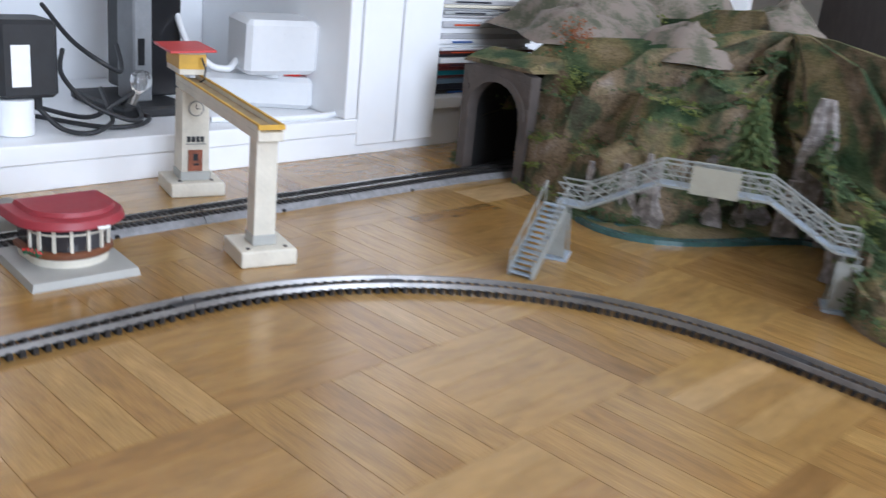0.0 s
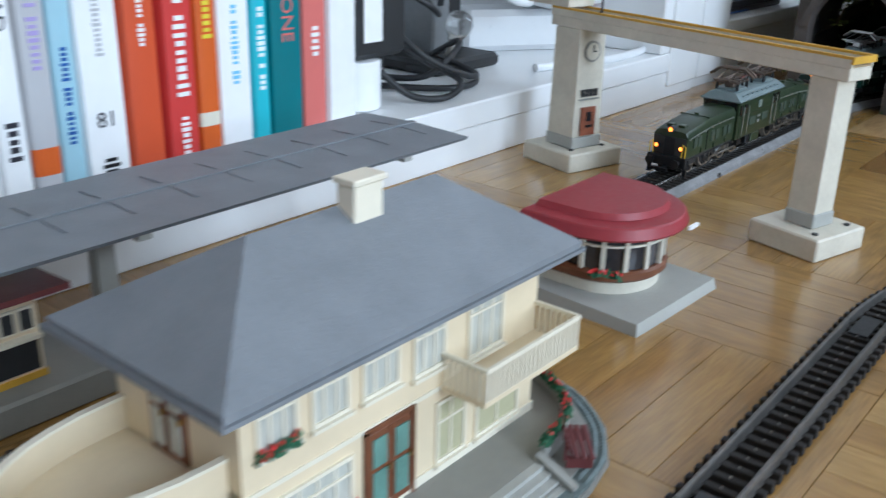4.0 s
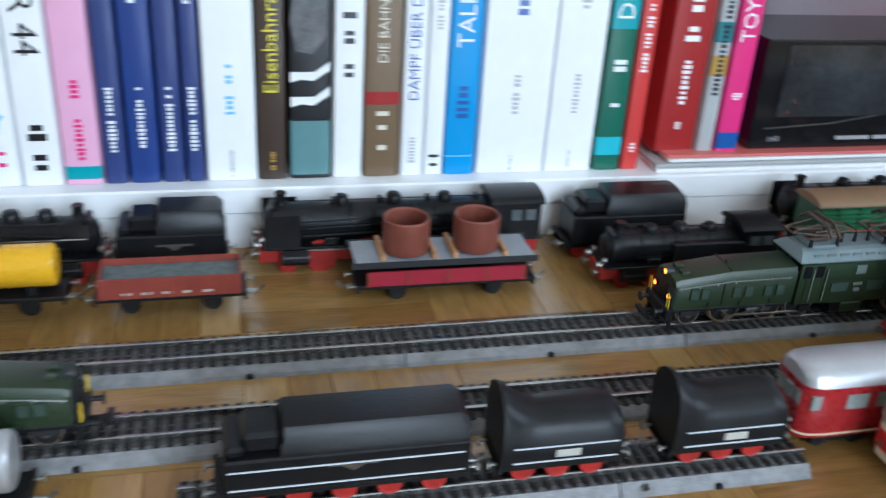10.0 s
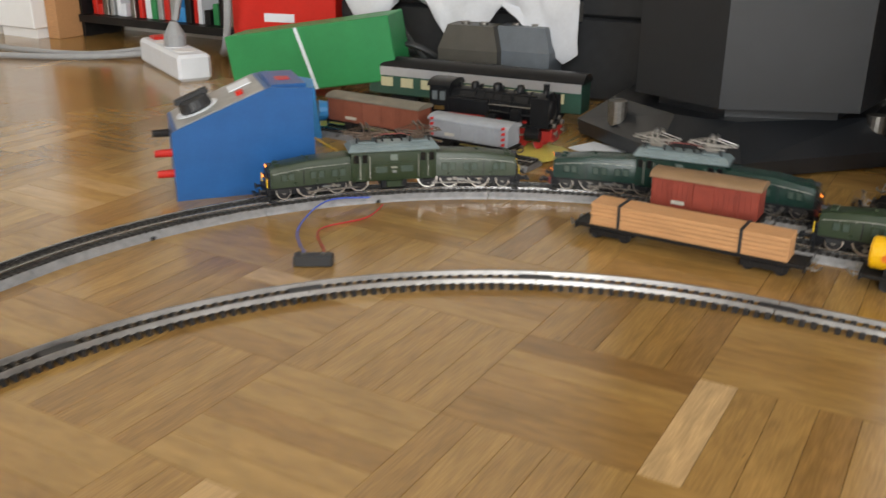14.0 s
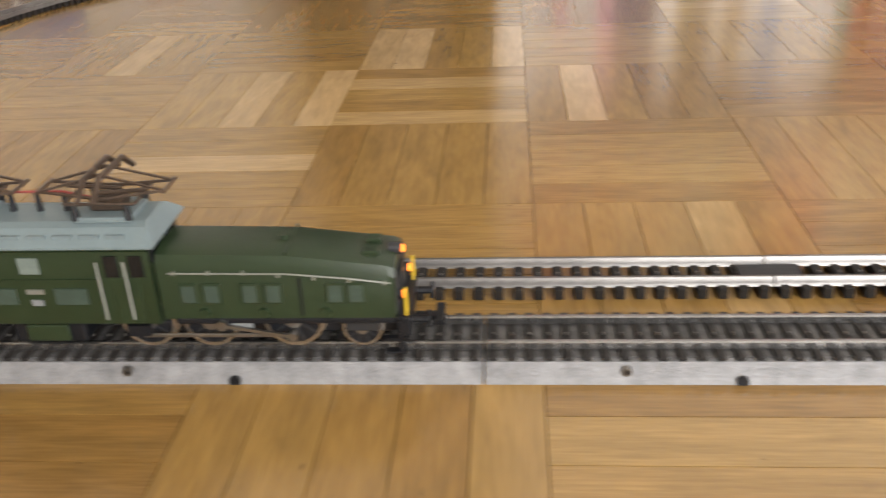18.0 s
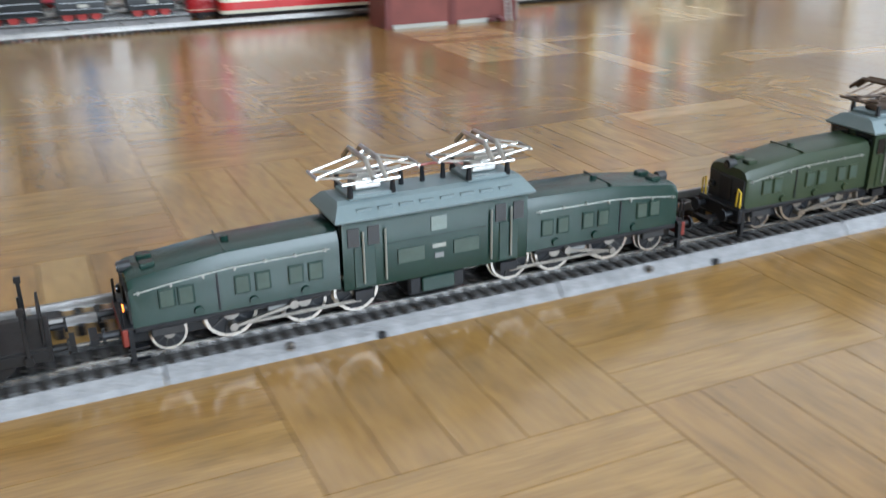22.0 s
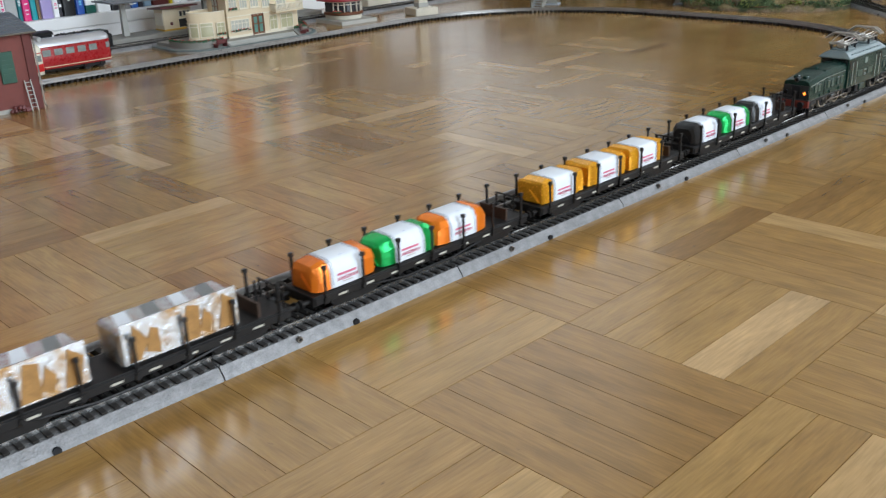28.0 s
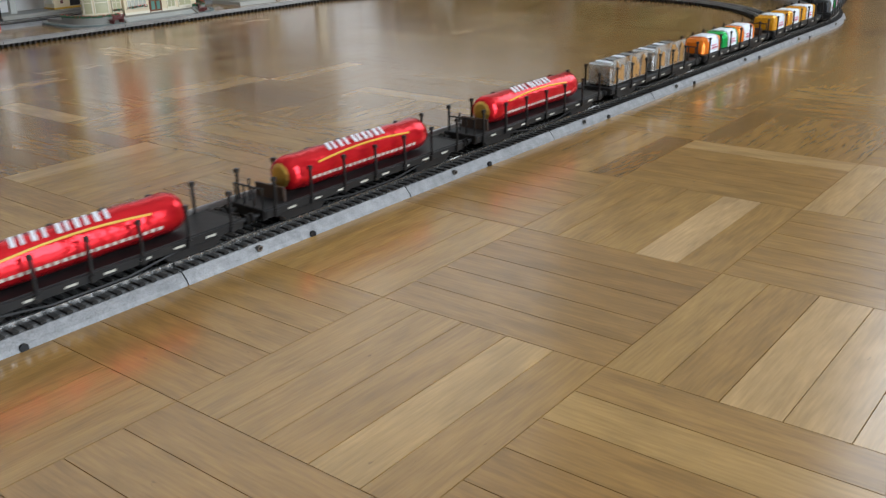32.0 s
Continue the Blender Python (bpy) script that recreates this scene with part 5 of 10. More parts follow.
def signal_tower():
    t = thing("signal_tower", "round cream signal box with a stepped red roof", "signal box")
    part("base_plate", Geo().add([(.714, .934, 0), (.789, .931, 0), (.797, 1.021, 0), (.720, 1.024, 0), (.7152, .9352, .0058), (.7882, .9322, .0058), (.7958, 1.0198, .0058), (.7212, 1.0228, .0058)], [(3, 2, 1, 0), (0, 1, 5, 4), (1, 2, 6, 5), (2, 3, 7, 6), (3, 0, 4, 7), (4, 5, 6, 7)]), M_STONEL, t)
    cx, cy = .757, .975
    shape = lambda r, back: [(cx + r * math.cos(a), cy + r * .92 * math.sin(a)) for a in [radians(180 + 12 * k) for k in range(16)]] + [(cx + r, cy + back), (cx - r, cy + back)]
    ring = lambda r, z, back=.024: [(x, y, z) for x, y in shape(r, back)]
    part("wall", Geo().loft([ring(.0265, .006), ring(.0272, .0125)]), M_OLDCREAM, t, smooth=40)
    part("skirt", Geo().loft([ring(.0285, .0128), ring(.0300, .0142), ring(.0300, .0172), ring(.0285, .0184)]), M_BROWN, t, "brown skirting band", smooth=40)
    part("window_band", Geo().loft([ring(.0268, .0185), ring(.0268, .0345)]), mat("dark_cabin_glass", (.035, .035, .04), .08, vary=.3, scale=60), t, smooth=40)
    for k in range(0, 16):
        a = radians(180 + 12 * k)
        p = (cx + .0274 * math.cos(a), cy + .0274 * .92 * math.sin(a))
        if k % 2 == 0:
            part("mullion", Geo().box(-.0011, .0011, -.0011, .0011, .0180, .0352), M_OLDCREAM, t, at=pose(p[0], p[1], 0, 0, 0, math.degrees(a)))
    part("transom", strip_wall([p for p in shape(.0274, .02)[:16]], .0007, .0305, .0316), M_OLDCREAM, t, smooth=40)
    part("cornice", Geo().loft([ring(.0280, .0350), ring(.0280, .0372)]), M_OLDCREAM, t, smooth=40)
    part("roof", Geo().loft([ring(.0380, .0373, .031), ring(.0387, .0384, .032), ring(.0368, .0430, .030), ring(.0360, .0437, .0295)]), M_ROOFRED, t, "red roof in two steps", smooth=25)
    up = [(x + .003, y + .004, z) for x, y, z in ring(.0310, .0438, .024)]
    part("roof_step", Geo().loft([up, [(cx + .003 + (x - cx - .003) * .95, cy + .004 + (y - cy - .004) * .95, .0470) for x, y, z in up]]), M_ROOFRED, t, smooth=25)
    part("number_plate", Geo().box(cx + .004, cx + .013, cy - .0388, cy - .0374, .0384, .0402), M_WHITE, t)
    flowers(t, [(.722, .966), (.727, .953)], .020, 60, 21, .4, .002, .0018)
    t.matrix_basis = Matrix.Translation((.723, .947, 0)) @ Matrix.Diagonal((1.09, 1.06, 1.05, 1)) @ Matrix.Translation((-.714, -.934, 0))


signal_tower()


def gantry():
    g = thing("coaling_gantry", "cream gantry on two pillars with a yellow and red cabin", "gantry")
    a0, a1 = Vector((.907, .933, 0)), Vector((.9620, 1.136, 0))
    turn = math.degrees(math.atan2(a1.y - a0.y, a1.x - a0.x)) - 90
    for k, (p, s) in enumerate(((a0, .0238), (a1, .027))):
        pil = part("pillar", Geo().loft([[(a * w, b * w, z) for a, b in ((-1, -1), (1, -1), (1, 1), (-1, 1))] for w, z in ((.0092 + .0048 * k, .014), (.0088 + .0042 * k, .103))]), M_OLDCREAM, g, at=pose(p.x, p.y, 0, 0, 0, turn))
        part("base_block", Geo().box(-s, s, -s, s, 0, .014, .001), M_OLDCREAM, g, at=pose(p.x, p.y, 0, 0, 0, turn))
        part("pillar_foot", Geo().box(-.0102 - .0048 * k, .0102 + .0048 * k, -.0102 - .0048 * k, .0102 + .0048 * k, .014, .023, .0008), M_STONEL, g, at=pose(p.x, p.y, 0, 0, 0, turn))
        part("bolt", Geo().cyl((-.016, -.016, .0139), (-.016, -.016, .0150), .0018, n=10), M_DARK, g, at=pose(p.x, p.y, 0, 0, 0, turn))
        part("bolt", Geo().cyl((.016, -.016, .0139), (.016, -.016, .0150), .0018, n=10), M_DARK, g, at=pose(p.x, p.y, 0, 0, 0, turn))
    L = (a1 - a0).length
    at = pose(a0.x, a0.y, .103, 0, 0, turn)
    part("beam", Geo().box(-.0108, .0108, -.016, L + .022, 0, .0075, .0006), M_OLDCREAM, g, at=at)
    for s in (-1, 1):
        part("beam_side", Geo().box(min(s * .0108, s * .0090), max(s * .0108, s * .0090), -.016, L + .022, .0075, .0125), M_OLDCREAM, g, at=at)
        part("beam_edge", Geo().box(min(s * .0111, s * .0088), max(s * .0111, s * .0088), -.0165, L + .022, .0125, .0140), M_YELLOWP, g, "yellow beam edge", at=at)
    part("beam_end", Geo().box(-.0111, .0111, -.0175, -.0158, .0100, .0140), M_YELLOWP, g, at=at)
    part("beam_floor", Geo().box(-.0088, .0088, -.0155, L + .02, .0076, .0085), M_TANBED, g, at=at)
    cab = part("cabin", Geo().box(-.0125, .0135, L + .002, L + .050, .0142, .036, .0006), M_OLDCREAM, g, "cabin with yellow band", at=at)
    part("cabin_band", Geo().box(-.0129, .0139, L + .0014, L + .0506, .020, .0345), M_YELLOWP, cab)
    part("roof", Geo().add([(-.023, L - .006, .036), (.022, L - .006, .038), (.022, L + .062, .038), (-.023, L + .062, .036), (-.023, L - .006, .0382), (.022, L - .006, .0402), (.022, L + .062, .0402), (-.023, L + .062, .0382)],
                          [(3, 2, 1, 0), (0, 1, 5, 4), (1, 2, 6, 5), (2, 3, 7, 6), (3, 0, 4, 7), (4, 5, 6, 7)]), mat("bright_red_roof", (.55, .05, .045), .45, vary=.12, scale=60), g, "flat red roof", at=at)
    part("crane_hook", Geo().tube([(.008, L - .004, .032), (.010, L - .010, .022), (.008, L - .012, .012), (.005, L - .008, .009)], .0010, 6), M_DARK, g, at=at)
    # clock, tally windows and rust door on the far pillar
    fp = pose(a1.x, a1.y, 0, 0, 0, turn)
    ck = part("clock", Geo().cyl((0, -.0130, .087), (0, -.0145, .087), .0078, n=20), M_STONE, g, at=fp)
    part("clock_face", Geo().cyl((0, -.0144, .087), (0, -.0149, .087), .0064, n=20), M_OLDCREAM, ck)
    part("clock_hand", Geo().box(-.0004, .0004, -.0153, -.0148, .087, .0920), M_DARK, ck)
    part("clock_hand", Geo().box(-.0004, .0035, -.0153, -.0148, .0866, .0874), M_DARK, ck)
    for k in range(4):
        part("tally_window", Geo().box(-.0085 + k * .0045, -.0053 + k * .0045, -.0146, -.0130, .0535, .0590), M_DARK, g, at=fp)
    part("ledge", Geo().box(-.010, .010, -.0150, -.0132, .0510, .0520), M_STONE, g, at=fp)
    d = part("hatch", Geo().box(-.0075, .0065, -.0158, -.0138, .024, .0455), mat("rust_brown", (.25, .075, .035), .6, vary=.4, scale=150), g, "rust brown hatch", at=fp)
    part("hatch_window", Geo().box(-.003, .002, -.0163, -.0157, .035, .042), M_BLACK, d)
    part("hatch_window", Geo().box(-.003, .003, -.0163, -.0157, .030, .032), M_BLACK, d)


M_TANBED = mat("tan_beam_floor", (.38, .30, .18), .7, vary=.2, scale=50)
gantry()
# ---- the papier-mache mountain with its tunnel, and the footbridge ----
def moss_mat():
    m = bpy.data.materials.new("scatter_moss")
    m.use_nodes = True
    N, L = m.node_tree.nodes, m.node_tree.links
    b = N["Principled BSDF"]
    b.inputs["Roughness"].default_value = .92
    b.inputs["Specular IOR Level"].default_value = .15
    geo = N.new("ShaderNodeNewGeometry")
    def noise(s, d=4):
        n = N.new("ShaderNodeTexNoise")
        n.inputs["Scale"].default_value, n.inputs["Detail"].default_value = s, d
        L.new(geo.outputs["Position"], n.inputs["Vector"])
        return n.outputs[0]
    def ramp(src, stops):
        r = N.new("ShaderNodeValToRGB")
        e = r.color_ramp.elements
        e[0].position, e[0].color = stops[0][0], (*stops[0][1], 1)
        e[1].position, e[1].color = stops[-1][0], (*stops[-1][1], 1)
        for p, c in stops[1:-1]:
            e.new(p).color = (*c, 1)
        L.new(src, r.inputs[0])
        return r.outputs[0]
    grass = ramp(noise(19), [(.34, (.026, .050, .022)), (.44, (.070, .092, .042)), (.52, (.150, .122, .058)), (.66, (.215, .165, .095))])
    rock = ramp(noise(26), [(.3, (.050, .040, .026)), (.42, (.060, .070, .040)), (.5, (.150, .112, .068)), (.62, (.20, .15, .10)), (.74, (.27, .23, .20))])
    sep = N.new("ShaderNodeSeparateXYZ")
    L.new(geo.outputs["Normal"], sep.inputs[0])
    add = N.new("ShaderNodeMath")
    add.operation = "MULTIPLY_ADD"
    L.new(noise(55), add.inputs[0])
    add.inputs[1].default_value = .9
    L.new(sep.outputs["Z"], add.inputs[2])
    mr = N.new("ShaderNodeMapRange")
    mr.inputs["From Min"].default_value, mr.inputs["From Max"].default_value = .72, .98
    L.new(add.outputs[0], mr.inputs[0])
    mix = N.new("ShaderNodeMix")
    mix.data_type = "RGBA"
    L.new(mr.outputs[0], mix.inputs[0])
    L.new(rock, mix.inputs[6])
    L.new(grass, mix.inputs[7])
    fine = N.new("ShaderNodeMapRange")
    fine.inputs["From Min"].default_value, fine.inputs["From Max"].default_value = .3, .7
    fine.inputs["To Min"].default_value, fine.inputs["To Max"].default_value = .6, 1.35
    L.new(noise(420, 3), fine.inputs[0])
    sc = N.new("ShaderNodeVectorMath")
    sc.operation = "SCALE"
    L.new(mix.outputs[2], sc.inputs[0])
    L.new(fine.outputs[0], sc.inputs["Scale"])
    L.new(sc.outputs[0], b.inputs["Base Color"])
    bn = N.new("ShaderNodeBump")
    bn.inputs["Strength"].default_value, bn.inputs["Distance"].default_value = .9, .003
    L.new(noise(160, 6), bn.inputs["Height"])
    L.new(bn.outputs[0], b.inputs["Normal"])
    return m


M_MOSS = moss_mat()
M_PORTAL = mat("portal_stone", (.085, .070, .062), .8, vary=.25, scale=40, bump=.7, bscale=300)
# near-black colour standing in for the shade inside the tunnel
M_TUNNELSHADE = mat("tunnel_shade_black", (.01, .01, .01), .9)
M_POND = mat("pond_turquoise", (.05, .12, .12), .25, vary=.5, scale=30, bump=.3, bscale=120)
M_BARK = mat("rock_strip", (.17, .15, .14), .85, vary=.45, scale=120, bump=.9, bscale=300, second=(.38, .35, .33), smix=.52)
M_LEAF = mat("scatter_green", (.050, .085, .030), .85, vary=.7, scale=90)
M_LEAFY = mat("scatter_yellow_green", (.125, .150, .030), .85, vary=.6, scale=90)
M_RUST = mat("rust_foliage", (.22, .065, .015), .85, vary=.5, scale=120)
M_TRUNK = mat("tree_trunk", (.06, .04, .025), .8, vary=.3, scale=150)


M_PEAK = mat("crumpled_peak", (.085, .090, .055), .9, vary=.4, scale=38, bump=1.0, bscale=120, second=(.215, .175, .145), smix=.47)


def mountain():
    t = thing("mountain", "hand-made mossy model mountain with a railway tunnel and pond", "mountain")
    rim = [(1.302, 1.106), (1.300, 1.095), (1.300, 1.005), (1.272, .945), (1.248, .890), (1.232, .835), (1.238, .795), (1.272, .757), (1.340, .722), (1.405, .690), (1.395, .650), (1.33, .610), (1.24, .580), (1.195, .535),
           (1.185, .47), (1.20, .39), (1.245, .325), (1.300, .295), (1.355, .310), (1.395, .372), (1.445, .352), (1.480, .300), (1.56, .31), (1.66, .40), (1.74, .60), (1.80, .85), (1.80, 1.02), (1.80, 1.15), (1.65, 1.15), (1.45, 1.135)]
    # width of the flat foot before the slope, and height of the slope, along the rim
    foot = [.0, .0, .0, .010, .012, .030, .055, .070, .070, .055, .030, .02, .012, .008, .006, .006, .006, .008, .006, .0, .0, .006, .006, .006, .006, .004, .004, .0, .0, .0]
    high = [.135, .132, .132, .138, .148, .150, .150, .155, .16, .16, .15, .14, .10, .080, .070, .065, .065, .075, .09, .13, .13, .11, .12, .14, .16, .18, .18, .18, .19, .15]
    cen = Vector((1.52, .80))
    fine, ft, hi = [], [], []
    n = len(rim)
    for i in range(n):
        p0, p1, p2, p3 = [Vector(rim[(i + k) % n]) for k in (-1, 0, 1, 2)]
        for s in range(6):
            u = s / 6
            fine.append(p1.lerp(p2, u) if i in (0, 1, 2, 19, 28, 29) else 0.5 * (2 * p1 + (p2 - p0) * u + (2 * p0 - 5 * p1 + 4 * p2 - p3) * u * u + (3 * p1 - p0 - 3 * p2 + p3) * u ** 3))
            ft.append(foot[i] + (foot[(i + 1) % n] - foot[i]) * u)
            hi.append(high[i] + (high[(i + 1) % n] - high[i]) * u)
    from_noise = lambda x, y, z: noise.noise(Vector((x, y, z)))
    loops = []
    prof = [(.0, .0), (.0, .006), (.001, .03), (.003, .08), (.008, .25), (.018, .42), (.045, .50), (.060, .66), (.075, .80), (.105, .86), (.125, .97), (.16, 1.04), (.22, 1.10), (.30, 1.2)]
    for k, (d, q) in enumerate(prof):
        loop = []
        for i, p in enumerate(fine):
            r = (cen - p)
            dist = r.length
            r = r / dist
            w = 1 + .5 * from_noise(p.x * 9, p.y * 9, 3.1)
            steep = .35 if i < 18 or 112 < i < 122 else 1.0
            step = (ft[i] if k >= 2 else ft[i] * .2 * k) + d * w * steep
            step = min(step, dist * .86)
            x, y = p.x + r.x * step, p.y + r.y * step
            z = q * hi[i] if k > 1 else (0, .006)[k]
            if k >= 2:
                z = max(.007, z) + min(1, k / 5) * (.026 * from_noise(x * 16, y * 16, .5 * k) + .013 * from_noise(x * 48, y * 48, 7))
                j = .022 * min(1, (k - 1) / 3) * (.3 if i < 18 else 1)
                x += j * from_noise(x * 30, y * 30, z * 40)
                y += j * from_noise(x * 30 + 9, y * 30, z * 40)
            if k >= 3 and 5 < i < 14:
                x = max(x, 1.302)
            loop.append((x, y, max(0, z)))
        loops.append(loop)
    top = [(cen.x + (x - cen.x) * .5, cen.y + (y - cen.y) * .5, .185 + .03 * from_noise(x * 11, y * 11, 2)) for x, y, z in loops[-1]]
    loops += [top, [(cen.x + (x - cen.x) * .3, cen.y + (y - cen.y) * .3, .205) for x, y, z in top]]
    g = Geo()
    g.loft(loops, caps=False)
    m = len(fine)
    # leave the two tunnel mouths open in the shell
    def open_face(f):
        c = sum((Vector(g.v[i]) for i in f), Vector()) / len(f)
        return (c.x < 1.36 and 1.004 < c.y < 1.092 and c.z < .122) or ((c - Vector((1.415, .36, .04))).length < .075 and c.z < .10)
    g.f = [f for f in g.f if not open_face(f)] + [tuple(range(len(g.v) - m, len(g.v)))]
    part("slope", g, M_MOSS, t, "mossy slope of brown rock and green scatter", smooth=50)
    # peaks
    rng = random.Random(8)
    for x, y, r, h in ((1.43, 1.04, .075, .040), (1.52, 1.09, .13, .075), (1.66, 1.05, .12, .10), (1.60, .86, .10, .06), (1.46, .90, .07, .035), (1.72, .9, .06, .07)):
        ls = []
        for q, z in ((1.0, 0), (.82, .32), (.62, .60), (.40, .84), (.18, .98), (.04, 1.0)):
            ls.append([(x + r * q * (1 + .30 * from_noise(math.cos(a) * 2 + x * 20, math.sin(a) * 2, z * 3)) * math.cos(a), y + r * q * (1 + .3 * from_noise(math.cos(a) * 2, math.sin(a) * 2 + y * 9, z * 3)) * math.sin(a), .165 + h * z + .012 * from_noise(x + q * 9, a, z)) for a in [2 * math.pi * k / 18 for k in range(18)]])
        part("peak", Geo().loft(ls), M_PEAK, t, "crumpled brown and green peak", smooth=40)
    # portals: wall with an arched mouth, courses of stone; a black tube paints the inner shade
    def portal(at, w, h, hw, ah, shade_end):
        arch = [(-hw, 0)] + [(-hw * math.cos(a), ah - hw * .95 + hw * .95 * math.sin(a)) for a in [math.pi * k / 12 for k in range(13)]] + [(hw, 0)]
        outer = [(-w, 0), (-w, h), (w, h), (w, 0)]
        g = Geo()
        nn = len(arch)
        # ring of faces between arch and outline
        def out_for(i):
            x, z = arch[i]
            if i == 0: return (-w, 0)
            if i == nn - 1: return (w, 0)
            a = math.pi * (i - 1) / 12
            k = min(w / max(abs(math.cos(a)), 1e-6), (h - (ah - hw)) / max(math.sin(a), 1e-6))
            return (-k * math.cos(a), ah - hw + k * math.sin(a))
        fr = [(0, y, z) for y, z in arch] + [(0, *out_for(i)) for i in range(nn)]
        bk = [(.016, y, z) for _, y, z in fr]
        fs = []
        for i in range(nn - 1):
            fs += [(i, i + 1, nn + i + 1, nn + i), (2 * nn + i, 3 * nn + i, 3 * nn + i + 1, 2 * nn + i + 1), (i, 2 * nn + i, 2 * nn + i + 1, i + 1), (nn + i, nn + i + 1, 3 * nn + i + 1, 3 * nn + i)]
        g.add(fr + bk, fs)
        p = part("portal_wall", g, M_PORTAL, t, "dark stone tunnel portal", at=at)
        for i in range(1, nn - 2):
            y0, z0 = arch[i]
            y1, z1 = arch[i + 1]
            o = lambda y, z: (y * 1.20, (z - ah + hw) * 1.20 + ah - hw)
            a, b = o(y0, z0), o(y1, z1)
            part("arch_stone", Geo().loft([[(x, y0, z0), (x, y1, z1), (x, *b), (x, *a)] for x in (-.0022, .0)]), M_PORTAL, p)
        rr = random.Random(4)
        for row in range(int(h / .0075)):
            z = row * .0075 + .0006
            y = -w + rr.uniform(-.006, 0)
            while y < w:
                l = rr.uniform(.009, .015)
                y0, y1 = max(y, -w + .0005), min(y + l - .0008, w - .0005)
                mid = max(abs(y0), abs(y1)) if y0 * y1 > 0 else max(abs(y0), abs(y1))
                near = min(abs(y0), abs(y1)) if y0 * y1 > 0 else 0
                lim = hw * 1.2 if z < ah - hw else hw * 1.2 * math.sqrt(max(0, 1 - ((z - ah + hw) / (hw * 1.2)) ** 2))
                if y1 - y0 > .003 and near > lim + .0006 and z + .007 < h:
                    part("stone", Geo().box(-.0012, 0, y0, y1, z, z + .0068), M_PORTAL, p)
                y += l
        lg = Geo()
        lg.loft([[(x, y * 1.06, z * 1.04 + .0002) for y, z in arch] for x in (.0162, shade_end)], caps=False)
        part("tunnel_shade_tube", lg, M_TUNNELSHADE, t, at=at)
        return p
    portal(pose(1.296, 1.047, 0), .054, .132, .041, .114, .10)
    portal(pose(1.405, .328, 0, 0, 0, 45), .058, .118, .038, .100, .12)
    part("lintel_slab", Geo().loft([[(x, y0, z), (x, y1, z), (x, y1 - .006, z + h), (x, y0 + .006, z + h)] for x, y0, y1, z, h in ((1.2935, .992, 1.102, .1322, .005), (1.31, .990, 1.104, .1322, .010), (1.345, .985, 1.108, .1322, .016))]), M_MOSS, t)
    # the board with its painted pond
    board = [tuple(p) for p in fine[22:75]] + [(1.40, .70), (1.36, .80), (1.30, .90)]
    part("pond", Geo().prism(hull([tuple(p) for p in fine[27:60:3]], .004) + [(1.45, .72), (1.36, .84)], 0, .0050, "z"), M_POND, t, "turquoise painted pond edge")
    # two tall bark slabs beside the conifer, leaning on the slope
    for x, y, z, h, w, turn in ((1.392, .690, .035, .120, .020, -52), (1.378, .700, .010, .060, .016, -40)):
        ls = []
        for k in range(9):
            u = k / 8
            sway = .006 * noise.noise(Vector((u * 3, x * 40, 2)))
            half = w * (1 - .55 * u ** 2) * (1 + .35 * noise.noise(Vector((u * 6, y * 30, 5))))
            ls.append([(sway + a * half, b * .006 + .003 * noise.noise(Vector((u * 9, a * 4, b * 3))), u * h) for a, b in ((-1, -.4), (-.5, -1), (.0, -.6), (.5, -1.1), (1, -.3), (.6, 1), (-.6, 1))])
        part("bark_slab", Geo().loft(ls), M_BARK, t, "tall grey bark slab", at=pose(x, y, z, 0, 0, turn))
    # upright bark pieces as cliffs
    for k in range(26):
        i = rng.choice([24, 27, 30, 33, 40, 46, 50, 56, 60, 64, 68])+ rng.randrange(3)
        p = Vector(loops[4 + rng.randrange(2)][i])
        r = Vector((cen.x - p.x, cen.y - p.y, 0)).normalized()
        h, w = rng.uniform(.030, .062), rng.uniform(.009, .018)
        ls = []
        for q in range(5):
            z = q / 4
            ls.append([(a * w * (1 - .75 * z ** 1.5) * rng.uniform(.6, 1.25), b * .006 * (1 - .6 * z) * rng.uniform(.5, 1.5), h * z) for a, b in ((-1, -.6), (-.3, -1), (.4, -.9), (1, -.5), (.6, .8), (-.6, .9))])
        q = p - r * .002
        part("bark_cliff", Geo().loft(ls), M_BARK, t, at=Matrix.Translation((q.x, q.y, max(.002, p.z - h * .55))) @ Matrix.Rotation(math.atan2(r.y, r.x) - math.pi / 2 + rng.uniform(-.4, .4), 4, "Z") @ Matrix.Rotation(radians(rng.uniform(-12, 4)), 4, "X"))
    # scatter clumps over the slopes
    sets = {"g": Geo(), "y": Geo()}
    for k in range(27000):
        L = loops[min(len(loops) - 2, 2 + int(rng.random() * 11))]
        i = rng.randrange(m)
        p = Vector(L[i]).lerp(Vector(L[(i + 1) % m]), rng.random())
        dn = from_noise(p.x * 12, p.y * 12, p.z * 12)
        if dn < -.08 and rng.random() > .35:
            continue
        if p.x < 1.34 and 1.0 < p.y < 1.10:
            continue
        g = sets["y" if from_noise(p.x * 20, p.y * 20, 5) > .18 else "g"]
        s = rng.uniform(.0012, .0030)
        c = p + Vector((rng.uniform(-.006, .006), rng.uniform(-.006, .006), rng.uniform(-.001, .005)))
        a = rng.random() * 6.28
        g.add([c + Vector((math.cos(a + q * 2.1) * s, math.sin(a + q * 2.1) * s, rng.uniform(-s, s) * .5)) for q in range(3)] + [c + Vector((rng.uniform(-s, s) * .4, rng.uniform(-s, s) * .4, s))], [(0, 1, 2), (0, 1, 3), (1, 2, 3), (2, 0, 3)])
    part("scatter_green", sets["g"], M_LEAF, t, "green scatter foliage", kind="stuff")
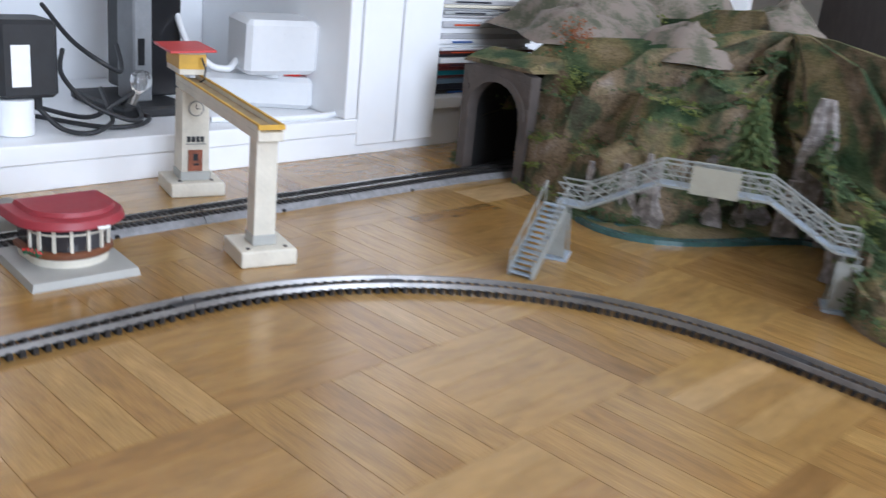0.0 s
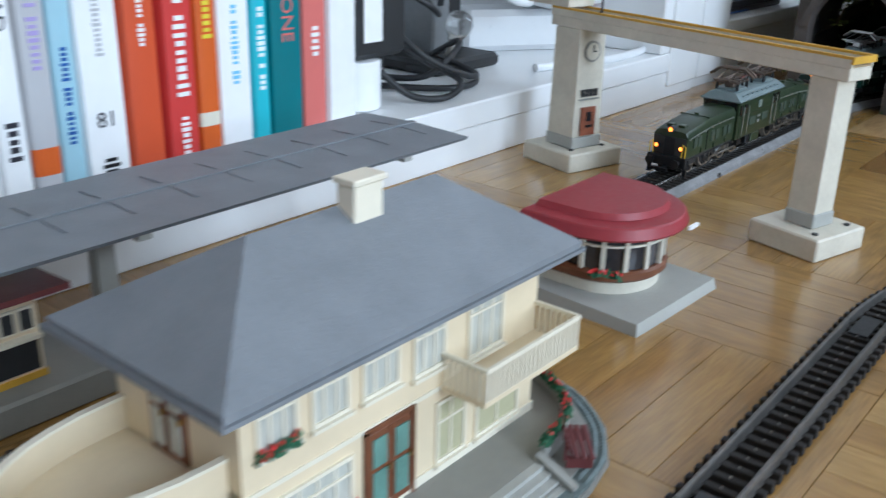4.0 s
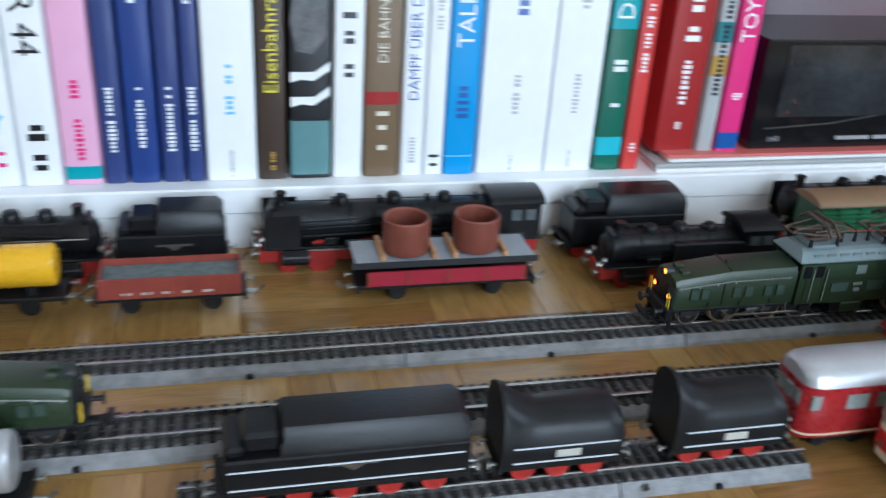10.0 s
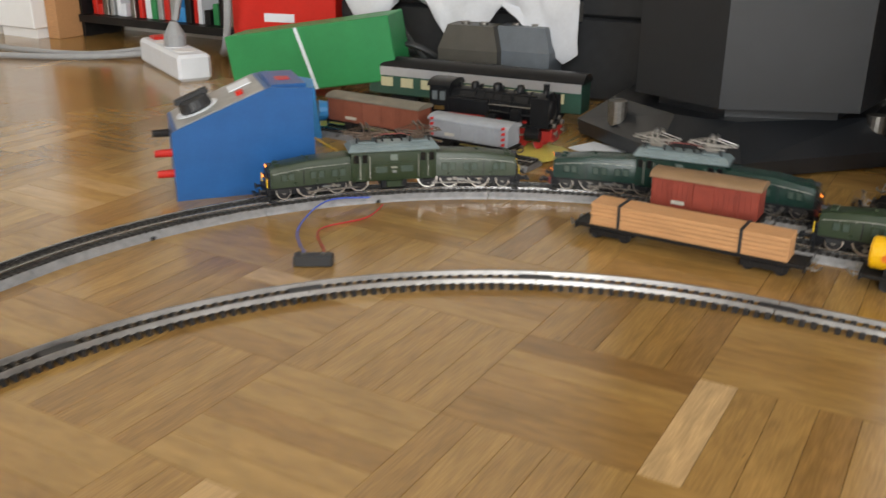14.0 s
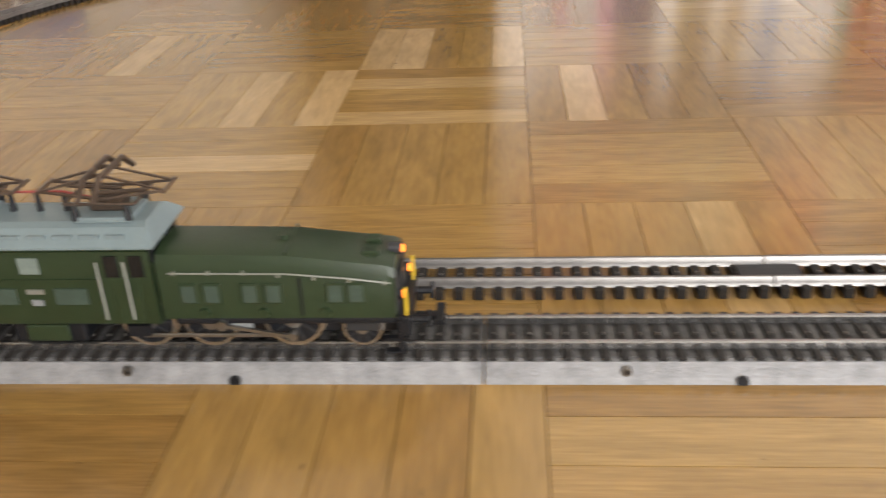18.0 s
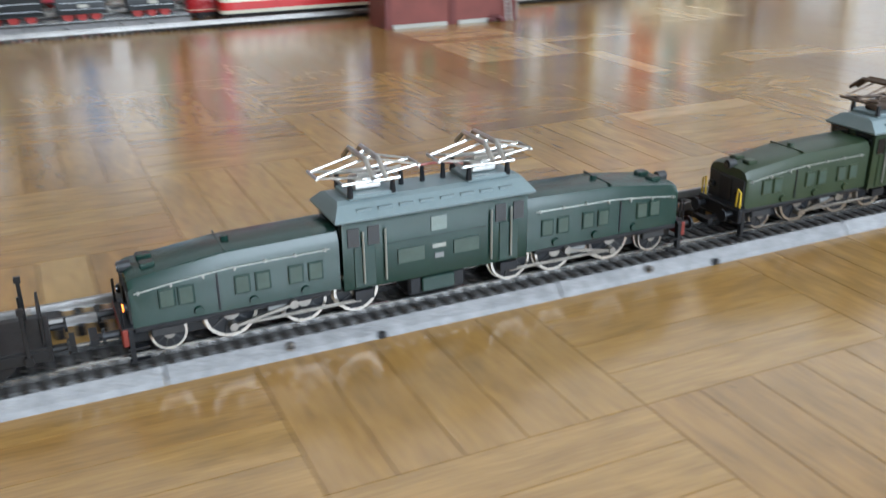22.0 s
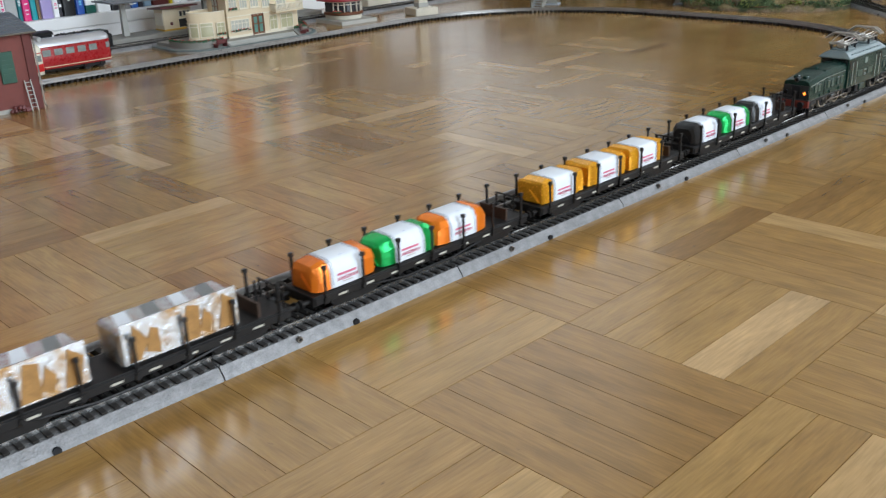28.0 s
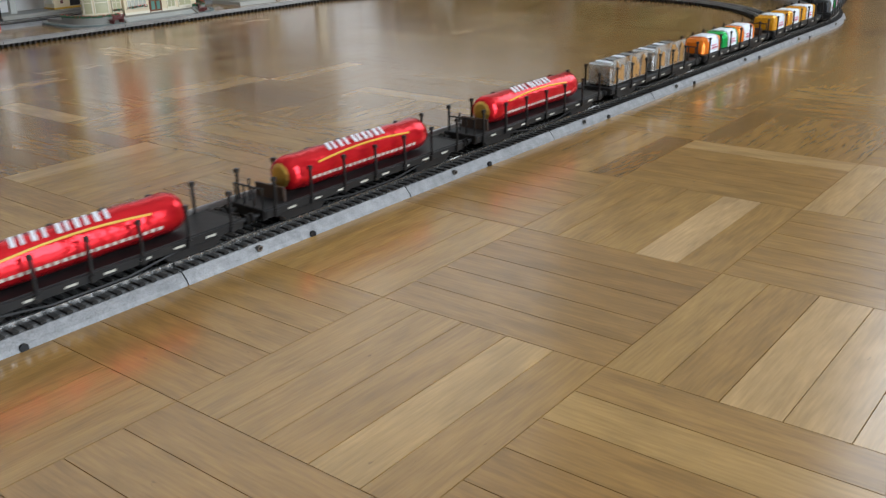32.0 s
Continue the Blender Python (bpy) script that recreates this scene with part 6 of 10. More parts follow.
    part("scatter_yellow", sets["y"], M_LEAFY, t, "yellow-green scatter foliage", kind="stuff")
    for x, y, z, r, mt, lb in ((1.375, 1.00, .165, .024, M_RUST, "rust brown bush"), (1.34, .965, .120, .020, M_LEAFY, "yellow-green bush"), (1.33, .93, .065, .018, M_LEAFY, "yellow-green bush"), (1.40, .93, .150, .016, M_LEAF, "green bush")):
        g = Geo()
        for k in range(420):
            v = Vector((rng.gauss(0, .42), rng.gauss(0, .42), rng.gauss(0, .5))) * r
            s = rng.uniform(.0012, .0026)
            a = rng.random() * 6.28
            c = Vector((x, y, z)) + v
            g.add([c + Vector((math.cos(a + q * 2.1) * s, math.sin(a + q * 2.1) * s, 0)) for q in range(3)] + [c + Vector((0, 0, s))], [(0, 1, 2), (0, 1, 3), (1, 2, 3), (2, 0, 3)])
        part("bush", g, mt, t, lb)
    t.matrix_basis = Matrix.Translation((.02, 0, 0))
    return loops


def conifer(x, y, z, h, seed):
    rng = random.Random(seed)
    t = thing("conifer", "small bushy model conifer with pale scattered tips", "tree", at=Matrix.Translation((x, y, z)), group="model conifers")
    part("trunk", Geo().cyl((0, 0, -.01), (0, 0, h * .95), .0028, .0006, 7), M_TRUNK, t)
    g = Geo()
    for k in range(int(900)):
        u = rng.random() ** .8
        zz = h * (.08 + .92 * u)
        r = h * .36 * (1 - u) * rng.uniform(.25, 1.05) + .001
        a = rng.random() * 6.28
        c = Vector((r * math.cos(a), r * math.sin(a), zz - r * .25))
        s = rng.uniform(.0026, .0052)
        d = Vector((math.cos(a), math.sin(a), -.35)) * s * 1.6
        w = Vector((-math.sin(a), math.cos(a), 0)) * s * .7
        g.add([c - w, c + w, c + d, c + Vector((0, 0, s * .8))], [(0, 1, 2), (0, 3, 1), (1, 3, 2), (2, 3, 0)])
    part("crown", g, mat("conifer_needles", (.045, .075, .018), .85, vary=.6, scale=160, second=(.20, .21, .07), smix=.60), t)


from mathutils import noise
mountain()
conifer(1.345, .728, .045, .105, 1)

M_LATTICE = mat("footbridge_grey", (.26, .27, .25), .55, vary=.15, scale=90, bump=.2)
M_TREAD = mat("footbridge_tread", (.30, .36, .42), .5, vary=.15, scale=90)


def footbridge():
    b = thing("footbridge", "grey lattice footbridge with stairs over the track", "footbridge")
    P, Q = Vector((1.146, .809, 0)), Vector((1.262, .580, 0))
    d = (Q - P)
    L = d.length
    at = pose(P.x, P.y, 0, 0, 0, math.degrees(math.atan2(d.y, d.x)))
    hw = .0105
    # profile along the bridge: (distance, deck height)
    prof = [(0, .052), (L * .10, .052), (L * .34, .085), (L * .70, .085), (L * .93, .052), (L, .052)]
    rail = .020
    seg = list(zip(prof[:-1], prof[1:]))
    for (a, za), (c, zc) in seg:
        part("deck", Geo().add([(a, -hw, za), (c, -hw, zc), (c, hw, zc), (a, hw, za), (a, -hw, za + .0012), (c, -hw, zc + .0012), (c, hw, zc + .0012), (a, hw, za + .0012)], [(3, 2, 1, 0), (0, 1, 5, 4), (1, 2, 6, 5), (2, 3, 7, 6), (3, 0, 4, 7), (4, 5, 6, 7)]), M_TREAD, b, at=at)
        for s in (-1, 1):
            y = s * hw
            part("side_rail", Geo().tube([(a, y, za + rail), (c, y, zc + rail)], .0011, 4), M_LATTICE, b, at=at)
            part("side_rail", Geo().tube([(a, y, za + rail * .5), (c, y, zc + rail * .5)], .0007, 4), M_LATTICE, b, at=at)
            part("side_rail", Geo().tube([(a, y, za), (c, y, zc)], .0013, 4), M_LATTICE, b, at=at)
            n = max(1, round((c - a) / .018))
            for k in range(n):
                u, v = k / n, (k + 1) / n
                e = lambda q, up: (a + (c - a) * q, y, za + (zc - za) * q + up)
                part("brace", Geo().tube([e(u, 0), e(v, rail)], .0007, 4), M_LATTICE, b, at=at)
                part("brace", Geo().tube([e(u, rail), e(v, 0)], .0007, 4), M_LATTICE, b, at=at)
                part("post", Geo().tube([e(v, 0), e(v, rail)], .0008, 4), M_LATTICE, b, at=at)
    for s in (-1, 1):
        part("advert_panel", Geo().box(L * .44, L * .60, s * (hw + .0016) - .0007, s * (hw + .0016) + .0007, .082, .106), mat("panel_beige", (.33, .32, .26), .6), b, at=at)
    for x in (.004, L - .004):
        for s in (-1, 1):
            part("tower_leg", Geo().tube([(x - .010, s * (hw + .002), 0), (x - .006, s * hw, .052)], .0012, 4), M_LATTICE, b, at=at)
            part("tower_leg", Geo().tube([(x + .010, s * (hw + .002), 0), (x + .006, s * hw, .052)], .0012, 4), M_LATTICE, b, at=at)
            for u, v in ((.0, .026), (.026, .052)):
                part("brace", Geo().tube([(x - .009, s * hw, u), (x + .008, s * hw, v)], .0007, 4), M_LATTICE, b, at=at)
                part("brace", Geo().tube([(x + .009, s * hw, u), (x - .008, s * hw, v)], .0007, 4), M_LATTICE, b, at=at)
        part("tower_panel", Geo().box(x - .010, x + .010, -hw - .0028, -hw - .0022, .004, .046), M_LATTICE, b, at=at)
        part("foot_plate", Geo().box(x - .013, x + .013, -hw - .005, hw + .005, 0, .0022), M_TREAD, b, at=at)
    # the stairs, turned towards the track
    foot, top = Vector((1.070, .783, 0)), Vector((1.135, .803, .052))
    sd = (top - foot)
    run_ = Vector((sd.x, sd.y, 0)).length
    st = pose(foot.x, foot.y, 0, 0, 0, math.degrees(math.atan2(sd.y, sd.x)))
    n = 14
    for k in range(n):
        x, z = run_ * (k + .5) / n, .052 * (k + 1) / n
        part("stair_tread", Geo().box(x - .0030, x + .0030, -.0095, .0095, z - .0012, z), M_TREAD, b, at=st)
    for s in (-1, 1):
        part("stringer", Geo().prism([(0, 0), (.008, 0), (run_, .046), (run_, .054), (0, .008)], s * .0105 - .0008, s * .0105 + .0008, "y"), M_LATTICE, b, at=st)
        part("stair_rail", Geo().tube([(0, s * .0105, .020), (run_, s * .0105, .072)], .0010, 4), M_LATTICE, b, at=st)
        for k in range(5):
            x = run_ * k / 4
            part("post", Geo().tube([(x, s * .0105, .052 * k / 4), (x, s * .0105, .020 + .052 * k / 4)], .0008, 4), M_LATTICE, b, at=st)


footbridge()
# ---- the brick shed inside the oval ----
M_BRICKRED = mat("shed_brick", (.19, .050, .040), .65, vary=.18, scale=40, bump=.35, bscale=900)
M_BRICKP = mat("shed_pilaster", (.13, .030, .026), .65, vary=.2, scale=60, bump=.3)
M_SHUTTER = mat("shutter_green", (.02, .085, .055), .45, vary=.15, scale=90)
M_SLATE2 = mat("shed_slate", (.10, .115, .135), .6, vary=.2, scale=70, bump=.4, bscale=500)


def shed():
    s = thing("engine_shed", "dark red brick shed with a grey slate roof", "shed")
    x0, x1, y0, y1, h = -.092, .085, .726, .779, .088
    part("wall", Geo().box(x0, x1, y0, y1, 0, h), M_BRICKRED, s, "dark red brick wall")
    for x in (x0, -.006, x1 - .008):
        part("pilaster", Geo().box(x, x + .008, y0 - .0022, y0, 0, h - .001), M_BRICKP, s)
    for y in (y0 - .0022, y1 - .006):
        part("pilaster", Geo().box(x1, x1 + .0022, y, y + .008, 0, h - .001), M_BRICKP, s)
    for a, b in ((x0 + .010, -.010), (.006, x1 - .022)):
        part("plinth_sill", Geo().box(a, b, y0 - .0030, y0, .0, .0045), M_STONEL, s, "pale stone sill")
    for x in (-.070, -.044, .020, .046):
        w = part("window", Geo().box(x, x + .0165, y0 - .0010, y0, .034, .070), M_DARK, s)
        part("pane", Geo().box(x + .001, x + .0155, y0 - .0014, y0 - .0009, .035, .069), M_GLASSS, w)
        if x in (.046, -.044):
            part("shutter", Geo().box(x, x + .0165, y0 - .0026, y0 - .0015, .034, .070, .0003), M_SHUTTER, w, "green closed shutter")
            for k in range(6):
                part("shutter_slat", Geo().box(x + .002, x + .0145, y0 - .0032, y0 - .0026, .037 + k * .0053, .040 + k * .0053), M_SHUTTER, w)
        else:
            for k in range(1, 3):
                part("glazing_bar", Geo().box(x + k * .0055 - .0004, x + k * .0055 + .0004, y0 - .0020, y0 - .0014, .035, .069), M_CREAM2, w)
            for z in (.047, .058):
                part("glazing_bar", Geo().box(x + .001, x + .0155, y0 - .0020, y0 - .0014, z - .0003, z + .0003), M_CREAM2, w)
    # slated roof, sloping to the front, courses stepped
    n = 9
    for k in range(n):
        ya, yb = y0 - .008 + (y1 - y0 + .016) * k / n, y0 - .008 + (y1 - y0 + .016) * (k + 1) / n
        za = h + .001 + .018 * (1 - abs(2 * (k) / n - 1)) if False else h + .001 + .017 * k / n
        part("roof_course", Geo().add([(x0 - .007, ya, za), (x1 + .007, ya, za), (x1 + .007, yb + .002, za + .0019), (x0 - .007, yb + .002, za + .0019), (x0 - .007, ya, za + .0016), (x1 + .007, ya, za + .0016), (x1 + .007, yb + .002, za + .0030), (x0 - .007, yb + .002, za + .0030)],
                                       [(3, 2, 1, 0), (0, 1, 5, 4), (1, 2, 6, 5), (2, 3, 7, 6), (3, 0, 4, 7), (4, 5, 6, 7)]), M_SLATE2, s, "grey slate roof course")
        for j in range(14):
            x = x0 - .006 + (x1 - x0 + .012) * (j + .5 * (k % 2)) / 14
            part("slate_joint", Geo().box(x, x + .0005, ya - .0002, ya + .0085, za + .0014, za + .0019), M_DARK, s)
    part("gable", Geo().prism([(y0, h), (y1, h), (y1, h + .016), (y0, h + .001)], x1 - .0020, x1), M_BRICKRED, s)
    part("gable", Geo().prism([(y0, h), (y1, h), (y1, h + .016), (y0, h + .001)], x0, x0 + .0020), M_BRICKRED, s)
    ch = part("chimney", Geo().box(-.004, .008, .750, .760, h + .006, h + .032, .0008), M_SLATE2, s)
    part("chimney_cap", Geo().box(-.006, .010, .748, .762, h + .032, h + .035, .0006), M_SLATE2, ch)
    part("gutter", Geo().tube([(x0 - .007, y0 - .0088, h + .001), (x1 + .007, y0 - .0088, h + .001)], .0012, 6), M_STEEL, s)
    part("down_pipe", Geo().tube([(x1 + .001, y0 - .0085, h), (x1 + .0035, y0 - .0035, h - .008), (x1 + .0035, y0 - .0030, .004), (x1 + .005, y0 - .006, .001)], .0010, 6), M_STEEL, s)
    ld = thing("ladder", "small grey wooden ladder leaning on the shed", "ladder", at=pose(.073, y0 - .012, 0, -13, 0, 0))
    for x in (-.0035, .0035):
        part("rail", Geo().box(x - .0006, x + .0006, -.0006, .0006, 0, .036), M_STONEL, ld)
    for k in range(7):
        part("rung", Geo().box(-.0034, .0034, -.0004, .0004, .004 + k * .0048, .0048 + k * .0048), M_STONEL, ld)
    cp = thing("coal_heap", "small dark brown heap beside the ladder", "heap", at=Matrix.Translation((.058, y0 - .009, 0)))
    rng = random.Random(6)
    for k in range(26):
        r = rng.uniform(.0018, .0036)
        x, y = rng.uniform(-.010, .010), rng.uniform(-.004, .004)
        part("lump", Geo().lathe([(r * .6, 0), (r, r * .5), (r * .7, r * 1.3), (r * .2, r * 1.6)], 6, (x, y, max(0, .006 - abs(x) * .6) * rng.random())), M_MAROON, cp)


M_GLASSS = mat("shed_glass", (.22, .25, .24), .1, vary=.6, scale=120)
shed()

# ---- the cluttered left corner ----
M_TRBLUE = mat("transformer_blue", (.012, .10, .30), .35, vary=.12, scale=40, bump=.2, bscale=500)
M_LBLUE = mat("light_blue_plastic", (.03, .27, .62), .35, vary=.12, scale=40)
M_BOXGREEN = mat("green_card_box", (.015, .24, .075), .45, vary=.1, scale=25)
M_BOXRED = mat("red_card_box", (.62, .02, .012), .4, vary=.08, scale=25)
M_PLUGGREY = mat("grey_cable", (.32, .33, .34), .5, vary=.1)
M_SPK = mat("speaker_black", (.010, .0115, .014), .5, vary=.2, scale=30, bump=.15, bscale=700)
M_SPKF = mat("speaker_foot_black", (.012, .0135, .016), .35, vary=.2, scale=30)
M_CLOTH = mat("white_cloth", (.66, .68, .72), .85, vary=.08, scale=30, bump=.3, bscale=400)


def curl(name, pts, r, m, label, cat="cable", group="loose cables", n=6):
    return solo(name, Geo().tube([tuple(p) for p in bezier([Vector(p) for p in pts], 6)], r, n), m, label, cat, group, smooth=60)


def corner():
    # blue transformer: the long side runs slanting towards the track
    t = thing("transformer", "blue sheet metal train transformer with a sloping panel", "transformer", at=pose(-1.453, .812, 0, 0, 0, 50))
    prof = [(0, 0), (.132, 0), (.132, .100), (.094, .103), (0, .066)]
    part("housing", Geo().prism(prof, .002, .100, "y"), M_TRBLUE, t, "blue metal housing")
    part("side_flange", Geo().prism([(-.003, 0), (.135, 0), (.135, .103), (.093, .106), (-.003, .068)], 0, .0022, "y"), M_TRBLUE, t)
    sl = math.degrees(math.atan2(.037, .094))
    pn = part("control_panel", Geo().box(.004, .097, .010, .092, 0, .0022, .0006), M_SILVROOF, t, "grey metal control panel", at=pose(0, 0, .0662, 0, -sl, 0))
    part("knob", Geo().lathe([(.016, 0), (.0165, .003), (.0150, .011), (.0120, .013), (.004, .013)], 20, (.030, .050, .0022)).box(.012, .048, .046, .054, .013, .019, .001), M_DARK, pn, "black turning knob")
    part("scale_ring", Geo().cyl((.030, .050, .0022), (.030, .050, .0028), .022, n=24), M_LABEL, pn)
    part("warning_lamp", Geo().cyl((.074, .030, .0022), (.074, .030, .0060), .004, n=12), M_BOXRED, pn)
    part("name_plate", Geo().box(.066, .090, .055, .080, .0022, .0030), M_LABEL, pn)
    part("top_cap", Geo().box(.0965, .1315, .012, .090, .0995, .1060, .001), M_TRBLUE, t)
    part("cap_plate", Geo().box(.106, .120, .036, .054, .1060, .1066), M_STRIPE, t)
    for k, (z, m) in enumerate(((.020, M_BOXRED), (.036, M_BOXRED), (.052, M_WAGON))):
        part("plug", Geo().cyl((-.001, .030 + .02 * k, z), (-.018, .030 + .02 * k, z), .0042, .0036, 12), m, t)
    # light blue transformer behind it
    l = thing("control_box", "bright blue plastic control box with red button", "control box", at=pose(-1.545, 1.035, 0, 0, 0, 40))
    part("housing", Geo().prism([(0, 0), (.075, 0), (.068, .062), (.010, .074)], 0, .060, "y"), M_LBLUE, l)
    part("button", Geo().cyl((.055, -.001, .044), (.055, -.005, .044), .006, n=14), M_BOXRED, l)
    part("side_knob", Geo().cyl((.073, .02, .03), (.088, .02, .03), .013, .011, 14), M_LBLUE, l)
    part("terminal", Geo().box(.030, .052, -.006, 0, .006, .014), M_YELLOWP, l)
    # boxes
    g = thing("card_box", "long green cardboard box lying tilted", "box", at=pose(-1.640, 1.285, .016, 0, -9, 18), group="cardboard boxes")
    part("carton", Geo().box(-.125, .125, -.03, .05, 0, .090, .0015), M_BOXGREEN, g)
    part("edge_line", Geo().prism([(.0, .0), (.005, .0), (-.012, .090), (-.017, .090)], -.0308, -.0300, "y"), M_LABEL, g, "pale line along the fold")
    r = thing("card_box", "bright red cardboard box with a white label", "box", at=pose(-1.84, 1.47, 0, 0, 0, 14), group="cardboard boxes")
    part("carton", Geo().box(-.095, .095, -.04, .07, .0, .20, .0015), M_BOXRED, r)
    part("label_patch", Geo().box(-.035, .020, -.0410, -.0400, .078, .092), M_LABEL, r)
    part("lower_tray", Geo().box(-.102, .102, -.048, .074, 0, .045, .0015), M_MAROON, r)
    b = thing("black_case", "black flat case standing by the wall under a cloth", "case")
    part("shell", Geo().box(-1.74, -1.22, 1.47, 1.60, 0, .118, .004), M_DARK, b)
    part("lid", Geo().box(-1.745, -1.215, 1.466, 1.60, .1195, .152, .004), M_DARK, b)
    part("grip", Geo().tube([(-1.53, 1.468, .075), (-1.53, 1.455, .075), (-1.43, 1.455, .075), (-1.43, 1.468, .075)], .004, 8), M_DARK, b)
    for x in (-1.64, -1.32):
        part("latch", Geo().box(x - .012, x + .012, 1.462, 1.466, .112, .140, .001), M_STEEL, b)
    # white cloth thrown over the case
    rng = random.Random(12)
    nx, ny = 34, 12
    vs, fs = [], []
    for j in range(ny + 1):
        for i in range(nx + 1):
            x = -1.70 + .40 * i / nx
            v = j / ny
            y = 1.575 - .135 * min(1, v * 1.6)
            z = .161 if v < .6 else .161 - (v - .6) * (.10 + .08 * math.sin(i * .45) + .09 * i / nx)
            z += .012 * noise.noise(Vector((i * .31, j * .5, 1))) + .008 * noise.noise(Vector((i * .9, j * .9, 4)))
            y += .014 * noise.noise(Vector((i * .35, j * .6, 9))) - (.010 if v > .6 else 0)
            vs.append((x, y, max(z, .01)))
    for j in range(ny):
        for i in range(nx):
            a = j * (nx + 1) + i
            fs.append((a, a + 1, a + nx + 2, a + nx + 1))
    cg = Geo()
    cg.add(vs, fs)
    cg.add([(x, y + .0015, z - .0015) for x, y, z in vs], [tuple(reversed(f)) for f in fs])
    solo("white_cloth", cg, M_CLOTH, "crumpled white cloth thrown over a case", "cloth", smooth=60)
    # power supplies before the cloth
    for x, y, z, m, lb in ((-1.475, 1.405, .034, mat("taupe_plastic", (.07, .065, .055), .45), "dark taupe power supply with two sockets"), (-1.405, 1.43, .030, mat("slate_plastic", (.12, .14, .16), .45), "slate grey power supply")):
        p = thing("power_supply", lb, "power supply", at=pose(x + .025, y, 0, 0, 0, 6) @ Matrix.Diagonal((1.1, 1, 1.6, 1)), group="power supplies")
        part("housing", Geo().loft([[(a * .042, b2 * .03, zz) for a, b2 in ((-1, -1), (1, -1), (1, 1), (-1, 1))] if zz < .05 else [(a * .032, b2 * .02, zz) for a, b2 in ((-1, -1), (1, -1), (1, 1), (-1, 1))] for zz in (0, .045, .066)]), m, p)
        for k in (-.014, .012):
            part("socket", Geo().cyl((k, 0, .066), (k, 0, .068), .006, n=12), M_STEEL, p)
    curl("power_cable", [(-1.56, 1.43, .05), (-1.58, 1.37, .065), (-1.53, 1.36, .075), (-1.50, 1.39, .05), (-1.545, 1.42, .03), (-1.60, 1.40, .05)], .004, M_DARK, "black power cable in a loose loop")
    curl("power_cable", [(-1.60, 1.44, .09), (-1.56, 1.39, .085), (-1.52, 1.375, .055), (-1.49, 1.38, .03)], .0035, M_DARK, "black power cable in a loose loop")
    # white power strip with grey cables at the far left
    ps = thing("power_strip", "white power strip with a red switch on the floor", "power strip", at=pose(-1.985, 1.325, 0, 0, 0, -28))
    part("body", Geo().box(-.11, .12, -.027, .027, 0, .042, .005), M_LABEL, ps)
    part("switch", Geo().box(-.095, -.065, -.012, .012, .0418, .047, .001), M_BOXRED, ps)
    for k in range(3):
        part("socket", Geo().cyl((-.03 + k * .05, 0, .0418), (-.03 + k * .05, 0, .0428), .019, n=18), M_WHITE, ps)
    part("plug", Geo().lathe([(.018, 0), (.018, .018), (.010, .032), (.006, .040)], 14, (.02, 0, .043)), M_PLUGGREY, ps)
    curl("grey_cable", [(-1.965, 1.317, .085), (-1.95, 1.33, .15), (-1.92, 1.35, .18), (-1.89, 1.36, .14), (-1.89, 1.36, .08), (-1.92, 1.38, .03), (-2.0, 1.46, .01)], .0065, M_PLUGGREY, "grey mains cable rising in a loop")
    curl("grey_cable", [(-2.09, 1.385, .02), (-2.2, 1.34, .006), (-2.35, 1.30, .006), (-2.58, 1.32, .006)], .0055, M_PLUGGREY, "grey mains cable lying on the floor")
    curl("grey_cable", [(-2.09, 1.375, .012), (-2.2, 1.30, .006), (-2.4, 1.22, .006), (-2.58, 1.20, .006)], .0055, M_PLUGGREY, "grey mains cable lying on the floor")
    fu = thing("side_cabinet", "white cabinet with a wooden end panel", "cabinet")
    part("carcass", Geo().box(-2.59, -2.47, 1.42, 1.60, .02, .6, .002), M_WHITE, fu)
    part("plinth", Geo().box(-2.585, -2.475, 1.43, 1.60, 0, .02), M_WHITE, fu)
    part("end_panel", Geo().box(-2.468, -2.435, 1.45, 1.60, 0, .6, .001), M_PLANK, fu, "brown wooden end panel")
    rk = thing("low_rack", "low dark rack with a jumble of small parts", "rack")
    part("shelf", Geo().box(-2.43, -1.97, 1.50, 1.60, .030, .045), M_WAGON, rk)
    part("shelf", Geo().box(-2.43, -1.97, 1.50, 1.60, .160, .170), M_SILVROOF, rk)
    for x in (-2.43, -1.98):
        part("side_panel", Geo().box(x, x + .008, 1.505, 1.60, 0, .30), M_WAGON, rk)
    for k in range(26):
        x = -2.41 + k * .0165
        m = rng.choice([M_SILVROOF, M_LABEL, M_LBLUE, M_BOXRED, M_WAGON, M_BOXGREEN, M_STEEL])
        h = rng.uniform(.02, .09)
        solo("small_part", Geo().box(x, x + rng.uniform(.010, .016), 1.515 + rng.uniform(0, .02), 1.59, .0452, .0452 + h, .001), m, "small model part lying in the rack", "model part", "jumble in the rack")
    # spur track with two wagons, the engine and the coach behind
    lay([(*straight(-1.505, 1.1085, radians(-2.5), .30), False, .15)], "siding tracks")
    up = RAIL_Z - .001
    box_wagon(pose(-1.418, 1.105, up, 0, 0, -2.5), .140, mat("rust_wagon", (.24, .075, .045), .5, vary=.15, scale=60), mat("olive_grey_roof", (.17, .15, .115), .6, vary=.2), "rust brown covered wagon with a grey-brown arched roof", h=.027)
    gw = box_wagon(pose(-1.284, 1.099, up, 0, 0, -2.5), .108, M_WAGGREY, M_WAGGREY, "light grey covered wagon with red and white corners", h=.020, stripes=(-.047, .046))
    steam_loco(pose(-1.290, 1.160, .007, 0, 0, 4) @ Matrix.Diagonal((1, 1.3, 1.55, 1)), .165, "black tank locomotive with red buffer beam", 4, .0100, tank=True, big=True)
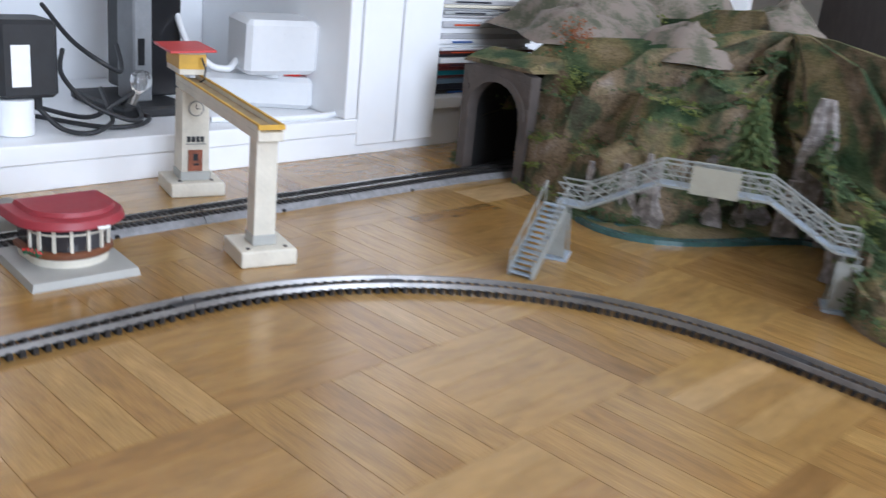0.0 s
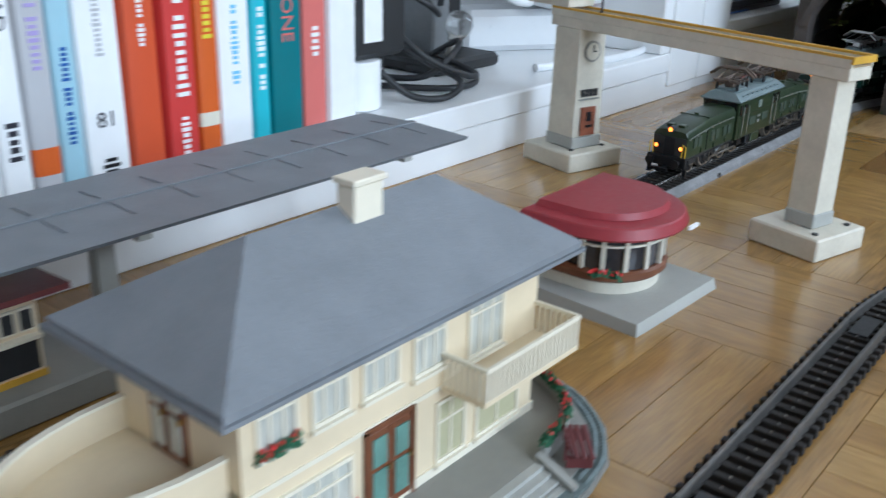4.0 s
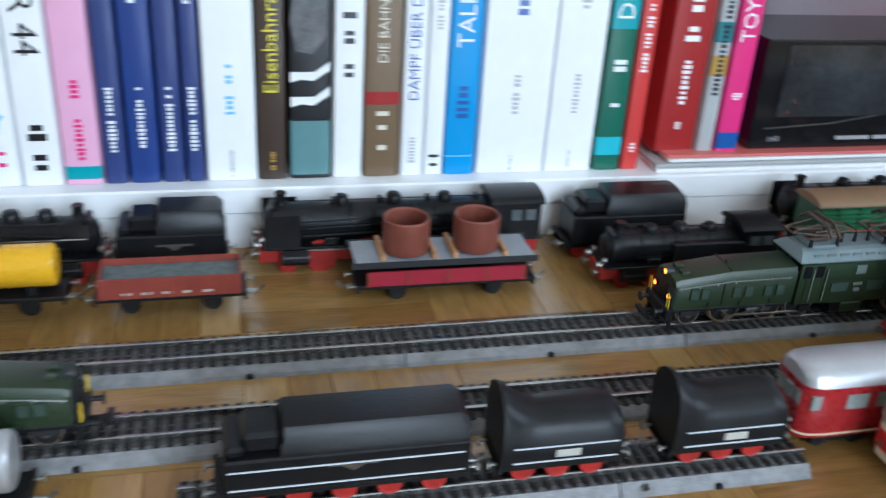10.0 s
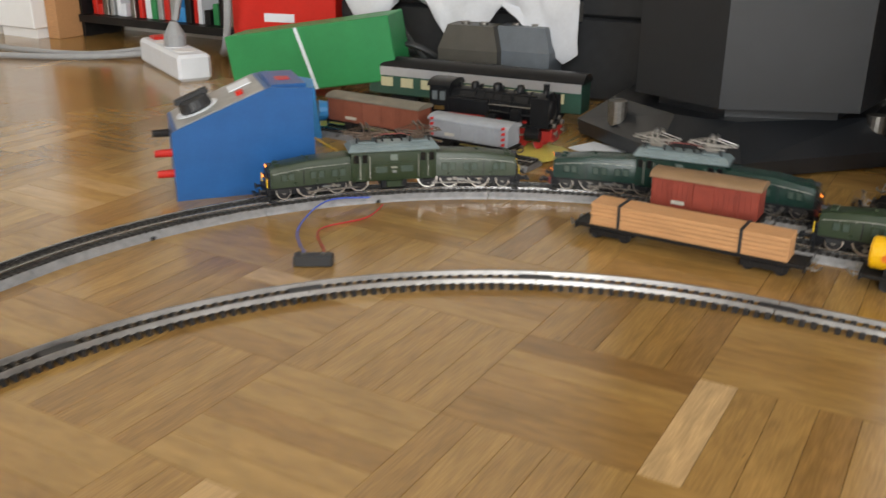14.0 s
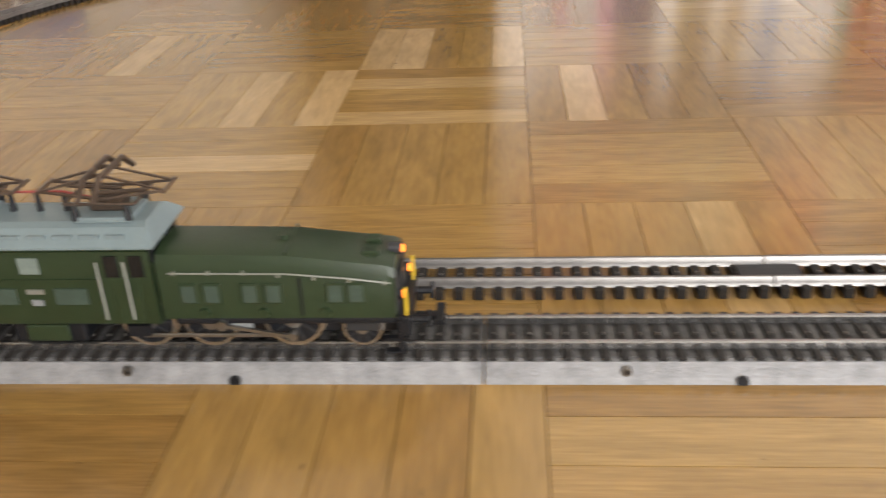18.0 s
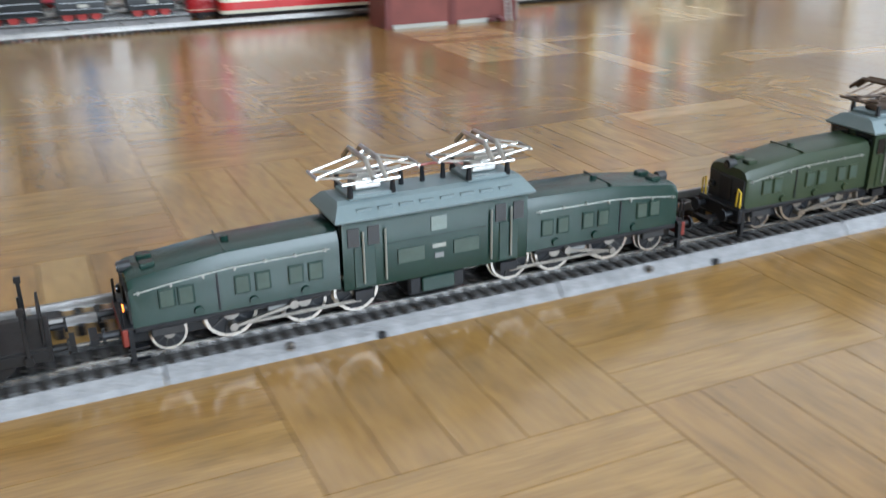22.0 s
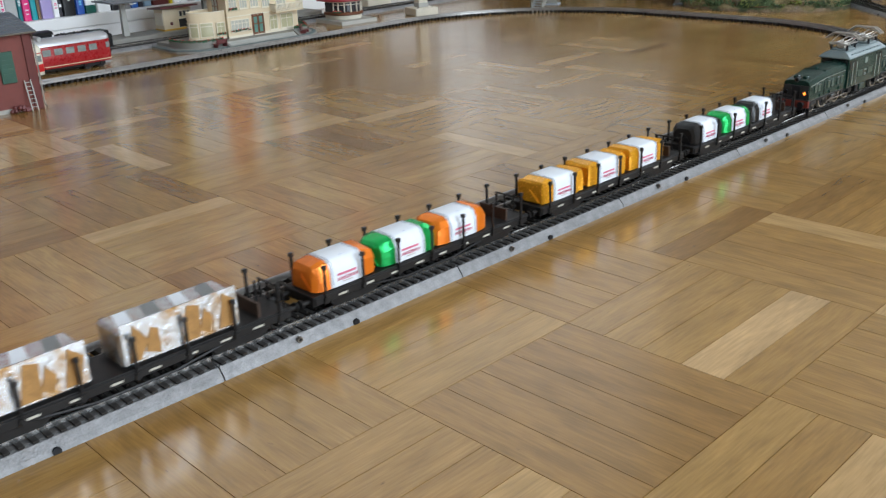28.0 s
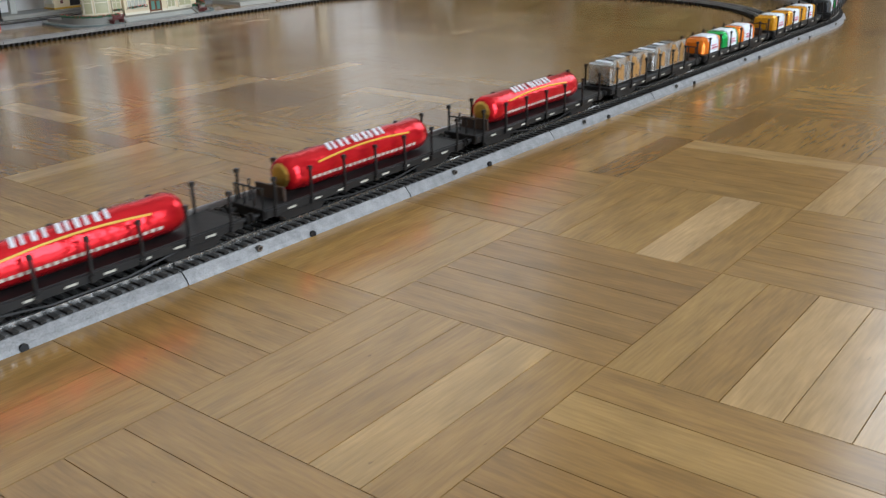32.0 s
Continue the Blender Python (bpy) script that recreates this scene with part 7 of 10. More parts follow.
    c = thing("coach", "dark green passenger coach with silver stripe and black roof", "coach", at=pose(-1.400, 1.315, 0, 0, 0, 4) @ Matrix.Diagonal((1.06, 1.2, 1.5, 1)))
    part("body", Geo().box(-.150, .150, -.0150, .0150, .010, .036, .001), M_EGREEN, c)
    part("silver_band", Geo().box(-.149, .149, -.0156, -.0150, .0280, .0360), M_SILVER, c, "silver window band")
    part("roof", Geo().prism(roof_arc(.0315, .007, .001, .0362), -.152, .152), M_LOCO, c, smooth=35)
    for k in range(9):
        part("window", Geo().box(-.130 + k * .030, -.112 + k * .030, -.0162, -.0155, .0180, .0265), M_CURTAIN, c)
    for x in (-.10, .10):
        truck(c, x, .0052, .013)
    solo("yellow_bag", Geo().loft([[(-1.262 + x * q, 1.150 + y * q, z) for x, y in rrect(.13, .085, .03, 3)] for q, z in ((.9, 0), (1, .003), (.8, .006), (.5, .007))]), mat("yellow_film", (.62, .52, .12), .35, vary=.2, scale=40, bump=.9, bscale=90), "crumpled pale yellow plastic bag on the floor", "bag", smooth=50)
    solo("paper_card", Geo().box(-.045, .045, -.022, .022, 0, .0012), M_LABEL, "small white paper card lying on the floor", "card", at=pose(-1.160, 1.203, .0, 0, 0, -22))
    # loudspeaker on its faceted foot
    s = thing("loudspeaker", "tall black floor loudspeaker on a faceted foot", "loudspeaker")
    foot = [(-1.000, 1.160), (-.872, 1.300), (-.862, 1.42), (-.93, 1.53), (-1.14, 1.53), (-1.225, 1.42), (-1.222, 1.262), (-1.09, 1.168)]
    body = [(-1.040, 1.205), (-.905, 1.262), (-.885, 1.40), (-.93, 1.52), (-1.13, 1.52), (-1.165, 1.40), (-1.150, 1.250)]
    inner = [(-1.02, 1.215), (-.900, 1.315), (-.89, 1.42), (-.94, 1.51), (-1.13, 1.51), (-1.19, 1.42), (-1.185, 1.275), (-1.09, 1.215)]
    part("foot", Geo().loft([[(x, y, .004) for x, y in foot], [(x, y, .022) for x, y in hull(foot, .004)], [(x, y, .052) for x, y in inner]]), M_SPKF, s, "faceted black foot")
    part("pedestal", Geo().prism(hull(body, -.03), .052, .066, "z"), M_SPKF, s)
    part("cabinet", Geo().prism(body, .066, .95, "z"), M_SPK, s, "matt black faceted cabinet")
    for x, y in ((-1.165, 1.235), (-.892, 1.314)):
        part("spike_foot", Geo().cyl((x, y, .030), (x, y, .056), .011, .011, 16), M_STEEL, s, "silver round foot")
        part("spike_base", Geo().cyl((x, y, .001), (x, y, .030), .006, .009, 10), M_STEEL, s)
    part("badge", Geo().tube([(-1.005, 1.2185, .205), (-1.012, 1.2150, .212), (-1.010, 1.2160, .222), (-1.002, 1.2195, .226)], .0018, 6), M_SILVER, s)
    bd = solo("wooden_board", Geo().box(-.836, -.8305, 1.30, 1.60, .0, .30, .001), M_PLANK, "brown wooden board standing beside the bookcase", "board")
    curl("black_cable", [(-.872, 1.50, .20), (-.880, 1.35, .12), (-.876, 1.28, .11), (-.872, 1.33, .09), (-.876, 1.5, .05)], .003, M_DARK, "black speaker cable beside the bookcase")
    # wires to the track
    curl("blue_wire", [(-1.292, .903, .006), (-1.318, .868, .0075), (-1.305, .810, .0015), (-1.270, .770, .0015), (-1.245, .752, .004)], .0008, mat("blue_wire_pvc", (.06, .12, .55), .4), "thin blue wire between the tracks", "wire", "track wires")
    curl("red_wire", [(-1.270, .893, .005), (-1.268, .862, .0015), (-1.285, .815, .0015), (-1.250, .775, .0015), (-1.232, .756, .004)], .0007, mat("red_wire_pvc", (.55, .03, .03), .4), "thin red wire between the tracks", "wire", "track wires")
    cn = thing("wire_connector", "small black wire connector beside the inner track", "connector", at=pose(-1.240, .748, 0, 0, 0, 30))
    part("block", Geo().box(-.016, .016, -.006, .006, 0, .009, .001), M_DARK, cn)
    for k in (-.008, .008):
        part("screw", Geo().cyl((k, 0, .009), (k, 0, .0105), .002, n=8), M_STEEL, cn)
    curl("yellow_wire", [(-1.49, 1.06, .01), (-1.45, 1.05, .0012), (-1.41, 1.03, .0012), (-1.375, 1.022, .002)], .0012, M_YELLOWP, "thin yellow wire from the control box", "wire", "track wires")


# ---- the jointed green electric locomotives ----
M_GREEN = mat("olive_green_paint", (0.020, 0.036, 0.016), 0.36, vary=0.12, scale=70, bump=0.08, bscale=900)
M_GREEN2 = mat("fir_green_paint", (0.009, 0.032, 0.025), 0.24, vary=0.12, scale=70, bump=0.08, bscale=900)
M_ROOF = mat("grey_blue_roof_paint", (0.17, 0.22, 0.23), 0.4, vary=0.1, scale=80)
M_ROOFS = mat("silver_roof_paint", (0.42, 0.42, 0.41), 0.35, metal=0.5, vary=0.15, scale=80)
M_RAILING = mat("pale_handrail", (0.30, 0.31, 0.28), 0.4, metal=0.5)
M_PANE = mat("dark_window", (0.010, 0.011, 0.012), 0.12, vary=0.1)
M_LOUVRE = mat("pale_green_grille", (0.045, 0.070, 0.055), 0.38, vary=0.2, scale=300)
M_PALEPANE = mat("pale_side_pane", (0.16, 0.20, 0.18), 0.12, vary=0.2, scale=120)
M_BEAM = mat("dark_red_beam", (0.16, 0.022, 0.014), 0.5, vary=0.3, scale=120)
M_COPPER = mat("red_busbar", (0.32, 0.06, 0.05), 0.4)
M_YELLOW = mat("yellow_rail_paint", (0.62, 0.42, 0.03), 0.4)
M_TYRE = mat("wheel_tyre", (0.50, 0.47, 0.43), 0.30, metal=0.95, vary=0.15, scale=300)
M_BROWNARM = mat("browned_metal", (0.12, 0.085, 0.065), 0.4, metal=0.6, vary=0.3, scale=200)
M_GREY = mat("mid_grey_paint", (0.20, 0.21, 0.21), 0.5, vary=0.15)


def wheel(parent, x, y, r, out, spokes=True):
    """A spoked wheel whose face looks to the side out (-1 or 1)."""
    w = part("wheel", Geo().cyl((0, -0.0014, 0), (0, 0.0014, 0), r * 0.93, n=18), M_BLACK, parent, "spoked metal wheel", at=pose(x, y, r + RAIL_Z))
    prof = [(r * 0.88, -0.0017), (r, -0.0017), (r, 0.0010), (r * 1.06, 0.0011), (r * 1.06, 0.0017), (r * 0.88, 0.0017)]
    ring = [[(q * math.cos(2 * math.pi * k / 24), -out * y, q * math.sin(2 * math.pi * k / 24)) for k in range(24)] for q, y in prof + prof[:1]]
    part("tyre", Geo().loft(ring, caps=False), M_TYRE, w, smooth=40)
    if spokes:
        sp = Geo()
        for k in range(10):
            a = math.pi * 2 * k / 10
            sp.cyl((r * .2 * math.cos(a), out * 0.0015, r * .2 * math.sin(a)), (r * .9 * math.cos(a), out * 0.0015, r * .9 * math.sin(a)), r * .06, r * .045, 4)
        part("spoke_star", sp, M_DARK, w)
    if spokes:
        part("hub", Geo().cyl((0, out * 0.0012, 0), (0, out * 0.0026, 0), r * 0.30, n=10), M_STEEL, w)
    return w


def pantograph(parent, x, arm, bow):
    """Half-raised: base frame, two pairs of jointed arms reaching out along the roof, a double bow across."""
    g = Geo()
    for y in (-0.0085, 0.0085):
        g.cyl((x - 0.012, y, 0.0638), (x + 0.012, y, 0.0638), 0.0006, n=5)
    for s in (-1, 1):
        g.cyl((x + s * 0.012, -0.0085, 0.0638), (x + s * 0.012, 0.0085, 0.0638), 0.0006, n=5)
    p = part("pantograph", g, arm, parent, "half-raised metal pantograph")
    part("base_plate", Geo().box(x - 0.010, x + 0.010, -0.009, 0.009, 0.0570, 0.0590, 0.0004), M_ROOF, p)
    part("spring_box", Geo().box(x - 0.006, x + 0.006, -0.004, 0.004, 0.0590, 0.0640, 0.0008), arm, p)
    for s in (-1, 1):
        for y in (-1, 1):
            part("foot_insulator", Geo().cyl((x + s * 0.009, y * 0.0080, 0.0580), (x + s * 0.009, y * 0.0080, 0.0636), 0.0014, 0.0009, n=8), M_BLACK, p)
            part("lower_arm", Geo().cyl((x + s * 0.003, y * 0.0065, 0.0642), (x - s * 0.0215, y * 0.0045, 0.0668), 0.00055, n=5), arm, p)
            part("upper_arm", Geo().cyl((x - s * 0.0215, y * 0.0045, 0.0668), (x + s * 0.002, y * 0.0040, 0.0728), 0.00050, n=5), arm, p)
        part("arm_spring", Geo().cyl((x + s * 0.004, 0.0022 * s, 0.0650), (x - s * 0.015, 0.0022 * s, 0.0662), 0.0008, n=6), arm, p)
        part("knee_bar", Geo().cyl((x - s * 0.0215, -0.0062, 0.0668), (x - s * 0.0215, 0.0062, 0.0668), 0.0007, n=5), arm, p)
        pts = [(x + s * 0.0026, y, 0.0732 - max(0, abs(y) - 0.010) * 0.75) for y in (-0.0175, -0.0135, -0.010, 0, 0.010, 0.0135, 0.0175)]
        part("collector_bow", Geo().tube(pts, 0.0011, 6), bow, p)


def crocodile(name, green, roof, label, lit=(True, True), red_beam=False, group="", dirty=False, arm=None, bow=None):
    """Origin on the floor under its middle; +x is the way it runs."""
    loco = thing(name, label, "locomotive", group=group)
    # middle body
    h = 0.0145
    body = part("cab_body", Geo().prism(rrect(2 * h, 0.031, 0.0012, 2, 0, 0.0365), -0.0415, 0.0415), green, loco, smooth=40)
    part("roof", Geo().loft([[(sx * 0.0445 * k, sy * w, z) for sx, sy in ((-1, -1), (1, -1), (1, 1), (-1, 1))] for k, w, z in
                             ((0.97, 0.0150, 0.0502), (1.0, 0.0162, 0.0509), (1.0, 0.0162, 0.0517), (0.93, 0.0105, 0.0563), (0.91, 0.0075, 0.0573))]), roof, loco, "painted metal roof with bevelled sides")
    for y in (-1, 1):
        for x in (-0.037, -0.0285, 0.0285, 0.037):
            part("cab_window", Geo().box(x - 0.0024, x + 0.0024, y * h - 0.0003 * (1 if y > 0 else 2), y * h + 0.0003 * (2 if y > 0 else 1), 0.0400, 0.0478), M_PANE, body)
        part("side_window", Geo().box(-0.0035, 0.0035, y * h - 0.0005, y * h + 0.0005, 0.0412, 0.0472), M_PALEPANE, body)
        part("waist_ledge", Geo().box(-0.0225, 0.0225, y * h - 0.0006, y * h + 0.0006, 0.0385, 0.0391), green, body)
        part("rain_strip", Geo().box(-0.0415, 0.0415, y * h - 0.0007, y * h + 0.0007, 0.0490, 0.0496), green, body)
        for x in (-0.0325, 0.0325):
            part("cab_door", Geo().box(x - 0.0045, x + 0.0045, y * h - 0.0005, y * h + 0.0005, 0.0222, 0.0396, 0.0002), green, body)
        for x in (-0.0125, 0.0125):
            part("grille", Geo().box(x - 0.0058, x + 0.0058, y * h - 0.0006, y * h + 0.0006, 0.0295, 0.0355), M_LOUVRE, body)
        part("number_plate", Geo().box(-0.003, 0.003, y * h - 0.0006, y * h + 0.0006, 0.0335, 0.0352), M_RAILING, body)
        part("rating_plate", Geo().box(-0.002, 0.002, y * h - 0.0006, y * h + 0.0006, 0.0290, 0.0312), M_GREY, body)
        for x in (-0.0332, -0.0238, 0.0238, 0.0332):
            part("door_rail", Geo().cyl((x, y * (h + 0.0012), 0.024), (x, y * (h + 0.0012), 0.046), 0.00045, n=5), M_RAILING, body)
        part("cab_step", Geo().box(-0.037, -0.029, y * 0.0125 - 0.002, y * 0.0125 + 0.002, 0.0165, 0.0205), M_BLACK, loco)
        part("cab_step", Geo().box(0.029, 0.037, y * 0.0125 - 0.002, y * 0.0125 + 0.002, 0.0165, 0.0205), M_BLACK, loco)
        for k in range(8):
            x = -0.0315 + k * 0.009
            part("roof_rib", Geo().box(x - 0.003, x + 0.003, y * 0.0132 - 0.0008, y * 0.0132 + 0.0008, 0.0536, 0.0548), roof, loco)
    for x in (-0.0416, 0.0416):
        for y in (-0.0078, 0.0078):
            part("end_window", Geo().box(x - 0.0004, x + 0.0004, y - 0.0052, y + 0.0052, 0.0440, 0.0500), M_PANE, body)
    part("under_tank", Geo().box(-0.013, 0.013, -0.0125, 0.0125, 0.0125, 0.0212, 0.001), M_BLACK, loco)
    part("battery_box", Geo().box(-0.0075, 0.0075, -0.0140, -0.0120, 0.0140, 0.0205, 0.0005), green, loco)
    part("battery_box", Geo().box(-0.0075, 0.0075, 0.0120, 0.0140, 0.0140, 0.0205, 0.0005), green, loco)
    for x in (-0.026, 0.026):
        pantograph(loco, x, arm or M_BRIGHT, bow or M_BRIGHT)
    for x in (-0.0095, 0.0, 0.0095):
        part("insulator", Geo().cyl((x, 0.0015, 0.0570), (x, 0.0015, 0.0640), 0.0012, 0.0008, n=8), M_BLACK, loco)
    part("busbar", Geo().tube([(-0.019, 0.0015, 0.0620), (-0.0095, 0.0015, 0.0643), (0.0095, 0.0015, 0.0643), (0.019, 0.0015, 0.0620)], 0.0005, 5), M_COPPER, loco)
    ends = []
    for s, on in ((1, lit[0]), (-1, lit[1])):
        # bonnet with its running gear; x runs outward from the joint at the cab
        L, w = 0.0800, 0.0130
        loops = []
        for x, top, sh in ((0.0, 0.0475, 0.0428), (L * 0.55, 0.0465, 0.0420), (L * 0.97, 0.0425, 0.0388), (L, 0.0415, 0.0378)):
            loops.append([(x, -w, 0.0225), (x, w, 0.0225), (x, w, sh), (x, w * 0.86, top - 0.001), (x, w * 0.6, top), (x, -w * 0.6, top), (x, -w * 0.86, top - 0.001), (x, -w, sh)])
        b = part("bonnet", Geo().loft(loops), green, loco, smooth=35, at=pose(s * 0.0425, 0, 0, 0, 0, 0 if s > 0 else 180))
        ends.append((b, s))
        fr = 0.0205
        part("frame", Geo().box(0.0, L + 0.002, -0.0072, 0.0072, 0.0135, 0.0226, 0.0008), M_BLACK, b)
        part("valance", Geo().box(0.004, L, -0.0134, 0.0134, 0.0205, 0.0228, 0.0005), M_BLACK, b)
        part("buffer_beam", Geo().box(L + 0.002, L + 0.0045, -0.0150, 0.0150, 0.0165, 0.0235, 0.0005), M_BEAM if red_beam else M_BLACK, b)
        part("end_platform", Geo().box(L, L + 0.0042, -0.0145, 0.0145, 0.0228, 0.0240), M_BLACK, b)
        for y in (-1, 1):
            part("handrail", Geo().tube([(0.004, y * (w + 0.0006), 0.0405), (L * 0.55, y * (w + 0.0006), 0.0400), (L * 0.80, y * (w + 0.0006), 0.0382), (L * 0.98, y * (w + 0.0004), 0.0362)], 0.00034, 5), M_RAILING, b)
            for x in (0.010, 0.018, 0.031, 0.039, 0.060, 0.067):
                gr = part("side_grille", Geo().box(x - 0.0031, x + 0.0031, y * w - 0.0007, y * w + 0.0007, 0.0286, 0.0364, 0.0003), green, b)
                part("grille_pane", Geo().box(x - 0.0023, x + 0.0023, y * w - 0.0008, y * w + 0.0008, 0.0293, 0.0356), M_LOUVRE, gr)
            for x in (0.0145, 0.035, 0.056):
                part("axle_cover", Geo().cyl((x, y * w - y * 0.0004, 0.0250), (x, y * w + y * 0.0011, 0.0250), 0.0021, 0.0017, n=12), green, b)
            for k in range(7):
                hx = 0.006 + k * 0.0118
                hz = 0.0405 if hx < 0.03 else 0.0405 - (hx - 0.03) * 0.086
                part("rail_bracket", Geo().box(hx - 0.0004, hx + 0.0004, min(y * (w - 0.0004), y * (w + 0.0011)), max(y * (w - 0.0004), y * (w + 0.0011)), hz - 0.0007, hz + 0.0006), M_RAILING, b)
            part("step_ladder", Geo().box(L + 0.0005, L + 0.0022, y * 0.0138 - 0.0012, y * 0.0138 + 0.0012, 0.0095, 0.0228).box(L - 0.0045, L + 0.0030, y * 0.0140 - 0.0013, y * 0.0140 + 0.0013, 0.0098, 0.0106).box(L - 0.0045, L + 0.0030, y * 0.0140 - 0.0013, y * 0.0140 + 0.0013, 0.0150, 0.0158), M_BLACK, b)
            part("panel_seam", Geo().box(0.0478, 0.0486, y * w - 0.0004, y * w + 0.0004, 0.0240, 0.0385), M_BLACK, b)
            part("buffer", Geo().cyl((L + 0.0045, y * 0.0098, 0.0205), (L + 0.0100, y * 0.0098, 0.0205), 0.0014, n=8).cyl((L + 0.0098, y * 0.0098, 0.0205), (L + 0.0108, y * 0.0098, 0.0205), 0.0031, n=12), M_BLACK, b)
            part("headlamp", Geo().cyl((L - 0.0006, y * 0.0094, 0.0300), (L + 0.0022, y * 0.0094, 0.0300), 0.0020, n=12), M_BLACK, b)
            part("lamp_lens", Geo().cyl((L + 0.0018, y * 0.0094, 0.0300), (L + 0.0027, y * 0.0094, 0.0300), 0.0014, n=10), M_LAMP if on and (s > 0 or y > 0) else M_PANE, b)
            part("end_rail", Geo().tube([(L + 0.0034, y * 0.0138, 0.0242), (L + 0.0034, y * 0.0138, 0.0320), (L + 0.0034, y * 0.0118, 0.0335), (L + 0.0034, y * 0.0110, 0.0242)], 0.0005, 5), M_YELLOW if not red_beam else M_BLACK, b)
            part("axle_box", Geo().box(L - 0.018, L - 0.006, y * 0.0118 - 0.001, y * 0.0118 + 0.001, 0.0172, 0.0215, 0.0004), M_DARK, b)
            for x, r in ((L - 0.0125, 0.0068), (L - 0.0360, 0.0106), (L - 0.0650, 0.0096), (L - 0.0870, 0.0096)):
                wheel(b, x, y * 0.0092, r, y)
            part("crank_pin", Geo().cyl((L - 0.0360, y * 0.0110, 0.0160), (L - 0.0360, y * 0.0150, 0.0160), 0.0017, n=8), M_STEEL, b)
            part("coupling_rod", Geo().box(L - 0.0885, L - 0.0355, y * 0.0129 - 0.0005, y * 0.0129 + 0.0005, 0.0152, 0.0167, 0.0003), M_STEEL, b)
            part("connecting_rod", Geo().prism([(L - 0.060, 0.0198), (L - 0.036, 0.0153), (L - 0.036, 0.0165), (L - 0.060, 0.0210)], y * 0.0140 - 0.0005, y * 0.0140 + 0.0005, "y"), M_STEEL, b)
            part("crank_pin", Geo().cyl((L - 0.0600, y * 0.0120, 0.0206), (L - 0.0600, y * 0.0152, 0.0206), 0.0019, n=8), M_STEEL, b)
            part("rod_bracket", Geo().box(L - 0.0575, L - 0.0500, y * 0.0122 - 0.0010, y * 0.0122 + 0.0010, 0.0178, 0.0218, 0.0003), M_GREY, b)
        part("end_plate", Geo().box(L - 0.0004, L + 0.0007, -w * 0.94, w * 0.94, 0.0232, 0.0370), M_DARK, b)
        part("end_door", Geo().box(L + 0.0006, L + 0.0014, -0.0042, 0.0042, 0.0240, 0.0365, 0.0003), M_BLACK, b)
        part("top_headlamp", Geo().cyl((L - 0.003, 0, 0.0424), (L + 0.0016, 0, 0.0424), 0.0023, n=12), M_DARK, b)
        part("lamp_lens", Geo().cyl((L + 0.0012, 0, 0.0424), (L + 0.0021, 0, 0.0424), 0.0015, n=10), M_LAMP if on and s > 0 else M_PANE, b)
        part("bonnet_vent", Geo().cyl((L * 0.52, 0, 0.0464), (L * 0.52, 0, 0.0482), 0.0016, n=8), green, b)
        part("hatch_seam", Geo().box(L * 0.545, L * 0.553, -0.0112, 0.0112, 0.0458, 0.0468), green, b)
        part("sand_box", Geo().box(L * 0.86, L * 0.93, -0.0070, -0.0020, 0.0425, 0.0448, 0.0005), green, b)
        part("sand_box", Geo().box(L * 0.86, L * 0.93, 0.0020, 0.0070, 0.0425, 0.0448, 0.0005), green, b)
        part("coupling_hook", Geo().box(L + 0.0045, L + 0.0150, -0.0018, 0.0018, 0.0150, 0.0166).box(L + 0.0120, L + 0.0150, -0.006, 0.006, 0.0155, 0.0175), M_BLACK, b)
    return loco, ends


def swing(ends, rows):
    """Keys the two bonnets of a jointed locomotive: rows of seconds and the turn of each, in degrees."""
    for k, (b, s) in enumerate(ends):
        walk(b, [(t, pose(s * 0.0425, 0, 0, 0, 0, (0 if s > 0 else 180) + turn[k])) for t, turn in rows])


# ---- the stake wagons with their sweet loads ----
M_GOLDF = mat("gold_foil", (0.86, 0.40, 0.02), 0.26, metal=0.45, vary=0.12, scale=120, bump=0.9, bscale=260)
M_ORANGEF = mat("orange_foil", (0.88, 0.22, 0.015), 0.25, metal=0.45, vary=0.15, scale=120, bump=0.9, bscale=260)
M_GREENF = mat("green_foil", (0.012, 0.45, 0.10), 0.22, metal=0.5, vary=0.2, scale=120, bump=0.9, bscale=260)
M_BLACKF = mat("black_foil", (0.016, 0.017, 0.019), 0.3, metal=0.3, vary=0.2, scale=120, bump=0.7, bscale=260)
M_REDF = mat("red_foil", (0.72, 0.015, 0.025), 0.16, metal=0.65, vary=0.15, scale=60, bump=0.9, bscale=170)
M_GOLDEND = mat("gold_foil_end", (0.7, 0.45, 0.1), 0.3, metal=0.85, bump=0.9, bscale=300)
M_SILVERF = mat("silver_foil", (0.62, 0.64, 0.66), 0.22, metal=0.8, vary=0.12, scale=90, bump=0.9, bscale=240, second=(0.40, 0.22, 0.06), smix=0.56)
M_LABEL = mat("white_paper_label", (0.74, 0.78, 0.84), 0.5, vary=0.03)
M_PINK = mat("pink_print", (0.62, 0.16, 0.24), 0.6)
M_REDP = mat("red_print", (0.50, 0.05, 0.07), 0.6)
M_PALEBLUE = mat("grey_blue_print", (0.26, 0.31, 0.38), 0.6)
M_BLUEP = mat("blue_print", (0.16, 0.24, 0.50), 0.6)
M_WAGON = mat("wagon_black", (0.011, 0.010, 0.010), 0.5, vary=0.35, scale=120, spec=0.3)
M_BROWNP = mat("brown_print", (0.36, 0.19, 0.06), 0.4, vary=0.3, scale=200)
M_PALE = mat("pale_lettering", (0.5, 0.48, 0.42), 0.6)


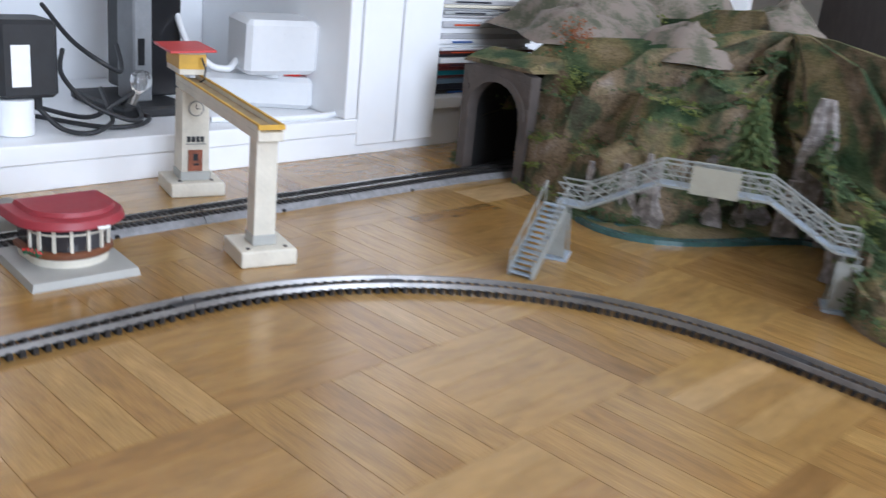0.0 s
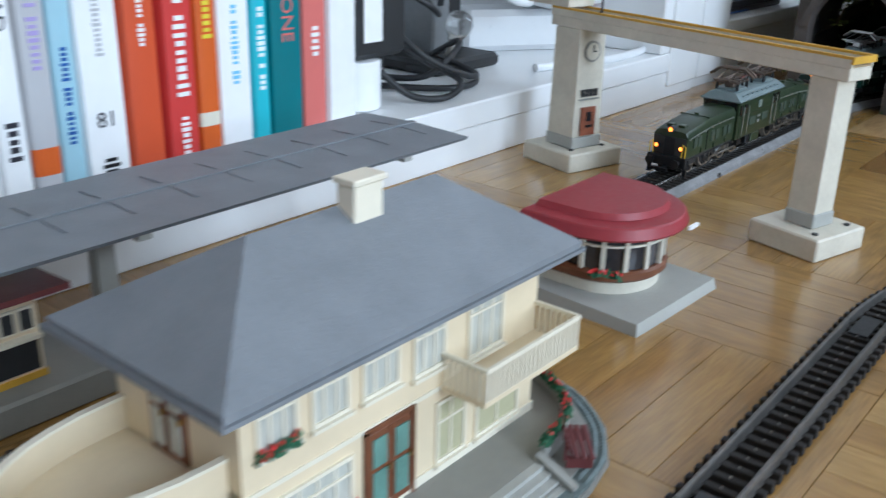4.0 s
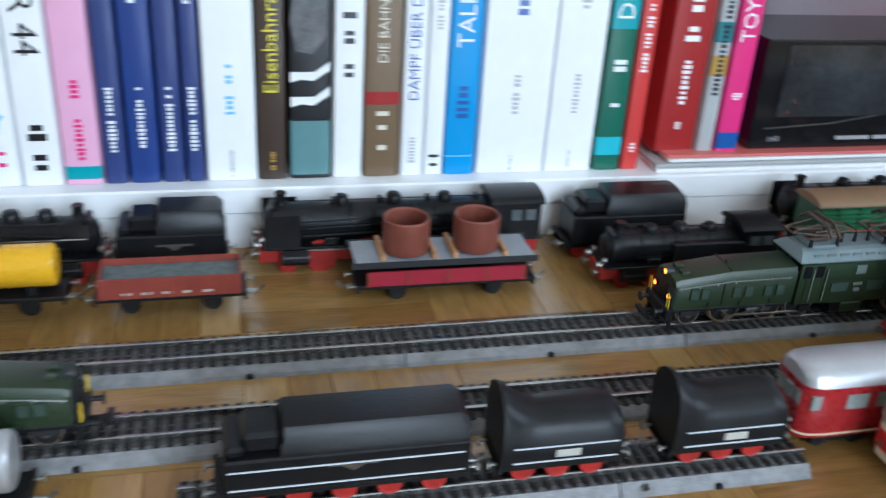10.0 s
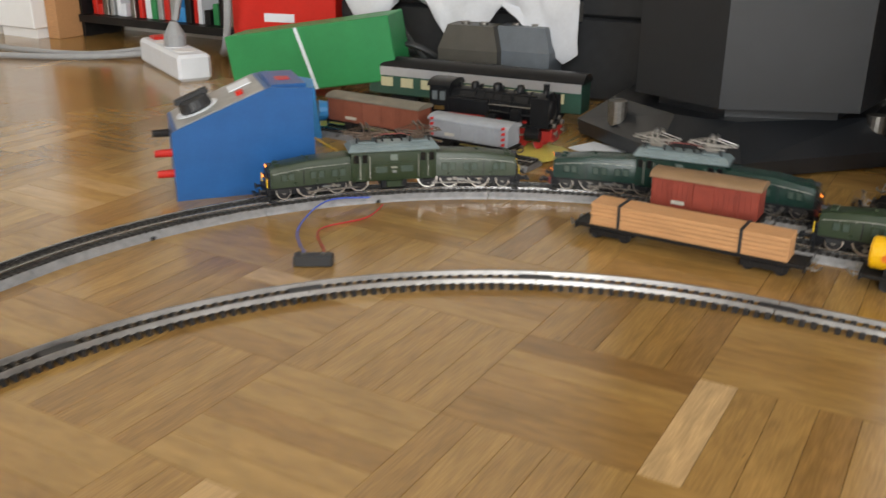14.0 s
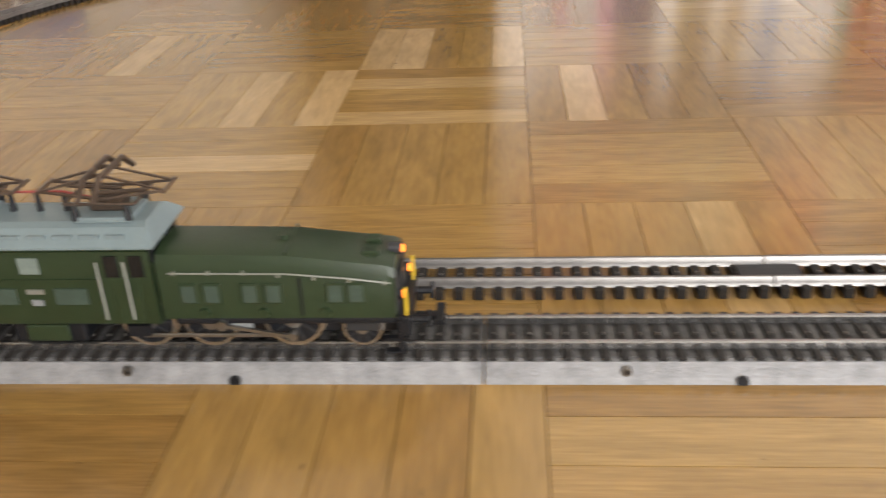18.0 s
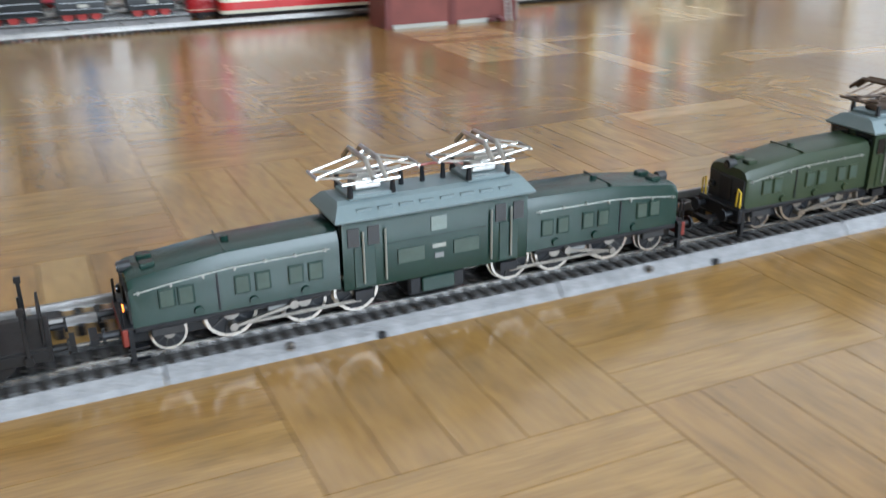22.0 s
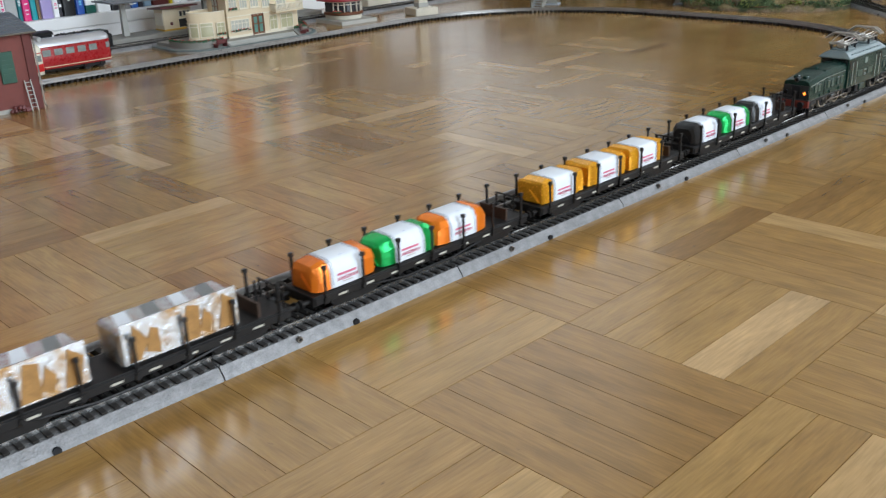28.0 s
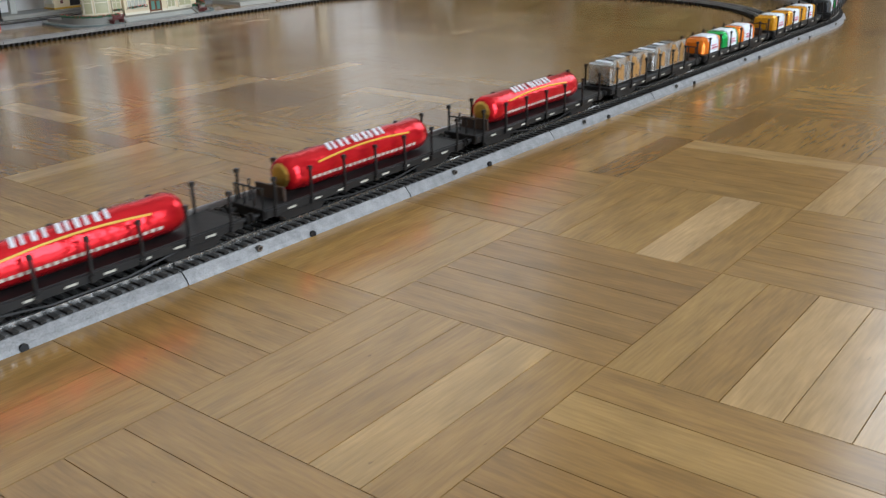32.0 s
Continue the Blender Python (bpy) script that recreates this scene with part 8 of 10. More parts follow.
def sweet_profile(w, h, z0, boxy=False):
    """Cross-section of a wrapped bar: flat below, domed or boxed above."""
    if boxy:
        return [(-w / 2, z0), (w / 2, z0), (w * 0.50, z0 + h * 0.74), (w * 0.46, z0 + h * 0.92), (w * 0.36, z0 + h * 0.98), (-w * 0.36, z0 + h * 0.98), (-w * 0.46, z0 + h * 0.92), (-w * 0.50, z0 + h * 0.74)]
    return [(-w / 2, z0), (w / 2, z0), (w * 0.49, z0 + h * 0.62), (w * 0.40, z0 + h * 0.90), (w * 0.28, z0 + h * 0.98), (-w * 0.28, z0 + h * 0.98), (-w * 0.40, z0 + h * 0.90), (-w * 0.49, z0 + h * 0.62)]


def sweet(foil, colour, seed):
    """A short foil-wrapped sweet with a paper band; origin under its middle."""
    t = thing("wrapped_sweet", f"{colour} foil-wrapped sweet with a white paper band", "sweet", group="sweets on the train")
    rng = random.Random(seed)
    boxy = colour == "gold"
    w, h, L = 0.0240, 0.0160, 0.0450
    prof = sweet_profile(w, h, 0.0005, boxy)
    stops = [(-L / 2, 0.88, 0.0), (-L / 2 + 0.0012, 0.97, 0.05), (-L / 2 + 0.0045, 0.95, -0.03), (-0.014, 1.0, 0.0), (-0.012, 1.0, 0.0)] if boxy else [(-L / 2, 0.72, 0.06), (-L / 2 + 0.0015, 0.88, 0.03), (-L / 2 + 0.004, 0.97, 0.0), (-0.014, 1.0, 0.0), (-0.012, 1.0, 0.0)]
    loops = []
    for x, k, up in stops + [(-x, k, up) for x, k, up in reversed(stops)]:
        crease = 0.045 if abs(x) > 0.0135 else 0.0
        loops.append([(x + rng.uniform(-crease, crease) * 0.012, y * k * (1 + rng.uniform(-crease, crease)), max(0.0005, 0.0005 + (z - 0.0005) * (k * (1 + rng.uniform(-crease, crease)) if z > 0.001 else 1) + up * h * 0.3)) for y, z in prof])
    part("foil", Geo().loft(loops), foil, t, smooth=24)
    for e in (-1, 1):
        part("end_fold", Geo().prism([(-w * 0.36, 0.0012), (w * 0.36, 0.0012), (0.0, h * 0.62)], min(e * (L / 2 - 0.0004), e * (L / 2 + 0.0007)), max(e * (L / 2 - 0.0004), e * (L / 2 + 0.0007))), foil, t)
    band = [(y * 1.025, 0.0005 + (z - 0.0005) * 1.025) for y, z in prof]
    b = part("paper_band", Geo().prism(band, -0.0118, 0.0118), M_LABEL, t, "white paper band with small pink print", smooth=50)
    y = -w * 0.5 * 1.025 - 0.0003
    write("MARZIPAN", 0.0030, M_PINK, b, 0, y, 0.0046)
    for z, x0, x1 in ((0.0068, -0.0070, 0.0062), (0.0024, -0.0035, 0.0035)):
        part("print_line", Geo().box(x0, x1, y, y + 0.0003, z, z + (0.0012 if z > 0.005 else 0.0005)), M_PINK if z > 0.005 else M_PALE, b)
    for k in range(6):
        part("print_dot", Geo().box(-0.0010, 0.0010, -w * 0.30 + k * 0.0022, -w * 0.30 + k * 0.0022 + 0.0013, h * 1.010, h * 1.010 + 0.0004), M_REDP if k % 2 else M_BLUEP, b)
    for e in (-1, 1):
        for off, m in ((0.0112, M_PALEBLUE), (0.0101, M_PALEBLUE)):
            part("band_edge", Geo().prism([(yy * 1.006, zz + 0.00007) for yy, zz in band], e * off - 0.00022, e * off + 0.00022), m, b)
    return t


def choc_box():
    """A long foil block with torn silver and brown print."""
    t = thing("foil_block", "silver and brown foil-wrapped chocolate block with folded edges", "sweet", group="sweets on the train")
    L, w, h = 0.064, 0.0230, 0.0195
    part("foil", Geo().box(-L / 2, L / 2, -w / 2, w / 2, 0.0, h, 0.0016), M_SILVERF, t)
    part("front_flap", Geo().box(-L / 2 + 0.001, L / 2 - 0.001, -w / 2 - 0.0009, -w / 2 - 0.0003, 0.002, h + 0.0035), M_SILVERF, t, "raised silver front flap")
    for k in range(5):
        x = -0.027 + k * 0.0135 + (0.003, -0.002, 0.004, 0.0, -0.003)[k]
        part("print_patch", Geo().prism([(x - 0.0045, 0.003 + 0.003 * (k % 2)), (x + 0.001 + 0.002 * (k % 3), 0.003), (x + 0.006 - 0.003 * (k % 2), h * 0.6 + 0.004 * (k % 3)), (x - 0.001, h + 0.002 - 0.004 * (k % 2))], -w / 2 - 0.0013, -w / 2 - 0.0009, "y"), M_BROWNP, t)
    for k in range(4):
        x = -0.024 + k * 0.015
        part("print_patch", Geo().prism([(x - 0.006, -0.010), (x + 0.002, -0.010), (x + 0.006, 0.009), (x - 0.001, 0.009)], h, h + 0.0003, "z"), M_GREY if k % 2 else M_LABEL, t)
    for k in range(3):
        x = -0.021 + k * 0.019
        part("print_patch", Geo().prism([(x - 0.006, 0.004), (x + 0.005, 0.003), (x + 0.008, 0.015), (x - 0.003, 0.016)], w / 2, w / 2 + 0.0004, "y"), M_LABEL if k % 2 == 0 else M_PALE, t)
    return t


def red_bar():
    t = thing("foil_roll", "long red foil-wrapped wafer roll with white and yellow print", "sweet", group="sweets on the train")
    L, r = 0.121, 0.0108
    rng = random.Random(3)
    loops, n = [], 14
    for x, k in ((-L / 2, 0.78), (-L / 2 + 0.003, 0.95), *[(-L / 2 + 0.006 + i * (L - 0.012) / 14, 1.0) for i in range(15)], (L / 2 - 0.003, 0.95), (L / 2, 0.78)):
        ring = []
        for i in range(n):
            a = 2 * math.pi * i / n
            q = r * k * (1 + rng.uniform(-0.035, 0.035))
            ring.append((x, q * math.cos(a), max(0.0002, r + q * math.sin(a) * 0.95)))
        loops.append(ring)
    part("foil", Geo().loft(loops), M_REDF, t, smooth=60)
    for s in (-1, 1):
        part("folded_end", Geo().cyl((s * (L / 2 - 0.0005), 0, r), (s * (L / 2 + 0.0012), 0, r), r * 0.74, r * 0.5, n=12), M_GOLDEND, t)
    # white brand shape on top as plain strokes, a yellow swoosh on the flank
    for k, (x, wd) in enumerate(((-0.026, 0.0022), (-0.0215, 0.0016), (-0.016, 0.0022), (-0.011, 0.0016), (-0.004, 0.0022), (0.000, 0.0016), (0.005, 0.0022), (0.0095, 0.0016), (0.015, 0.0024), (0.020, 0.0018))):
        a = radians(112)
        c = Vector((x, r * 1.02 * math.cos(a), r + r * 0.99 * math.sin(a)))
        part("print_stroke", Geo().box(-wd / 2, wd / 2, -0.0034, 0.0034, -0.0003, 0.0003), M_LABEL, t, at=Matrix.Translation(c) @ pose(0, 0, 0, 22, 0, -18))
    part("print_swoosh", Geo().tube([(x, r * 1.0 * math.cos(radians(160 - 20 * math.sin((x + 0.05) * 30))), r + r * 0.97 * math.sin(radians(160 - 20 * math.sin((x + 0.05) * 30)))) for x in [-0.04 + i * 0.008 for i in range(11)]], 0.0007, 5), M_YELLOW, t)
    for k in range(22):
        x = -0.046 + k * 0.0042
        part("print_bar", Geo().box(x, x + 0.0026, -r * 0.99, -r * 0.93, r * 0.66, r * 0.80), M_PALE, t)
    return t


def stake_wagon(brake_end):
    """Bogie flat wagon with thin stakes; brake_end -1 or 1 carries the railed platform."""
    t = thing("stake_wagon", "black bogie flat wagon with thin upright stakes", "wagon", group="stake wagons of the train")
    L, w = 0.176, 0.0275
    part("deck", Geo().box(-L / 2, L / 2, -w / 2, w / 2, 0.0200, 0.0222, 0.0004), M_WAGON, t)
    for y in (-1, 1):
        part("side_sill", Geo().box(-L / 2, L / 2, y * w / 2 - 0.0009, y * w / 2 + 0.0009, 0.0172, 0.0215, 0.0003), M_WAGON, t)
        part("truss_rod", Geo().tube([(-0.055, y * 0.0122, 0.0172), (-0.02, y * 0.0122, 0.0125), (0.02, y * 0.0122, 0.0125), (0.055, y * 0.0122, 0.0172)], 0.0007, 5), M_WAGON, t)
        for k in range(7):
            x = -L / 2 + 0.007 + k * (L - 0.014) / 6
            s = part("stake", Geo().box(x - 0.0007, x + 0.0007, y * (w / 2 + 0.0014) - 0.0007, y * (w / 2 + 0.0014) + 0.0007, 0.0185, 0.0385, 0.0002), M_WAGON, t)
            part("stake_cap", Geo().box(x - 0.0012, x + 0.0012, y * (w / 2 + 0.0014) - 0.0010, y * (w / 2 + 0.0014) + 0.0010, 0.0370, 0.0392), M_WAGON, s)
            part("stake_pocket", Geo().box(x - 0.0014, x + 0.0014, y * (w / 2 + 0.0009), y * (w / 2 + 0.0023), 0.0172, 0.0205), M_WAGON, t)
        for k in range(8):
            x = -0.072 + k * 0.0195
            part("lettering_bar", Geo().box(x, x + 0.006, y * (w / 2 + 0.0010) - 0.0001, y * (w / 2 + 0.0010) + 0.0001, 0.0186, 0.0197), M_PALE, t)
        for e in (-1, 1):
            part("buffer", Geo().cyl((e * (L / 2 + 0.001), y * 0.0095, 0.0190), (e * (L / 2 + 0.0065), y * 0.0095, 0.0190), 0.0013, n=8).cyl((e * (L / 2 + 0.0060), y * 0.0095, 0.0190), (e * (L / 2 + 0.0070), y * 0.0095, 0.0190), 0.0029, n=10), M_WAGON, t)
    for e in (-1, 1):
        part("end_beam", Geo().box(e * L / 2 - 0.0010, e * L / 2 + 0.0010, -w / 2, w / 2, 0.0165, 0.0225, 0.0003), M_WAGON, t)
        part("coupling", Geo().box(e * (L / 2 + 0.004) - 0.004, e * (L / 2 + 0.004) + 0.004, -0.0016, 0.0016, 0.0140, 0.0155).box(e * (L / 2 + 0.008) - 0.001, e * (L / 2 + 0.008) + 0.001, -0.006, 0.006, 0.0145, 0.0170), M_WAGON, t)
        bx = e * 0.058
        bogie = part("bogie", Geo().box(bx - 0.017, bx + 0.017, -0.0075, 0.0075, 0.0150, 0.0200, 0.0005), M_WAGON, t)
        for y in (-1, 1):
            part("bogie_side", Geo().prism([(bx - 0.018, 0.0150), (bx - 0.013, 0.0118), (bx + 0.013, 0.0118), (bx + 0.018, 0.0150), (bx + 0.018, 0.0182), (bx - 0.018, 0.0182)], y * 0.0110 - 0.0010, y * 0.0110 + 0.0010, "y"), M_WAGON, bogie)
        for dx in (-0.0115, 0.0115):
            ax = part("axle", Geo().cyl((bx + dx, -0.0095, 0.0160), (bx + dx, 0.0095, 0.0160), 0.0008, n=6), M_STEEL, bogie)
            for y in (-1, 1):
                part("wheel", Geo().cyl((bx + dx, y * 0.0092 - 0.0014, 0.0160), (bx + dx, y * 0.0092 + 0.0014, 0.0160), 0.0053, n=14), M_DARK, bogie)
    x = brake_end * (L / 2 - 0.0015)
    rail = Geo()
    for y in (-0.011, -0.004, 0.004, 0.011):
        rail.cyl((x, y, 0.0222), (x, y, 0.0330), 0.0006, n=5)
    rail.cyl((x, -0.012, 0.0330), (x, 0.012, 0.0330), 0.0006, n=5)
    part("end_rail", rail, M_WAGON, t)
    part("end_board", Geo().box(x - brake_end * 0.0155 - 0.0007, x - brake_end * 0.0155 + 0.0007, -0.0115, 0.0115, 0.0222, 0.0300), mat("brown_board", (0.05, 0.028, 0.018), 0.6), t)
    part("brake_column", Geo().cyl((x - brake_end * 0.006, 0.006, 0.0222), (x - brake_end * 0.006, 0.006, 0.0350), 0.0007, n=6), M_WAGON, t)
    return t


# ---- the parked rolling stock ----
M_LOCO = mat("loco_black", (.0075, .0078, .0090), .36, vary=.4, scale=70, bump=.2, bscale=400, spec=.30)
M_WHEELRED = mat("wheel_red", (.38, .02, .015), .45, vary=.2, scale=90)
M_SILVER = mat("silver_paint", (.52, .53, .55), .34, metal=.55, vary=.08, scale=50, bump=.1)
M_CARRED = mat("railcar_red", (.36, .018, .022), .28, vary=.1, scale=50, coat=.3)
M_CARCREAM = mat("railcar_cream", (.76, .72, .58), .28, vary=.05, scale=50, coat=.3)
M_STRIPE = mat("stripe_red", (.55, .02, .02), .35, vary=.08)
M_WAGONRED = mat("wagon_redbrown", (.26, .045, .028), .5, vary=.18, scale=80)
M_TANROOF = mat("wagon_tan_roof", (.24, .145, .075), .55, vary=.12, scale=60)
M_TANKY = mat("tank_yellow", (.78, .42, .012), .28, vary=.06, scale=50)
M_GLASS = mat("dark_car_glass", (.10, .115, .12), .08, vary=.3, scale=60)
M_GLASSL = mat("pale_car_glass", (.25, .29, .28), .08, vary=.35, scale=90)
M_WAGGREEN = mat("wagon_green", (.012, .085, .035), .4, vary=.2, scale=90)
M_WAGGREY = mat("wagon_grey", (.30, .32, .35), .5, vary=.1, scale=60)
M_PLANK = mat("timber_load", (.52, .27, .12), .6, vary=.18, scale=50, stretch=(1, 12, 12), bump=.2)
M_EGREEN = mat("electric_green", (.025, .075, .055), .35, vary=.15, scale=70)
M_SILVROOF = mat("worn_silver_roof", (.38, .39, .39), .4, metal=.4, vary=.2, scale=60, bump=.15)
M_PANTO = mat("pantograph_brown", (.085, .055, .042), .4, metal=.5, vary=.3, scale=200)
M_YELLOWG = mat("box_yellow", (.62, .56, .08), .45, vary=.2, scale=120)


def wheelset(parent, x, r, material, gauge=.0083, z=None, at=None):
    z = r if z is None else z
    w = part("wheelset", Geo().cyl((x, -gauge - .001, z), (x, gauge + .001, z), .0012, n=6), M_DARK, parent)
    for s in (-1, 1):
        part("wheel", Geo().lathe([(r * .35, -.0014), (r * .82, -.0010), (r, -.0014), (r, .0008), (r * 1.1, .0009), (r * 1.1, .0014), (r * .3, .0014)], 18, (x, -s * 0 + s * gauge, z), "y"), material, w, smooth=35)
    return w


def truck(parent, x, r=.0052, half=.014, wheel=None, z0=0.0):
    b = part("bogie", Geo().box(x - half - .006, x + half + .006, -.0115, -.0095, z0 + r * .6, z0 + r * 1.7, .0006).box(x - half - .006, x + half + .006, .0095, .0115, z0 + r * .6, z0 + r * 1.7, .0006).box(x - .004, x + .004, -.0096, .0096, z0 + r, z0 + r * 1.6), M_WAGON, parent)
    for k in (-1, 1):
        wheelset(b, x + k * half, r, wheel or M_WAGON, z=z0 + r)
        for s in (-1, 1):
            part("axle_box", Geo().box(x + k * half - .0022, x + k * half + .0022, min(s * .0115, s * .0128), max(s * .0115, s * .0128), z0 + r * .7, z0 + r * 1.5), M_WAGON, b)
    return b


def ends(parent, L, z=.010, w=.013, hook=True):
    """Buffers and hooks at both ends."""
    for k in (-1, 1):
        part("buffer_beam", Geo().box(min(k * L / 2, k * (L / 2 - .0018)), max(k * L / 2, k * (L / 2 - .0018)), -w, w, z - .003, z + .003), M_WAGON, parent)
        for s in (-1, 1):
            part("buffer", Geo().lathe([(.0009, 0), (.0009, k * .0035), (.0024, k * .0036), (.0024, k * .0044)], 10, (k * L / 2, s * .0088, z), "x"), M_STEEL, parent)
        if hook:
            part("coupling", Geo().tube([(k * L / 2, 0, z - .003), (k * (L / 2 + .006), 0, z - .004), (k * (L / 2 + .009), 0, z - .002), (k * (L / 2 + .010), 0, z)], .0010, 5), M_STEEL, parent)


def two_axle(parent, L, r=.0055, red=False, z=None):
    part("frame", Geo().box(-L / 2, L / 2, -.0125, .0125, .0095, .0125, .0005), M_WAGON, parent)
    for k in (-1, 1):
        wheelset(parent, k * L * .27, r, M_WAGON)
        for s in (-1, 1):
            part("axle_guard", Geo().prism([(k * L * .27 - .006, .0096), (k * L * .27 + .006, .0096), (k * L * .27 + .002, .0035), (k * L * .27 - .002, .0035)], min(s * .0108, s * .0122), max(s * .0108, s * .0122), "y"), M_WAGON, parent)
    ends(parent, L, .0105)


def roof_arc(w, rise, thick, z, n=8):
    """Cross-section (y, z) of an arched roof."""
    top = [(w / 2 * math.cos(a), z + rise * math.sin(a) + thick) for a in [math.pi * k / n for k in range(n + 1)]]
    return [(w / 2, z)] + top + [(-w / 2, z)]


def box_wagon(at, L, body, roof, label, h=.030, slats=0, slat_mat=None, group="", door=True, stripes=None, base=True):
    w = thing("box_wagon", label, "wagon", at=at, group=group or "parked wagons")
    if base:
        two_axle(w, L)
    b = part("body", Geo().box(-L / 2 + .003, L / 2 - .003, -.0138, .0138, .0126, .0126 + h, .0006), body, w)
    n = max(4, int(L / .0048))
    for k in range(n):
        x = -L / 2 + .0045 + (L - .009) * k / n
        if not slats:
            part("plank", Geo().box(x, x + (L - .009) / n - .0006, -.0143, -.0138, .014, .0118 + h), body, b)
    for k in range(slats):
        z = .0150 + (h - .004) * k / slats
        part("slat", Geo().box(-L / 2 + .004, L / 2 - .004, -.0147, -.0138, z, z + (h - .004) / slats * .6), slat_mat or body, b)
    for x in (-L * .30, -L * .1, L * .1, L * .30):
        part("post", Geo().box(x - .0007, x + .0007, -.0152, -.0140, .0128, .0124 + h), body, b)
    if door:
        part("door", Geo().box(-L * .09, L * .09, -.0152, -.0142, .0145, .0105 + h, .0003), body, b)
        part("print_plate", Geo().box(-L * .28, -L * .16, -.0150, -.0146, .0165, .0200), M_PALE, b)
    for x in stripes or ():
        for k in range(4):
            part("stripe", Geo().prism([(x - .002, .0140 + k * .006), (x + .002, .0150 + k * .006), (x + .002, .0180 + k * .006), (x - .002, .0170 + k * .006)], -.0154, -.0142, "y"), M_STRIPE, b)
    part("roof", Geo().prism(roof_arc(.0305, .0050, .001, .0126 + h), -L / 2 + .001, L / 2 - .001), roof, w, smooth=35)
    return w


def tank_wagon(at, L, shell, label, hut=True, r=.0128, mark=None):
    w = thing("tank_wagon", label, "wagon", at=at, group="parked wagons")
    two_axle(w, L)
    z = .0150 + r
    x0, x1 = -L / 2 + .004, L / 2 - (.018 if hut else .004)
    part("tank", Geo().lathe([(r * .5, x0), (r * .9, x0 + .0008), (r, x0 + .0025), (r, x1 - .0025), (r * .9, x1 - .0008), (r * .5, x1)], 24, (0, 0, z), "x"), shell, w, smooth=35)
    for x in (x0 + (x1 - x0) * .22, x0 + (x1 - x0) * .78):
        part("saddle", Geo().box(x - .0025, x + .0025, -.009, .009, .0126, .0185), M_WAGON, w)
    m = (x0 + x1) / 2
    part("dome", Geo().cyl((m, 0, z + r - .001), (m, 0, z + r + .0045), .0040, .0036, 12), M_DARK, w)
    if not hut:
        part("dome", Geo().cyl((m + .022, 0, z + r - .001), (m + .022, 0, z + r + .0035), .0030, .0030, 12), M_STEEL, w)
    part("ladder", Geo().box(m - .0030, m - .0022, -r - .0030, -r - .0024, .013, z + r * .7).box(m + .0022, m + .0030, -r - .0030, -r - .0024, .013, z + r * .7), M_DARK, w)
    for k in range(4):
        part("rung", Geo().box(m - .0030, m + .0030, -r - .0030, -r - .0025, .016 + k * .0055, .0167 + k * .0055), M_DARK, w)
    part("name_board", Geo().box(m + .010, m + .026, -.0142, -.0136, .0105, .0185), shell if hut else M_LABEL, w)
    if not hut:
        part("name_board", Geo().box(m - .044, m - .022, -.0142, -.0136, .0115, .0195), M_LABEL, w)
    if mark:
        for x, ww, kind in mark:
            # flat print wrapped on the tank's side
            aa = [radians(180 + d) for d in (-16, -8, 0, 8, 16)]
            line = [(-(r + .0003) * math.cos(a - math.pi), z + (r + .0003) * math.sin(a - math.pi) + .0012) for a in aa]
            if kind == "stripe":
                part("print_band", Geo().loft([[(x, y, zz) for y, zz in line] + [(x, y + .0008, zz) for y, zz in reversed(line)], [(x + ww, y, zz) for y, zz in line] + [(x + ww, y + .0008, zz) for y, zz in reversed(line)]]), mat("orange_print", (.75, .22, .05), .4), w)
            else:
                part("print_disc", Geo().cyl((x, -r - .0006, z), (x, -r + .0012, z), ww, n=16), mat("orange_disc", (.72, .16, .02), .4), w)
    if hut:
        b = part("brake_hut", Geo().box(L / 2 - .0150, L / 2 - .004, -.0115, .0115, .0126, .0415, .0005), M_WAGONRED, w, "brown brakeman's hut")
        part("hut_roof", Geo().prism(roof_arc(.0265, .003, .0008, .0415), L / 2 - .0165, L / 2 - .0025), M_WAGONRED, w, smooth=35)
        part("hut_window", Geo().box(L / 2 - .0115, L / 2 - .0075, -.0120, -.0113, .030, .036), M_DARK, b)
    return w


def gondola(at, L, body, label, h=.017, inside=None, two=False):
    w = thing("open_wagon", label, "wagon", at=at, group="parked wagons")
    if two:
        part("frame", Geo().box(-L / 2, L / 2, -.0125, .0125, .0095, .0125, .0005), M_WAGON, w)
        for k in (-1, 1):
            truck(w, k * L * .32, .0052, .009)
        ends(w, L, .0105)
    else:
        two_axle(w, L)
    for s in (-1, 1):
        p = part("side_wall", Geo().box(-L / 2 + .003, L / 2 - .003, min(s * .0140, s * .0128), max(s * .0140, s * .0128), .0126, .0126 + h), body, w)
        for k in range(7):
            x = -L / 2 + .006 + (L - .012) * k / 6
            part("post", Geo().box(x - .0008, x + .0008, min(s * .0140, s * .0149), max(s * .0140, s * .0149), .0128, .0124 + h), body, p)
        for k in range(5):
            if s < 0:
                x = -L / 2 + .016 + (L - .03) * k / 5
                part("print_mark", Geo().box(x, x + .006, -.0143, -.0140, .0150, .0165), M_PALE, p)
    for k in (-1, 1):
        part("end_wall", Geo().box(min(k * (L / 2 - .003), k * (L / 2 - .0042)), max(k * (L / 2 - .003), k * (L / 2 - .0042)), -.0127, .0127, .0126, .0126 + h), body, w)
    part("inner_floor", Geo().box(-L / 2 + .0045, L / 2 - .0045, -.0126, .0126, .0126, .0126 + (h - .004 if inside else .0010)), inside or M_DARK, w)
    return w


